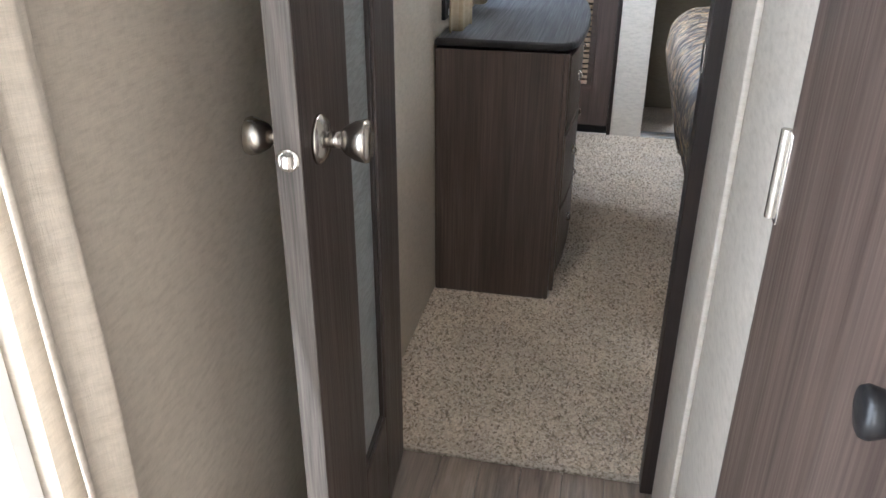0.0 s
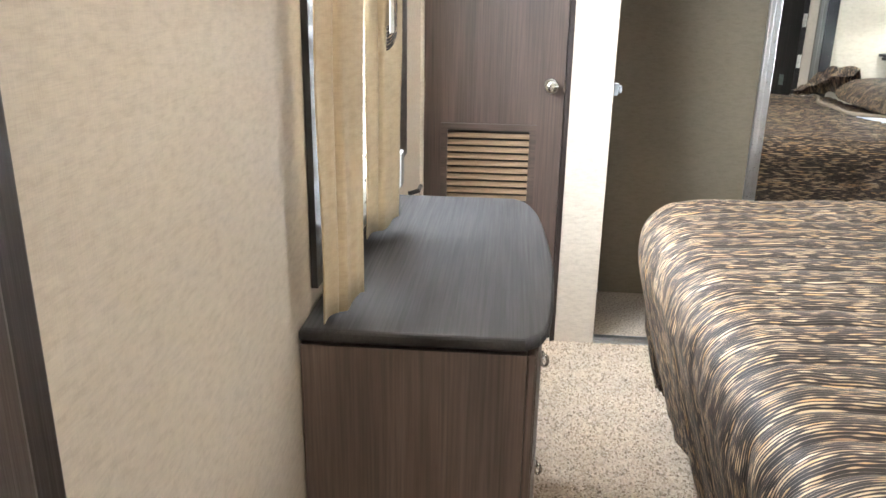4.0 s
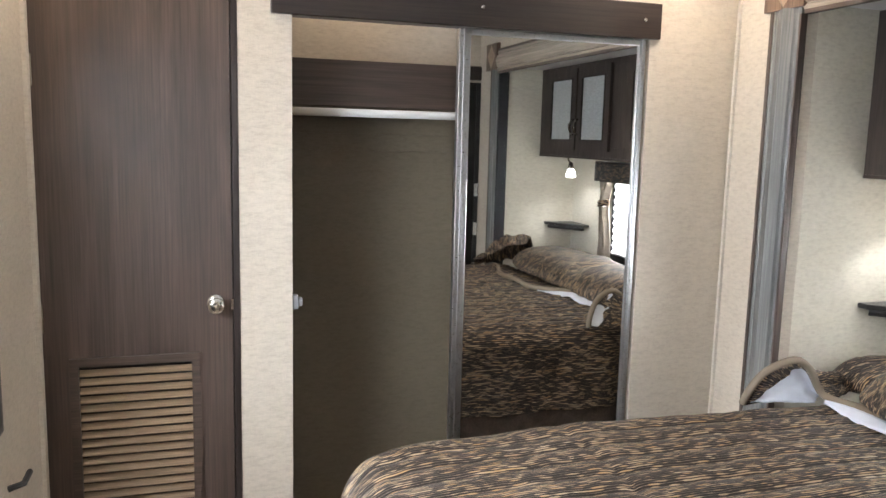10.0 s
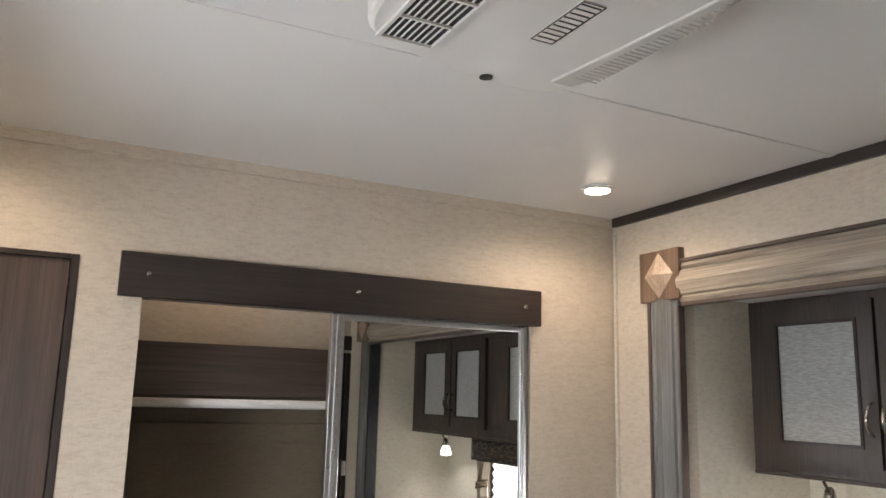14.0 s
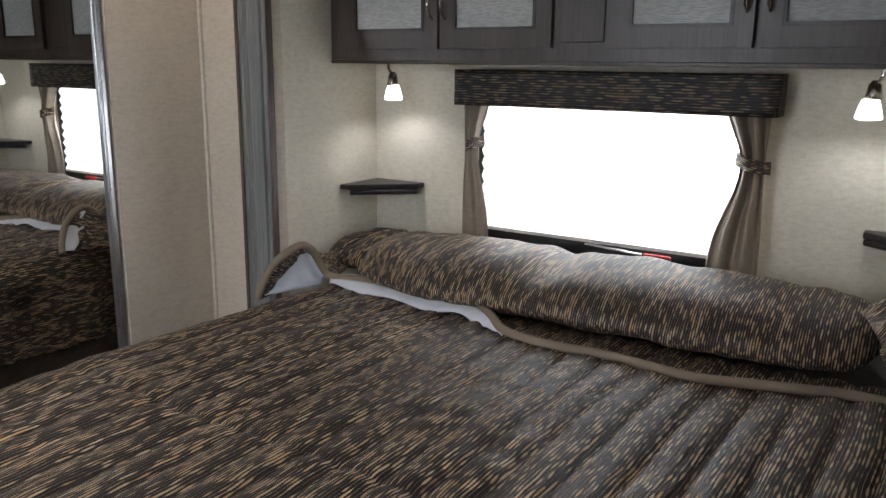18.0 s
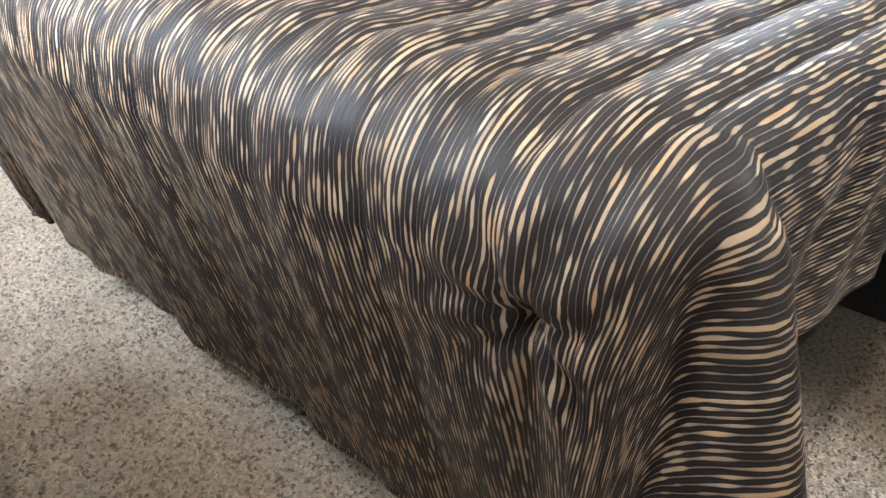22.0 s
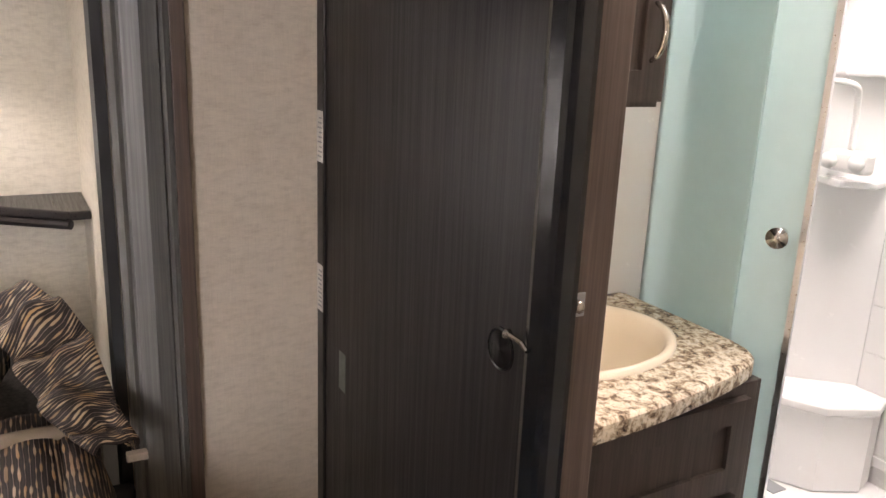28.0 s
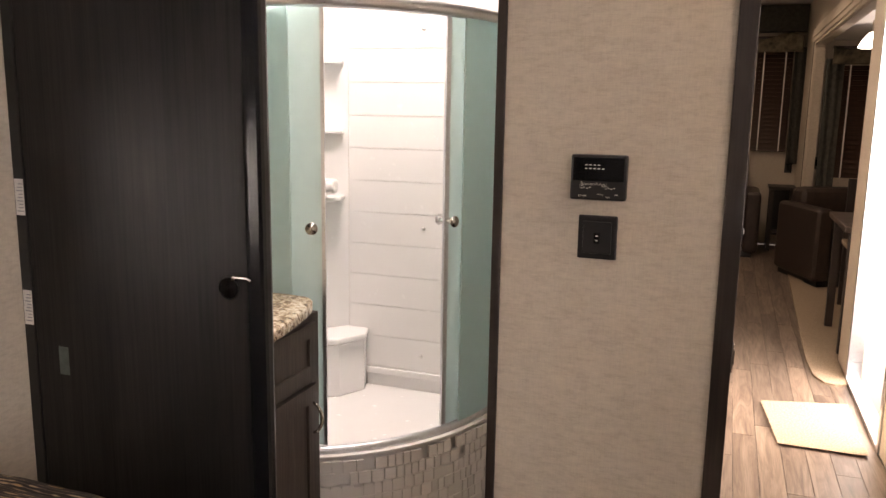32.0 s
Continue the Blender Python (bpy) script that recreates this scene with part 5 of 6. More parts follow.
for i in range(16):
    x = rx0 + 0.030 + i * 0.0135
    part("slat", bm_box(x, x + 0.0060, ry0 + 0.0225, ry1 - 0.0225, 0.0022, 0.0085), M_BRONZE, fr)
part("lever", bm_box(rx1 - 0.030, rx1 - 0.012, ry0 + 0.026, ry1 - 0.026, 0.0101, 0.0125, 0.001), M_BLACK, fr)

# ---- bath door, slid open across the wall ----
bd = thing("door_3", "open black-brown sliding bath door", "door", kind="structure")
b0, b1, by_ = 1.200, 1.834, BW + 0.003
part("slab", bm_box(b0 + 0.0425, b1 - 0.03, by_, by_ + 0.026, 0.03, 1.80, 0.002), M_BATHDOOR, bd)
part("edge_strip", bm_box(b1 - 0.0295, b1, by_ + 0.002, by_ + 0.030, 0.03, 1.80, 0.003), M_BLACK, bd, "black plastic edge strip")
part("edge_strip", bm_box(b0, b0 + 0.042, by_ - 0.002, by_ + 0.032, 0.0, 1.80, 0.010), M_GLOSSBLACK, bd, "glossy black rounded edge strip")
part("foot", bm_prism([(b0 - 0.075, by_ + 0.036), (b0 - 0.070, by_ + 0.046), (b0 + 0.10, by_ + 0.030), (b0 + 0.10, by_ + 0.026), (b0, by_ + 0.026)], 0.0, 0.022, 0.003, 2), M_BLACK, bd, "black plastic floor guide")
part("guide", bm_box(b0 + 0.012, b0 + 0.028, by_ + 0.004, by_ + 0.024, 0.0, 0.029), M_BLACK, bd)
for z0, z1 in ((1.091, 1.171), (0.843, 0.922)):
    lb = part("label", bm_box(b1 - 0.0285, b1 - 0.004, by_ + 0.0301, by_ + 0.0312, z0, z1), M_PAPER, bd, "white paper label with fine print")
    for i in range(9):
        zz = z0 + 0.008 + i * 0.0075
        part("print", bm_box(b1 - 0.026, b1 - 0.009 - 0.003 * (i % 3), by_ + 0.0313, by_ + 0.0318, zz, zz + 0.0022), M_GREYPLASTIC, lb)
part("sticker", bm_box(1.715, 1.742, by_ + 0.0262, by_ + 0.0268, 0.735, 0.80), M_STICKER, bd, "clear green-grey sticker")
fp = part("finger_pull", bm_lathe([(0.0245, 0.0), (0.0245, 0.0016), (0.0215, 0.0022), (0.0205, 0.0006)], 30, "y", (1.287, by_ + 0.0262, 0.975)), M_GLOSSBLACK, bd, "round recessed finger pull", True)
part("cup", bm_lathe([(0.0203, 0.0004), (0.012, -0.0008), (0.002, -0.001)], 26, "y", (1.287, by_ + 0.0275, 0.975)), M_BATHDOOR, fp, smooth=True)
lc = part("latch", bm_tube([(1.276, by_ + 0.030, 0.994), (1.266, by_ + 0.033, 1.000), (1.240, by_ + 0.034, 1.000), (1.230, by_ + 0.034, 0.995)], 0.0028, 8), M_NICKEL, bd, "small nickel hook latch")
part("latch_stud", bm_lathe([(0.005, 0.0), (0.005, 0.006), (0.002, 0.008)], 14, "y", (1.272, by_ + 0.0265, 0.998)), M_NICKEL, lc, smooth=True)
jc = thing("latch_keeper", "clear plastic keeper on the wooden bath jamb", "hardware")
part("plate", bm_box(BATH_L - 0.0175, BATH_L - 0.0145, BW - 0.067, BW - 0.041, 1.003, 1.030, 0.001), M_GREYPLASTIC, jc)
part("bolt", bm_lathe([(0.007, 0.0), (0.007, -0.008), (0.004, -0.010)], 14, "x", (BATH_L - 0.0175, BW - 0.054, 1.017)), M_NICKEL, jc, smooth=True)
tk = thing("door_track", "dark wood track board over the bath doorway", "door track")
part("board", bm_box(BATH_R - 0.02, b1, BW + 0.0005, BW + 0.036, 1.815, 1.90, 0.003), M_DARKWOODX, tk)

# ---- thermostat and switch ----
TH = 0.005
th = thing("thermostat", "black wall thermostat with two sliders", "thermostat", at=(TH, 0, 0))
part("case", bm_box(0.514, 0.606, BW, BW + 0.022, 1.190, 1.265, 0.004), M_BLACK, th)
part("bezel", bm_box(0.518, 0.602, BW + 0.0221, BW + 0.0240, 1.222, 1.261, 0.001), M_GLOSSBLACK, th)
yf = BW + 0.0242
for i in range(5):
    for zz in (1.2425, 1.2485):
        if zz < 1.245 or i < 4:
            part("dial_mark", bm_box(0.578 - i * 0.007, 0.582 - i * 0.007, yf, yf + 0.0006, zz - 0.0009, zz + 0.0009), M_PAPER, th)
for i in range(4):
    for x0 in (0.588, 0.548):
        part("scale_mark", bm_box(x0 - i * 0.0045 - 0.003, x0 - i * 0.0045, BW + 0.0221, BW + 0.0227, 1.2090 + 0.0016 * (i % 2), 1.2103 + 0.0016 * (i % 2)), M_PAPER, th)


def words(text, x, y, z, size, parent):
    """Flat raised lettering on a face that looks along +y."""
    cu = bpy.data.curves.new("lettering", "FONT")
    cu.body, cu.size, cu.extrude = text, size, 0.0002
    tmp = new("lettering", cu)
    bpy.context.view_layer.update()
    me = bpy.data.meshes.new_from_object(tmp.evaluated_get(bpy.context.evaluated_depsgraph_get()))
    bpy.data.objects.remove(tmp)
    me.materials.append(M_PAPER)
    ob = new("lettering", me)
    ob.parent = parent
    ob.matrix_basis = Matrix.Translation((x, y, z)) @ Matrix.Rotation(math.pi, 4, "Z") @ Matrix.Rotation(math.pi / 2, 4, "X")
    return ob


for tx, x0, z0 in (("SYSTEM", 0.592, 1.1955), ("AUTO", 0.560, 1.1990), ("FAN", 0.546, 1.1945), ("ON", 0.532, 1.1990), ("OFF", 0.590, 1.2125), ("HIGH", 0.553, 1.2125)):
    words(tx, x0, BW + 0.0224, z0, 0.0042 if len(tx) > 4 else 0.0036, th)
part("maker_mark", bm_tube([(0.588 - 0.00095 * i, BW + 0.0228, 1.2165 + 0.0017 * math.sin(i * 1.15) + (0.0022 if i in (1, 2, 26, 27, 28) else 0)) for i in range(46)], 0.00035, 5), M_PAPER, th)
sw = thing("wall_switch", "black square wall switch plate", "switch", at=(TH, 0, 0))
part("plate", bm_box(0.526, 0.592, BW, BW + 0.006, 1.088, 1.163, 0.003), M_BLACK, sw)
part("insert", bm_box(0.535, 0.583, BW + 0.006, BW + 0.010, 1.098, 1.153, 0.002), M_BLACK, sw)
part("rocker", bm_box(0.554, 0.564, BW + 0.010, BW + 0.013, 1.116, 1.134, 0.001), M_GLOSSBLACK, sw)
for zz in (1.121, 1.129):
    part("mark", bm_box(0.557, 0.561, BW + 0.0131, BW + 0.0135, zz - 0.0008, zz + 0.0008), M_PAPER, sw)

# ---- ceiling air conditioner ----
ac = thing("air_conditioner", "white ceiling air conditioner panel with grilles", "air conditioner")
AZ = 2.062
AC_RIM = [(0.506, 2.300), (0.494, 2.480), (0.500, 2.660), (0.512, 2.815), (0.560, 2.858), (0.660, 2.893), (0.760, 2.910), (0.848, 2.916), (0.902, 2.880), (0.924, 2.790), (0.924, 2.640), (0.912, 2.500), (0.896, 2.400), (0.880, 2.300)]
rim_ac = smooth_line(AC_RIM + AC_RIM[:1], 2)[:-1]
part("housing", bm_prism(rim_ac[::-1], AZ, CEIL - 0.001, 0.016, 4), M_WHITE, ac, smooth=False)
gx0, gx1, gy0, gy1 = 0.540, 0.630, 2.330, 2.832
part("grille_well", bm_box(gx0 + 0.003, gx1 - 0.003, gy0 + 0.003, gy1 - 0.003, AZ - 0.0015, AZ - 0.0005), M_BLACK, ac)
gr = part("return_grille", boxes((gx0, gx0 + 0.006, gy0, gy1, AZ - 0.006, AZ - 0.0016), (gx1 - 0.006, gx1, gy0, gy1, AZ - 0.006, AZ - 0.0016), (gx0 + 0.006, gx1 - 0.006, gy0, gy0 + 0.006, AZ - 0.006, AZ - 0.0016), (gx0 + 0.006, gx1 - 0.006, gy1 - 0.006, gy1, AZ - 0.006, AZ - 0.0016)), M_WHITE, ac)
for i in range(1, 8):
    x = gx0 + 0.006 + i * (gx1 - gx0 - 0.012) / 8
    part("grille_bar", bm_box(x - 0.0012, x + 0.0012, gy0 + 0.0061, gy1 - 0.0061, AZ - 0.0032, AZ - 0.0017), M_WHITE, gr)
for i in range(1, 7):
    y = gy0 + i * (gy1 - gy0) / 7
    part("grille_rib", bm_box(gx0 + 0.0061, gx1 - 0.0061, y - 0.002, y + 0.002, AZ - 0.0056, AZ - 0.0018), M_WHITE, gr)
for x, y in ((0.751, 2.886), (0.751, 2.543)):
    part("screw_hole", bm_lathe([(0.011, AZ - 0.0025), (0.011, AZ - 0.0006)], 18, "z", (x, y, 0)), M_BLACK, ac)
pl = part("rating_label", bm_box(0.735, 0.772, 2.612, 2.735, AZ - 0.0022, AZ - 0.0007), M_PAPER, ac, "silver rating label with black bars")
part("border", boxes((0.735, 0.737, 2.612, 2.735, AZ - 0.0027, AZ - 0.00225), (0.770, 0.772, 2.612, 2.735, AZ - 0.0027, AZ - 0.00225), (0.737, 0.770, 2.612, 2.614, AZ - 0.0027, AZ - 0.00225), (0.737, 0.770, 2.733, 2.735, AZ - 0.0027, AZ - 0.00225)), M_BLACK, pl)
for i in range(9):
    y = 2.618 + i * 0.0128
    part("print", bm_box(0.738, 0.769, y, y + 0.003, AZ - 0.0028, AZ - 0.0023), M_BLACK, pl)
part("lens", bm_prism([(0.866, 2.420), (0.880, 2.515), (0.864, 2.700), (0.848, 2.846), (0.886, 2.846), (0.914, 2.780), (0.914, 2.640), (0.902, 2.500), (0.888, 2.420)], AZ - 0.004, AZ + 0.006, 0.003, 2), M_ACLENS, ac, "clear ribbed light lens")
for i in range(30):
    y = 2.505 + i * 0.0105
    part("lens_rib", bm_box(0.8945 - 0.09 * max(0, y - 2.52), 0.900 if y < 2.56 else 0.9115,  y, y + 0.004, AZ - 0.0052, AZ - 0.0041), M_ACLENS, ac)
ring = part("outlet_ring", bm_tube([(0.755 + 0.115 * math.cos(a * math.pi / 20), 2.395 + 0.10 * math.sin(a * math.pi / 20), AZ - 0.002) for a in range(40)], 0.006, 8, True), M_WHITE, ac, smooth=True)
part("outlet_well", bm_lathe([(0.10, AZ - 0.0014), (0.10, AZ - 0.0006)], 32, "z", (0.755, 2.395, 0)), M_BLACK, ac)
for i in range(15):
    x = 0.755 - 0.098 + i * 0.014
    h = 0.09 * math.sqrt(max(0.02, 1 - ((x - 0.755) / 0.11) ** 2))
    bm = bm_box(-0.0012, 0.0012, -h, h, -0.006, 0.006)
    bmesh.ops.rotate(bm, verts=bm.verts, cent=(0, 0, 0), matrix=Matrix.Rotation(radians(35), 3, "Y"))
    fin = part("outlet_fin", bm, M_WHITE, ac)
    fin.location = (x, 2.395, AZ - 0.008)
# a fitting for every entry, the added third lamp included
for px, py, power in PUCKS:
    ct_ = top_at(py)
    pk = thing("puck_light", "lit round recessed ceiling light", "ceiling light", "ceiling lights")
    part("trim_ring", bm_lathe([(0.048, ct_ - 0.0005), (0.046, ct_ - 0.008), (0.036, ct_ - 0.010), (0.036, ct_ - 0.0005)], 28, "z", (px, py, 0)), M_WHITE, pk, smooth=True)
    part("lens", bm_lathe([(0.035, ct_ - 0.001), (0.034, ct_ - 0.012), (0.020, ct_ - 0.016), (0.002, ct_ - 0.017)], 24, "z", (px, py, 0)), M_PUCK, pk, "glowing lens", True)

# ---- bath: vanity ----
va2 = thing("vanity_cabinet", "brown wood bath vanity with panel doors", "cabinet")
VX = 1.43
part("carcass", bm_box(VX + 0.02, RW - 0.002, 0.88, 1.40, 0.0, 0.66), M_WOODC, va2)
part("face_frame", bm_box(VX, VX + 0.0195, 0.875, 1.40, 0.0, 0.765, 0.002), M_WOODC, va2)
part("end_panel", bm_box(VX + 0.001, RW - 0.002, 0.866, 0.879, 0.0, 0.765, 0.002), M_WOODC, va2)
fd = part("false_drawer", pierced("x", VX - 0.016, 0.015, 0.905, 1.385, 0.585, 0.745, [(0.945, 1.345, 0.625, 0.705)]), M_WOODC, va2)
part("inset", bm_box(VX - 0.008, VX - 0.002, 0.944, 1.346, 0.624, 0.706), M_WOODC, fd)
for y0, y1, hy in ((0.905, 1.14, 0.93), (1.15, 1.385, 1.36)):
    d = part("cabinet_door", pierced("x", VX - 0.016, 0.015, y0, y1, 0.09, 0.565, [(y0 + 0.05, y1 - 0.05, 0.14, 0.515)]), M_WOODC, va2)
    part("inset", bm_box(VX - 0.008, VX - 0.002, y0 + 0.049, y1 - 0.049, 0.139, 0.516), M_WOODC, d)
    h = part("handle", pull_bm(0.09, 0.028), M_NICKEL, d, "nickel bow handle", True)
    h.location = (VX - 0.016, hy, 0.47)
co = thing("countertop", "cream and brown granite-look vanity counter", "countertop")
edge = [(RW - 0.002, 0.845), (1.52, 0.845), (1.46, 0.855), (1.425, 0.90), (1.385, 1.08), (1.368, 1.22), (1.362, 1.412), (RW - 0.002, 1.412)]
ring_o = [edge[0]] + smooth_line(edge[1:-1], 2) + [edge[-1]]
BC, BRX, BRY = (1.635, 1.13), 0.165, 0.215


def basin_bm(r0, r1, z0, z1, n=40):
    """An oval bowl with a rolled rim."""
    prof = [(1.0, z1 + 0.001), (0.985, z1 + 0.010), (0.94, z1 + 0.012), (0.90, z1 + 0.004), (0.84, z1 - 0.03), (0.72, z1 - 0.08), (0.50, z1 - 0.115), (0.12, z1 - 0.125)]
    bm = bmesh.new()
    rings = [[bm.verts.new((BC[0] + r0 * k * math.cos(2 * math.pi * i / n), BC[1] + r1 * k * math.sin(2 * math.pi * i / n), z)) for i in range(n)] for k, z in prof]
    for a, b in zip(rings, rings[1:]):
        for i in range(n):
            bm.faces.new((a[i], a[(i + 1) % n], b[(i + 1) % n], b[i]))
    bm.faces.new(rings[-1])
    bmesh.ops.recalc_face_normals(bm, faces=bm.faces)
    return bm


top = part("top", bm_prism(ring_o, 0.766, 0.80, 0.010, 3), M_GRANITE, co)
part("end_edge", bm_box(1.56, RW - 0.003, 0.8405, 0.8445, 0.768, 0.797, 0.0015), M_GRANITE, co)
cut = new("basin_cutter", mesh_of(bm_lathe([(0.93, 0.60), (0.93, 0.90)], 40), "cutter", None))
cut.matrix_world = Matrix.Translation((BC[0], BC[1], 0)) @ Matrix.Diagonal((BRX, BRY, 1, 1))
bo = top.modifiers.new("basin", "BOOLEAN")
bo.object, bo.operation = cut, "DIFFERENCE"
bpy.context.view_layer.update()
flat_top = bpy.data.meshes.new_from_object(top.evaluated_get(bpy.context.evaluated_depsgraph_get()))
top.modifiers.clear()
top.data = flat_top
bpy.data.objects.remove(cut)
sink = thing("sink", "cream oval drop-in bathroom sink", "sink")
part("bowl", basin_bm(BRX, BRY, 0.68, 0.80), M_BASIN, sink, smooth=True)
part("drain", bm_lathe([(0.022, 0.6755), (0.020, 0.679), (0.008, 0.680)], 20, "z", (*BC, 0)), M_CHROME, sink, smooth=True)
ft = thing("faucet", "chrome bathroom sink faucet", "faucet")
part("base", bm_box(1.775, 1.815, 1.05, 1.21, 0.8005, 0.815, 0.005), M_CHROME, ft)
part("spout", bm_tube(spline([(1.79, 1.13, 0.812), (1.785, 1.13, 0.90), (1.74, 1.13, 0.93), (1.69, 1.13, 0.905)]), 0.010, 12), M_CHROME, ft, smooth=True)
for y in (1.07, 1.19):
    part("handle", bm_lathe([(0.013, 0.815), (0.016, 0.835), (0.010, 0.846)], 16, "z", (1.795, y, 0)), M_CHROME, ft, smooth=True)
uc = thing("medicine_cabinet", "dark wood bath wall cabinet with a nickel handle", "cabinet")
part("carcass", bm_box(1.64, RW - 0.002, 0.965, 1.40, 1.19, 1.95), M_WOODC, uc)
for y0, y1, hy in ((0.972, 1.180, 1.005), (1.190, 1.395, 1.37)):
    d = part("cabinet_door", pierced("x", 1.622, 0.017, y0, y1, 1.20, 1.94, [(y0 + 0.05, y1 - 0.05, 1.25, 1.89)]), M_WOODC, uc)
    part("inset", bm_box(1.629, 1.637, y0 + 0.049, y1 - 0.049, 1.249, 1.891), M_WOODC, d)
    h = part("handle", pull_bm(0.09, 0.028), M_NICKEL, d, "nickel bow handle", True)
    h.location = (1.622, hy, 1.31)

# ---- bath: corner shower ----
SX, SY, SR = 1.80, 0.185, 0.735


def arc(r, a0, a1, n, z=None):
    pts = [(SX + r * math.cos(radians(a0 + (a1 - a0) * i / n)), SY + r * math.sin(radians(a0 + (a1 - a0) * i / n))) for i in range(n + 1)]
    return pts if z is None else [(x, y, z) for x, y in pts]


def curved_sheet(r, a0, a1, z0, z1, thick, n=20):
    return bm_prism(arc(r, a0, a1, n) + arc(r - thick, a1, a0, n), z0, z1)


def left_sheet(r, a0, a1, thick, n=20):
    """Glass of the flatter wing beside the vanity."""
    def ring(q, p0, p1):
        return [(1.607 + q * math.cos(radians(p0 + (p1 - p0) * i / n)), 0.271 + q * math.sin(radians(p0 + (p1 - p0) * i / n))) for i in range(n + 1)]
    return bm_prism(ring(r, a0, a1) + ring(r - thick, a1, a0), 0.325, 1.612)


sh = thing("shower", "white corner shower with frosted curved glass", "shower")
part("pan", bm_prism([(SX, SY), *arc(SR - 0.02, 90, 180, 28)][::-1], 0.0, 0.298), M_SHOWER, sh, "white shower pan")
part("curb", bm_prism(arc(SR + 0.012, 90, 180, 28) + arc(SR - 0.055, 180, 90, 28), 0.2985, 0.306, 0.002, 2), M_SHOWER, sh)
skirt = part("skirt", curved_sheet(SR + 0.012, 90, 180, 0.0, 0.2, 0.03, 28), M_SHOWER, sh)
rnd = random.Random(5)
for row in range(7):
    z = 0.012 + row * 0.040
    a = 91.0
    while a < 177:
        da = rnd.choice((1.6, 2.2, 2.8))
        bm = curved_sheet(SR + 0.012 + rnd.uniform(0.002, 0.006), a, a + da, z, z + 0.037, 0.010, 2)
        if rnd.random() < 0.93:
            part("brick", bm, M_SHOWER, skirt)
        else:
            bm.free()
        a += da + 0.35
part("bottom_rail", bm_tube(arc(SR - 0.02, 90, 180, 36, 0.312), 0.016, 12), M_ALU, sh, "satin aluminium rail", True)
part("top_rail", bm_tube(arc(SR - 0.02, 90, 180, 36, 1.625), 0.020, 12), M_ALU, sh, "satin aluminium rail", True)
part("back_panel", bm_box(SX - SR + 0.0, 1.674, SY - 0.03, SY, 0.201, 2.10), M_SHOWER, sh)
part("side_panel", bm_box(SX, SX + 0.03, SY + 0.131, SY + SR, 0.201, 2.10), M_SHOWER, sh)
part("corner_panel", bm_prism([(1.675, SY), (1.69, SY - 0.03), (SX + 0.03, SY + 0.10), (SX, SY + 0.13)], 0.201, 2.10), M_SHOWER, sh)
for row in range(13):
    z = 0.378 + row * 0.1165
    for x0, x1 in ((1.075, 1.672),):
        part("tile", bm_box(x0, x1, SY, SY + 0.0020, z, z + 0.1145, 0.0018, 1), M_SHOWER, sh)
part("base_moulding", bm_box(1.07, 1.60, SY + 0.0005, SY + 0.012, 0.345, 0.372, 0.004), M_SHOWER, sh)
seat = [(1.60, SY + 0.006), (1.58, SY + 0.07), (1.63, SY + 0.17), (1.72, SY + 0.22), (SX - 0.004, SY + 0.215), (SX - 0.004, SY + 0.135), (1.68, SY + 0.006)]
part("seat", bm_prism(seat, 0.2985, 0.497, 0.008, 3), M_SHOWER, sh, "white moulded corner seat")
part("seat_lip", bm_prism([(1.590, SY + 0.006), (1.566, SY + 0.075), (1.620, SY + 0.182), (1.715, SY + 0.234), (SX - 0.004, SY + 0.229), (SX - 0.004, SY + 0.135), (1.68, SY + 0.006)], 0.4975, 0.522, 0.009, 3), M_SHOWER, sh)
for z, d in ((1.487, 0.055), (1.243, 0.04), (1.003, 0.075)):
    o = [(1.684, SY + 0.011), (1.684 - d * 0.3, SY + 0.011 + d), (SX - 0.010 - d, SY + 0.120 + d * 0.3), (SX - 0.010, SY + 0.120)]
    part("soap_shelf", bm_prism(o, z, z + 0.016, 0.005, 2), M_SHOWER, sh)
for x, z in ((1.376, 0.913), (1.381, 0.433), (1.383, 1.61)):
    part("screw_cap", bm_lathe([(0.008, SY + 0.003), (0.007, SY + 0.008), (0.003, SY + 0.010)], 14, "y", (x, 0, z)), M_WHITE, sh, smooth=True)
part("drain_plate", bm_box(1.665, 1.73, 0.40, 0.445, 0.2982, 0.3005, 0.001), M_GREYPLASTIC, sh)
part("door_left", left_sheet(0.545, 80, 106.2, 0.006), M_SHGLASS, sh, "frosted greenish glass")
part("door_left_edge", left_sheet(0.547, 106.2, 107.3, 0.010, 3), M_ALU, sh)
part("panel_left", left_sheet(0.562, 69.0, 97.0, 0.006), M_SHGLASS, sh, "frosted greenish glass")
part("door_right", curved_sheet(SR - 0.030, 153.2, 172, 0.325, 1.612, 0.006), M_SHGLASS, sh, "frosted greenish glass")
part("door_right_edge", curved_sheet(SR - 0.028, 151.8, 153.2, 0.325, 1.612, 0.010, 3), M_ALU, sh)
part("panel_right", curved_sheet(SR - 0.012, 157, 180, 0.325, 1.612, 0.006), M_SHGLASS, sh, "frosted greenish glass")
for a, r in ((117.2, SR - 0.030), (152.8, SR - 0.030)):
    c, s = math.cos(radians(a)), math.sin(radians(a))
    p = Vector((SX + r * c, SY + r * s, 0.995))
    q = Vector((c, s, 0))
    part("door_knob", bm_tube([p + q * t for t in (-0.035, -0.022, 0.0, 0.022, 0.035)], lambda t: 0.008 + 0.010 * abs(2 * t - 1) ** 2, 16), M_CHROME, sh, "chrome double knob", True)
part("wall_rail", bm_box(1.785, SX - 0.0005, 0.775, 0.80, 0.325, 1.612, 0.003), M_ALU, sh, "satin aluminium wall rail")
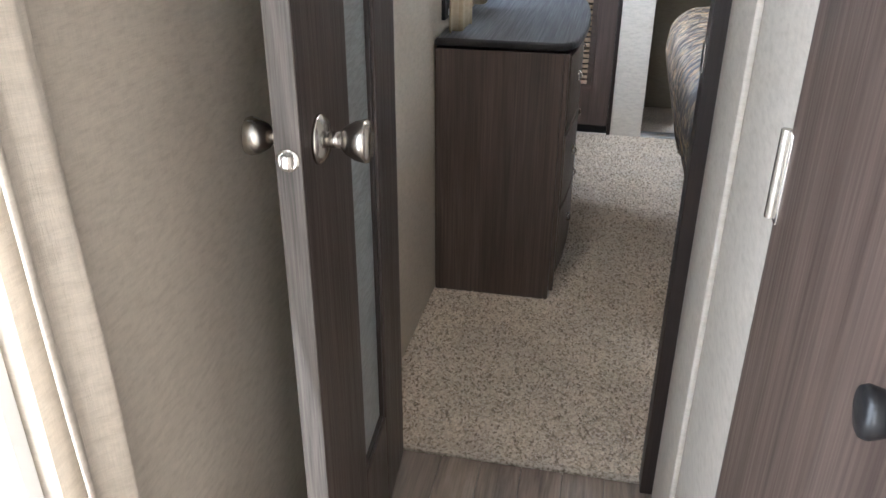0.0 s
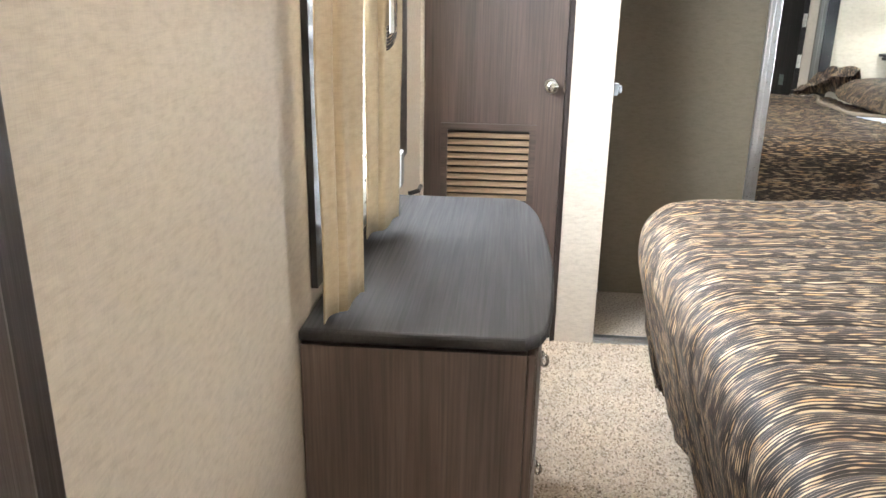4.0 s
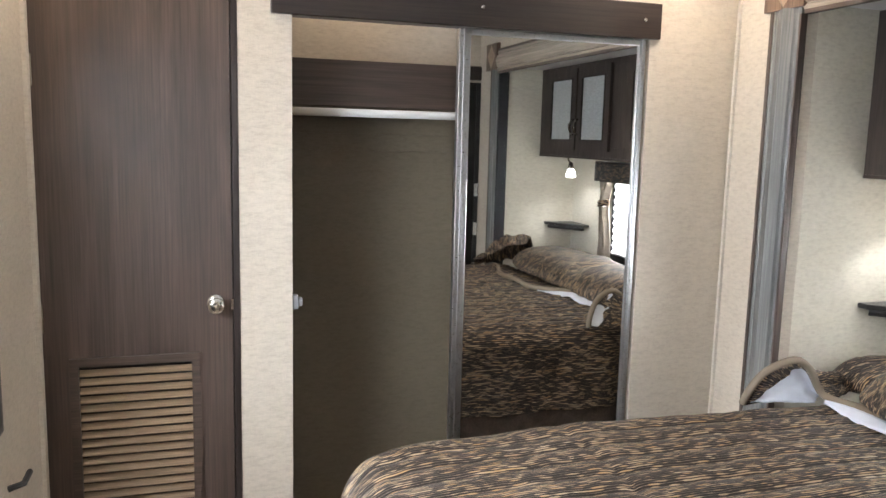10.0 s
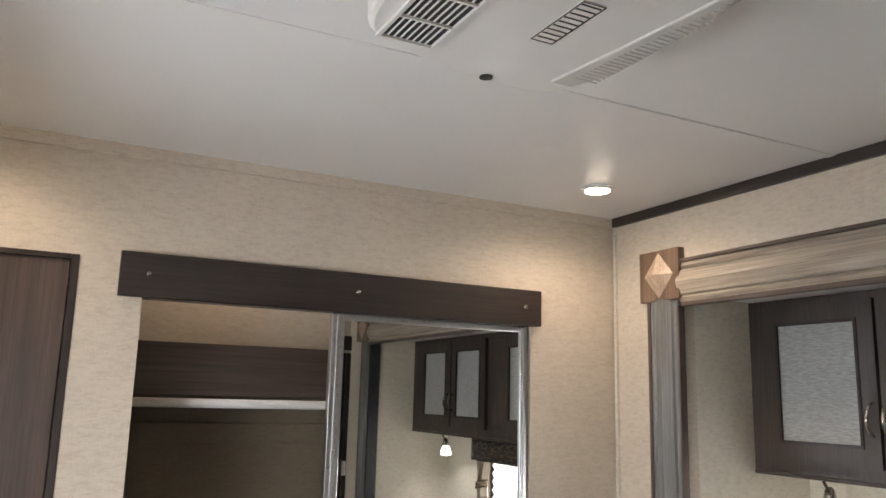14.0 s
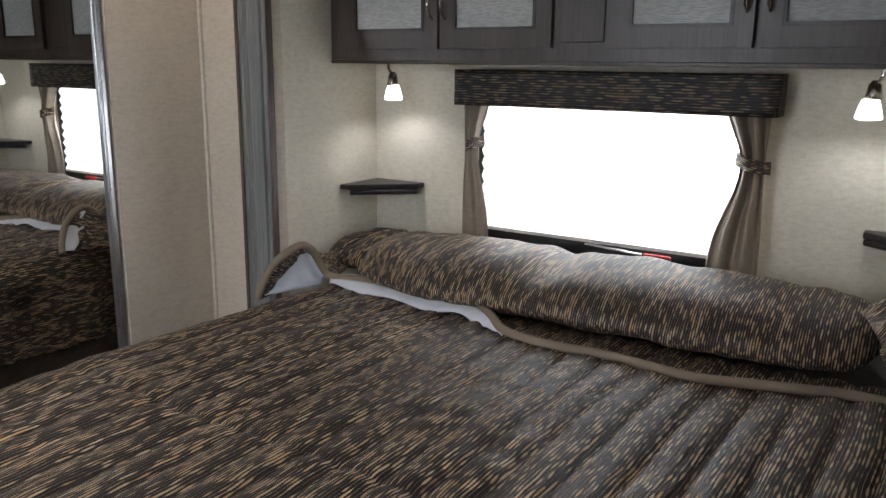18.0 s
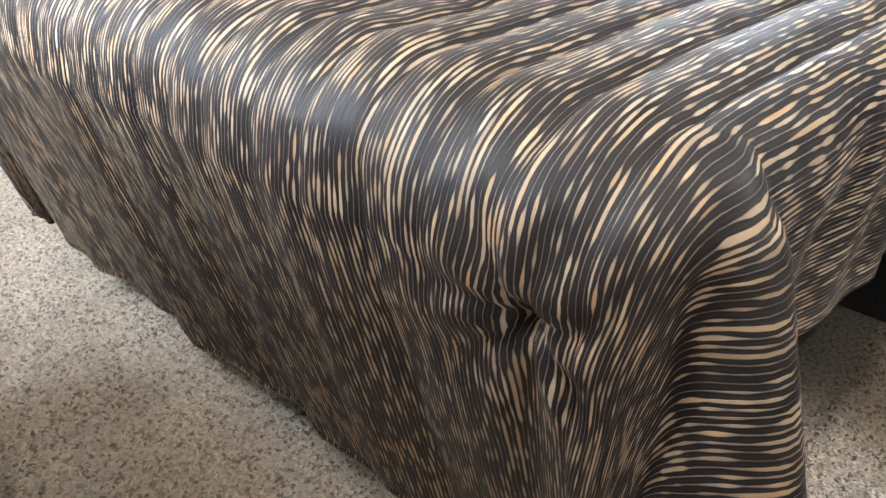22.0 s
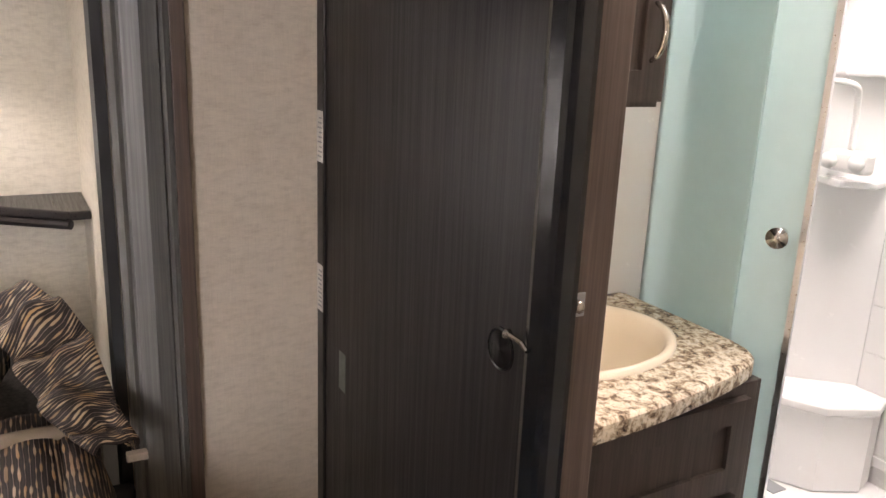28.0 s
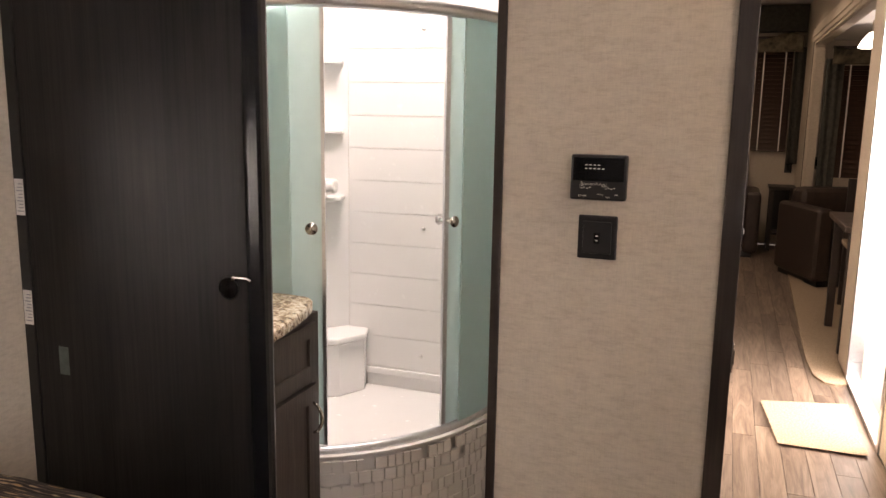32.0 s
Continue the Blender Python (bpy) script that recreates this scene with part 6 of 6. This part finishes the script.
va3 = part("valve", bm_box(1.665, 1.76, SY + 0.10, SY + 0.135, 1.035, 1.085, 0.010), M_WHITE, sh, "white shower valve")
for x, y in ((1.685, SY + 0.142), (1.745, SY + 0.150)):
    part("valve_handle", bm_lathe([(0.016, 0.0), (0.018, 0.012), (0.010, 0.02)], 14, "y", (x, y - 0.01, 1.06)), M_WHITE, va3, smooth=True)
part("hose", bm_tube(spline([(1.715, SY + 0.12, 1.085), (1.715, SY + 0.125, 1.18), (1.705, SY + 0.16, 1.225), (1.74, SY + 0.22, 1.232), (1.785, SY + 0.22, 1.22), (1.795, SY + 0.2, 1.13)]), 0.007, 10), M_WHITE, sh, "white shower hose", True)
part("shower_head", bm_lathe([(0.012, 1.56), (0.030, 1.545), (0.032, 1.535), (0.005, 1.533)], 20, "z", (1.73, SY + 0.17, 0)), M_WHITE, sh, smooth=True)
part("head_arm", bm_tube([(1.775, SY + 0.18, 1.60), (1.75, SY + 0.175, 1.60), (1.73, SY + 0.17, 1.56)], 0.008, 10), M_WHITE, sh)
sk = thing("skylight", "clear domed skylight over the shower", "skylight")
pane = part("dome", bm_box(SKY[0] + 0.002, SKY[1] - 0.002, SKY[2] + 0.002, SKY[3] - 0.002, CEIL + 0.02, CEIL + 0.024), M_PANE, sk)
pane.visible_shadow = False
part("frame", boxes((SKY[0] - 0.02, SKY[0] + 0.015, SKY[2] - 0.02, SKY[3] + 0.02, CEIL - 0.008, CEIL - 0.0005), (SKY[1] - 0.015, SKY[1] + 0.02, SKY[2] - 0.02, SKY[3] + 0.02, CEIL - 0.008, CEIL - 0.0005), (SKY[0] + 0.0151, SKY[1] - 0.0151, SKY[2] - 0.02, SKY[2] + 0.015, CEIL - 0.008, CEIL - 0.0005), (SKY[0] + 0.0151, SKY[1] - 0.0151, SKY[3] - 0.015, SKY[3] + 0.02, CEIL - 0.008, CEIL - 0.0005)), M_WHITE, sk)

# ---- hall and living room beyond ----
mat_ = thing("door_mat", "tan shaggy mat on the plank floor", "mat")
part("woven_top", bm_grid(40, 50, lambda u, v: (-0.25 + 0.385 * u - 0.05 * v * u + 0.010 * noise.noise((v * 30, 1, 2)), -1.14 + 0.60 * v + 0.10 * u * (1 - v) + 0.008 * noise.noise((u * 30, 2, 4)), 0.008 + 0.006 * noise.noise((u * 40, v * 50, 1)))), M_MAT, mat_)
part("backing", bm_box(-0.240, 0.07, -1.03, -0.56, -0.011, 0.002), M_RUG, mat_)
rug = thing("carpet_runner", "beige carpet along the living room slide-out", "carpet")
o = [(-0.225, -5.9), (-0.122, -1.82), (-0.135, -1.55), (-0.175, -1.44), (-0.225, -1.42), (LW + 0.004, -1.45), (LW + 0.004, -5.9)]
part("woven_top", bm_prism(o[::-1], -0.011, 0.010, 0.004, 2), M_RUG, rug)
en = thing("door_4", "open entry doorway with an aluminium frame", "door", kind="structure")
part("frame", pierced("x", LW - 0.06, 0.068, ENTRY[0] - 0.03, ENTRY[1] + 0.03, 0, ENTRY[3] + 0.03, [(ENTRY[0] + 0.01, ENTRY[1] - 0.01, 0.02, ENTRY[3] - 0.01)]), M_ALU, en)


def blinds(x0, x1, y, z0, z1, drape_x):
    b = thing("window_blind", "dark wood slatted blind over a living room window", "blind")
    part("head_rail", bm_box(x0, x1, y, y + 0.05, z1, z1 + 0.05, 0.004), M_BLIND, b)
    me = None
    n = int((z1 - z0) / 0.042)
    for i in range(n):
        bm = bm_box(x0, x1, -0.024, 0.024, -0.0015, 0.0015)
        bmesh.ops.rotate(bm, verts=bm.verts, cent=(0, 0, 0), matrix=Matrix.Rotation(radians(-58), 3, "X"))
        if me is None:
            me = mesh_of(bm, "slat", M_BLIND)
        else:
            bm.free()
        s = new("slat", me)
        s.parent, s.location = b, (0, y + 0.026, z0 + 0.02 + i * 0.042)
    for k in (0.2, 0.8):
        part("ladder_tape", bm_box(x0 + (x1 - x0) * k - 0.006, x0 + (x1 - x0) * k + 0.006, y + 0.0505, y + 0.052, z0, z1), M_PAPER, b)
    v = thing("valance", "leaf-print valance over a living room window", "valance")
    cloth("face", bm_grid(30, 6, lambda u, w: (x0 - 0.08 + (x1 - x0 + 0.16) * u, y + 0.10, z1 - 0.03 + (0.16 + 0.03 * math.sin(2 * math.pi * u)) * w)), M_GOLDVAL, v, thick=0.012)
    part("board", bm_box(x0 - 0.08, x1 + 0.08, y, y + 0.094, z1 + 0.11, z1 + 0.125), M_BLIND, v)
    for dx in drape_x:
        c = thing("curtain", "dark green-brown drape panel", "curtain")
        cloth("panel", drape_bm(dx - 0.07, dx + 0.07, z0 - 0.12, z1 + 0.02, y + 0.055, 0.04, 2.2, int(100 * (dx + 3)), "y"), M_DRAPE, c)


blinds(-0.175, 0.16, -5.98, 0.97, 1.98, (-0.255,))
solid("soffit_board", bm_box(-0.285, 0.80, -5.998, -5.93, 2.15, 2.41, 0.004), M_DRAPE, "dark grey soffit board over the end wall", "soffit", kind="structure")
# the dining slide-out on the entry side
wall("dining_slide_wall", bm_box(LW - 1.15, LW - 0.071, -5.0, -4.95, 0, CEIL), M_WALL, "beige end wall of the dining slide-out")
wall("dining_slide_wall", bm_box(LW - 1.15, LW - 0.071, -1.65, -1.60, -0.3, CEIL), M_WHITE, "white siding end of the dining slide-out")
lf = thing("living_fascia", "cream moulded fascia round the dining slide-out", "trim", kind="structure")
part("head", bm_join(bm_box(LW, LW + 0.018, -4.98, -1.84, 1.945, 2.10, 0.004), bm_box(LW + 0.0181, LW + 0.030, -4.98, -1.84, 1.965, 2.08, 0.005), bm_box(LW + 0.0301, LW + 0.038, -4.98, -1.84, 2.0, 2.045, 0.003)), M_PALECLOTH, lf)
part("post", bm_box(LW, LW + 0.018, -4.98, -4.902, 0.0, 1.9445, 0.004), M_PALECLOTH, lf)
part("edge_strip", bm_box(LW, LW + 0.022, -5.01, -4.981, 0.0, 2.10, 0.003), M_WOOD, lf)
for x, y, z in ((-0.223, -5.999, 0.807), (-0.389, -4.949, 0.919)):
    ol = thing("wall_outlet", "small black wall outlet plate", "outlet", "outlets of the living room")
    part("plate", bm_box(x - 0.035, x + 0.035, y, y + 0.006, z - 0.055, z + 0.055, 0.002), M_BLACK, ol)
    part("socket", bm_box(x - 0.016, x + 0.016, y + 0.0061, y + 0.008, z - 0.03, z + 0.03, 0.001), M_GLOSSBLACK, ol)
wall("dining_slide_wall", bm_box(LW - 1.2, LW - 1.15, -5.0, -1.6, 0, CEIL), M_WALL, "beige side wall of the dining slide-out")
blinds(-0.86, -0.50, -4.945, 0.80, 1.80, (-0.45,))


def arm_chair(x, y, w, d, h, turn, label):
    c = thing("armchair", label, "armchair", at=(x, y, 0))
    part("seat", bm_box(-w / 2 + 0.14, w / 2 - 0.14, -d / 2 + 0.1, d / 2, 0.12, 0.46, 0.05, 3), M_LEATHER, c)
    part("backrest", bm_box(-w / 2 + 0.12, w / 2 - 0.12, -d / 2, -d / 2 + 0.24, 0.14, h, 0.08, 3), M_LEATHER, c)
    for s in (-1, 1):
        part("arm", bm_box(s * (w / 2 - 0.07) - 0.07, s * (w / 2 - 0.07) + 0.07, -d / 2 + 0.05, d / 2 - 0.02, 0.04, 0.62, 0.05, 3), M_LEATHER, c)
    part("base", bm_box(-w / 2 + 0.05, w / 2 - 0.05, -d / 2 + 0.06, d / 2 - 0.05, -0.012, 0.12), M_BLACK, c)
    c.rotation_euler = (0, 0, turn)
    return c


arm_chair(0.40, -5.45, 0.72, 0.8, 1.0, 0.0, "dark brown leather recliner at the end wall")
arm_chair(-0.56, -4.35, 0.80, 0.75, 0.74, 0.4, "dark brown leather armchair on the carpet")
stb = thing("side_table", "small dark wood side table", "side table")
part("top", bm_prism([(-0.29, -5.90), (-0.04, -5.90), (-0.04, -5.62), (-0.08, -5.56), (-0.25, -5.56), (-0.29, -5.62)][::-1], 0.61, 0.64, 0.006, 2), M_DARKWOODX, stb)
for x, y in ((-0.27, -5.87), (-0.09, -5.87), (-0.27, -5.62), (-0.09, -5.62)):
    part("leg", bm_box(x, x + 0.035, y, y + 0.035, 0.010 if x < -0.2 else -0.012, 0.61, 0.003), M_DARKWOOD, stb)
part("shelf", bm_box(-0.26, -0.06, -5.87, -5.59, 0.16, 0.18), M_DARKWOODX, stb)
part("back", bm_box(-0.235, -0.0905, -5.86, -5.85, 0.181, 0.609), M_BLACK, stb)
tb = thing("dining_table", "brown wood dining table in the slide-out", "table")
part("tabletop", bm_box(-1.10, -0.270, -2.74, -1.98, 0.70, 0.735, 0.008), M_WOODX, tb)
for x, y in ((-1.05, -2.70), (-0.345, -2.70), (-1.05, -2.06), (-0.345, -2.06)):
    part("leg", bm_box(x, x + 0.045, y, y + 0.045, 0.0, 0.70, 0.004), M_DARKWOOD, tb)
ch = thing("dining_chair", "dark wood dining chair with a tan seat", "chair")
part("seat", bm_box(-0.82, -0.44, -3.38, -3.00, 0.44, 0.475, 0.012), M_RUG, ch, "tan padded seat")
for x, y in ((-0.81, -3.37), (-0.485, -3.37), (-0.81, -3.045), (-0.485, -3.045)):
    part("leg", bm_box(x, x + 0.035, y, y + 0.035, 0.0, 0.44, 0.003), M_DARKWOOD, ch)
part("backrest", pierced("y", -3.41, 0.03, -0.81, -0.45, 0.44, 0.90, [(-0.775, -0.69, 0.50, 0.80), (-0.67, -0.59, 0.50, 0.80), (-0.57, -0.485, 0.50, 0.80)]), M_DARKWOOD, ch)
solid("dining_slide_floor", bm_box(LW - 1.15, LW - 0.0005, -4.95, -1.65, -0.06, -0.0005), M_RUG, "beige carpet of the dining slide-out", "floor", kind="structure")
solid("dining_slide_ceiling", bm_box(LW - 1.15, LW - 0.0705, -4.95, -1.65, 1.98, 2.02), M_CEIL, "white dining slide-out ceiling", "ceiling", kind="structure")
pd = thing("pendant_light", "lit frosted pendant light over the dining table", "ceiling light")
part("shade", bm_lathe([(0.02, 1.90), (0.06, 1.85), (0.085, 1.80), (0.07, 1.795)], 20, "z", (-0.50, -3.4, 0)), M_LAMPGLASS, pd, "glowing glass shade", True)
part("stem", bm_lathe([(0.006, 1.90), (0.006, 1.98)], 10, "z", (-0.50, -3.4, 0)), M_NICKEL, pd)

# ---- ground outside ----
solid("ground", bm_box(-60, 60, -60, 60, -0.75, -0.70), M_GROUND, "pale gravel ground round the trailer", "ground", kind="structure")

# ---- plank floor of the hall ----
rndp = random.Random(8)
PW = 0.092
plank_me = {}
n_planks = 0
for i in range(int((RW - LW) / PW) + 1):
    x0 = LW + 0.002 + i * PW
    if x0 > 0.36 + PW:
        break
    y = BW - 0.013 - rndp.uniform(0.0, 0.9) if i % 2 else BW - 0.013 - rndp.uniform(0.3, 0.9)
    y1 = BW - 0.013
    y0 = y
    while y1 > -5.98 and n_planks < 290:
        y0 = max(y0, -5.98)
        ln = round(y1 - y0, 3)
        key = ln
        if key not in plank_me:
            plank_me[key] = mesh_of(bm_box(0.0, PW - 0.0012, 0.0, ln - 0.0015, -0.0118, -0.003, 0.0008, 1), "plank", M_PLANK)
        p = new("plank", plank_me[key])
        p.parent, p.location = hall_floor, (x0, y0, 0)
        n_planks += 1
        y1 = y0
        y0 = y1 - 0.915

# ---- plank floor of the bath ----
for i in range(8):
    x0 = 0.745 + i * PW
    y1 = BW - 0.013
    y0 = y1 - rndp.uniform(0.25, 0.6)
    while y1 > 0.62:
        y0 = max(y0, 0.60)
        ln = round(y1 - y0, 3)
        if ln not in plank_me:
            plank_me[ln] = mesh_of(bm_box(0.0, PW - 0.0012, 0.0, ln - 0.0015, -0.0118, -0.003, 0.0008, 1), "plank", M_PLANK)
        p = new("plank", plank_me[ln])
        p.parent, p.location = hall_floor, (x0, y0, 0)
        y1 = y0
        y0 = y1 - 0.6

# ---- carpet pile ----
def tufts(x0, x1, y0, y1, step, seed):
    rng = np.random.default_rng(seed)
    xs, ys = np.meshgrid(np.arange(x0, x1, step), np.arange(y0, y1, step))
    c = np.stack([xs.ravel(), ys.ravel()], 1) + rng.uniform(-0.45, 0.45, (xs.size, 2)) * step
    keep = ~((c[:, 0] > 0.88) & (c[:, 0] < 1.16) & (c[:, 1] > 1.60) & (c[:, 1] < 1.70))
    keep &= ~((c[:, 0] > 1.575) & (c[:, 1] > 1.715))
    keep &= ~((c[:, 0] < 0.068) & (c[:, 1] > 2.20) & (c[:, 1] < 3.05))
    c = c[keep]
    n = len(c)
    a0 = rng.uniform(0, 6.28, n)
    rad = step * rng.uniform(0.62, 1.0, n)
    lean = rng.normal(0, 0.0035, (n, 2))
    h = rng.uniform(0.0030, 0.0056, n)
    co_ = np.zeros((n, 6, 3), np.float32)
    for k in range(3):
        a = a0 + k * 2.094
        co_[:, k, 0], co_[:, k, 1], co_[:, k, 2] = c[:, 0] + rad * np.cos(a), c[:, 1] + rad * np.sin(a), -0.001
        co_[:, k + 3, 0], co_[:, k + 3, 1] = c[:, 0] + lean[:, 0] + 0.6 * rad * np.cos(a + 0.5), c[:, 1] + lean[:, 1] + 0.6 * rad * np.sin(a + 0.5)
        co_[:, k + 3, 2] = h * (0.85 + 0.15 * (k == 0))
    return co_


pile = np.concatenate([tufts(LW + 0.004, RW - 0.03, BW + 0.004, 1.94, 0.0058, 1), tufts(0.05, 0.62, 1.94, FW, 0.0058, 2), tufts(LW + 0.004, 0.05, 1.94, FW, 0.0062, 3), tufts(0.62, 0.9, 3.40, FW, 0.007, 4)])
n = len(pile)
one = np.array([(3, 4, 5, 5), (0, 1, 4, 3), (1, 2, 5, 4), (2, 0, 3, 5)], np.int64)
faces = [tuple(f) if k else (f[0], f[1], f[2]) for base in range(0, 6 * n, 6) for k, f in enumerate((one + base).tolist())]
tuft_me = bpy.data.meshes.new("carpet_pile")
tuft_me.from_pydata(pile.reshape(-1, 3).tolist(), [], faces)
tuft_me.materials.append(M_TUFT)
tagged(new("carpet_pile", tuft_me), "speckled beige cut-pile carpet tufts", "carpet", kind="stuff")
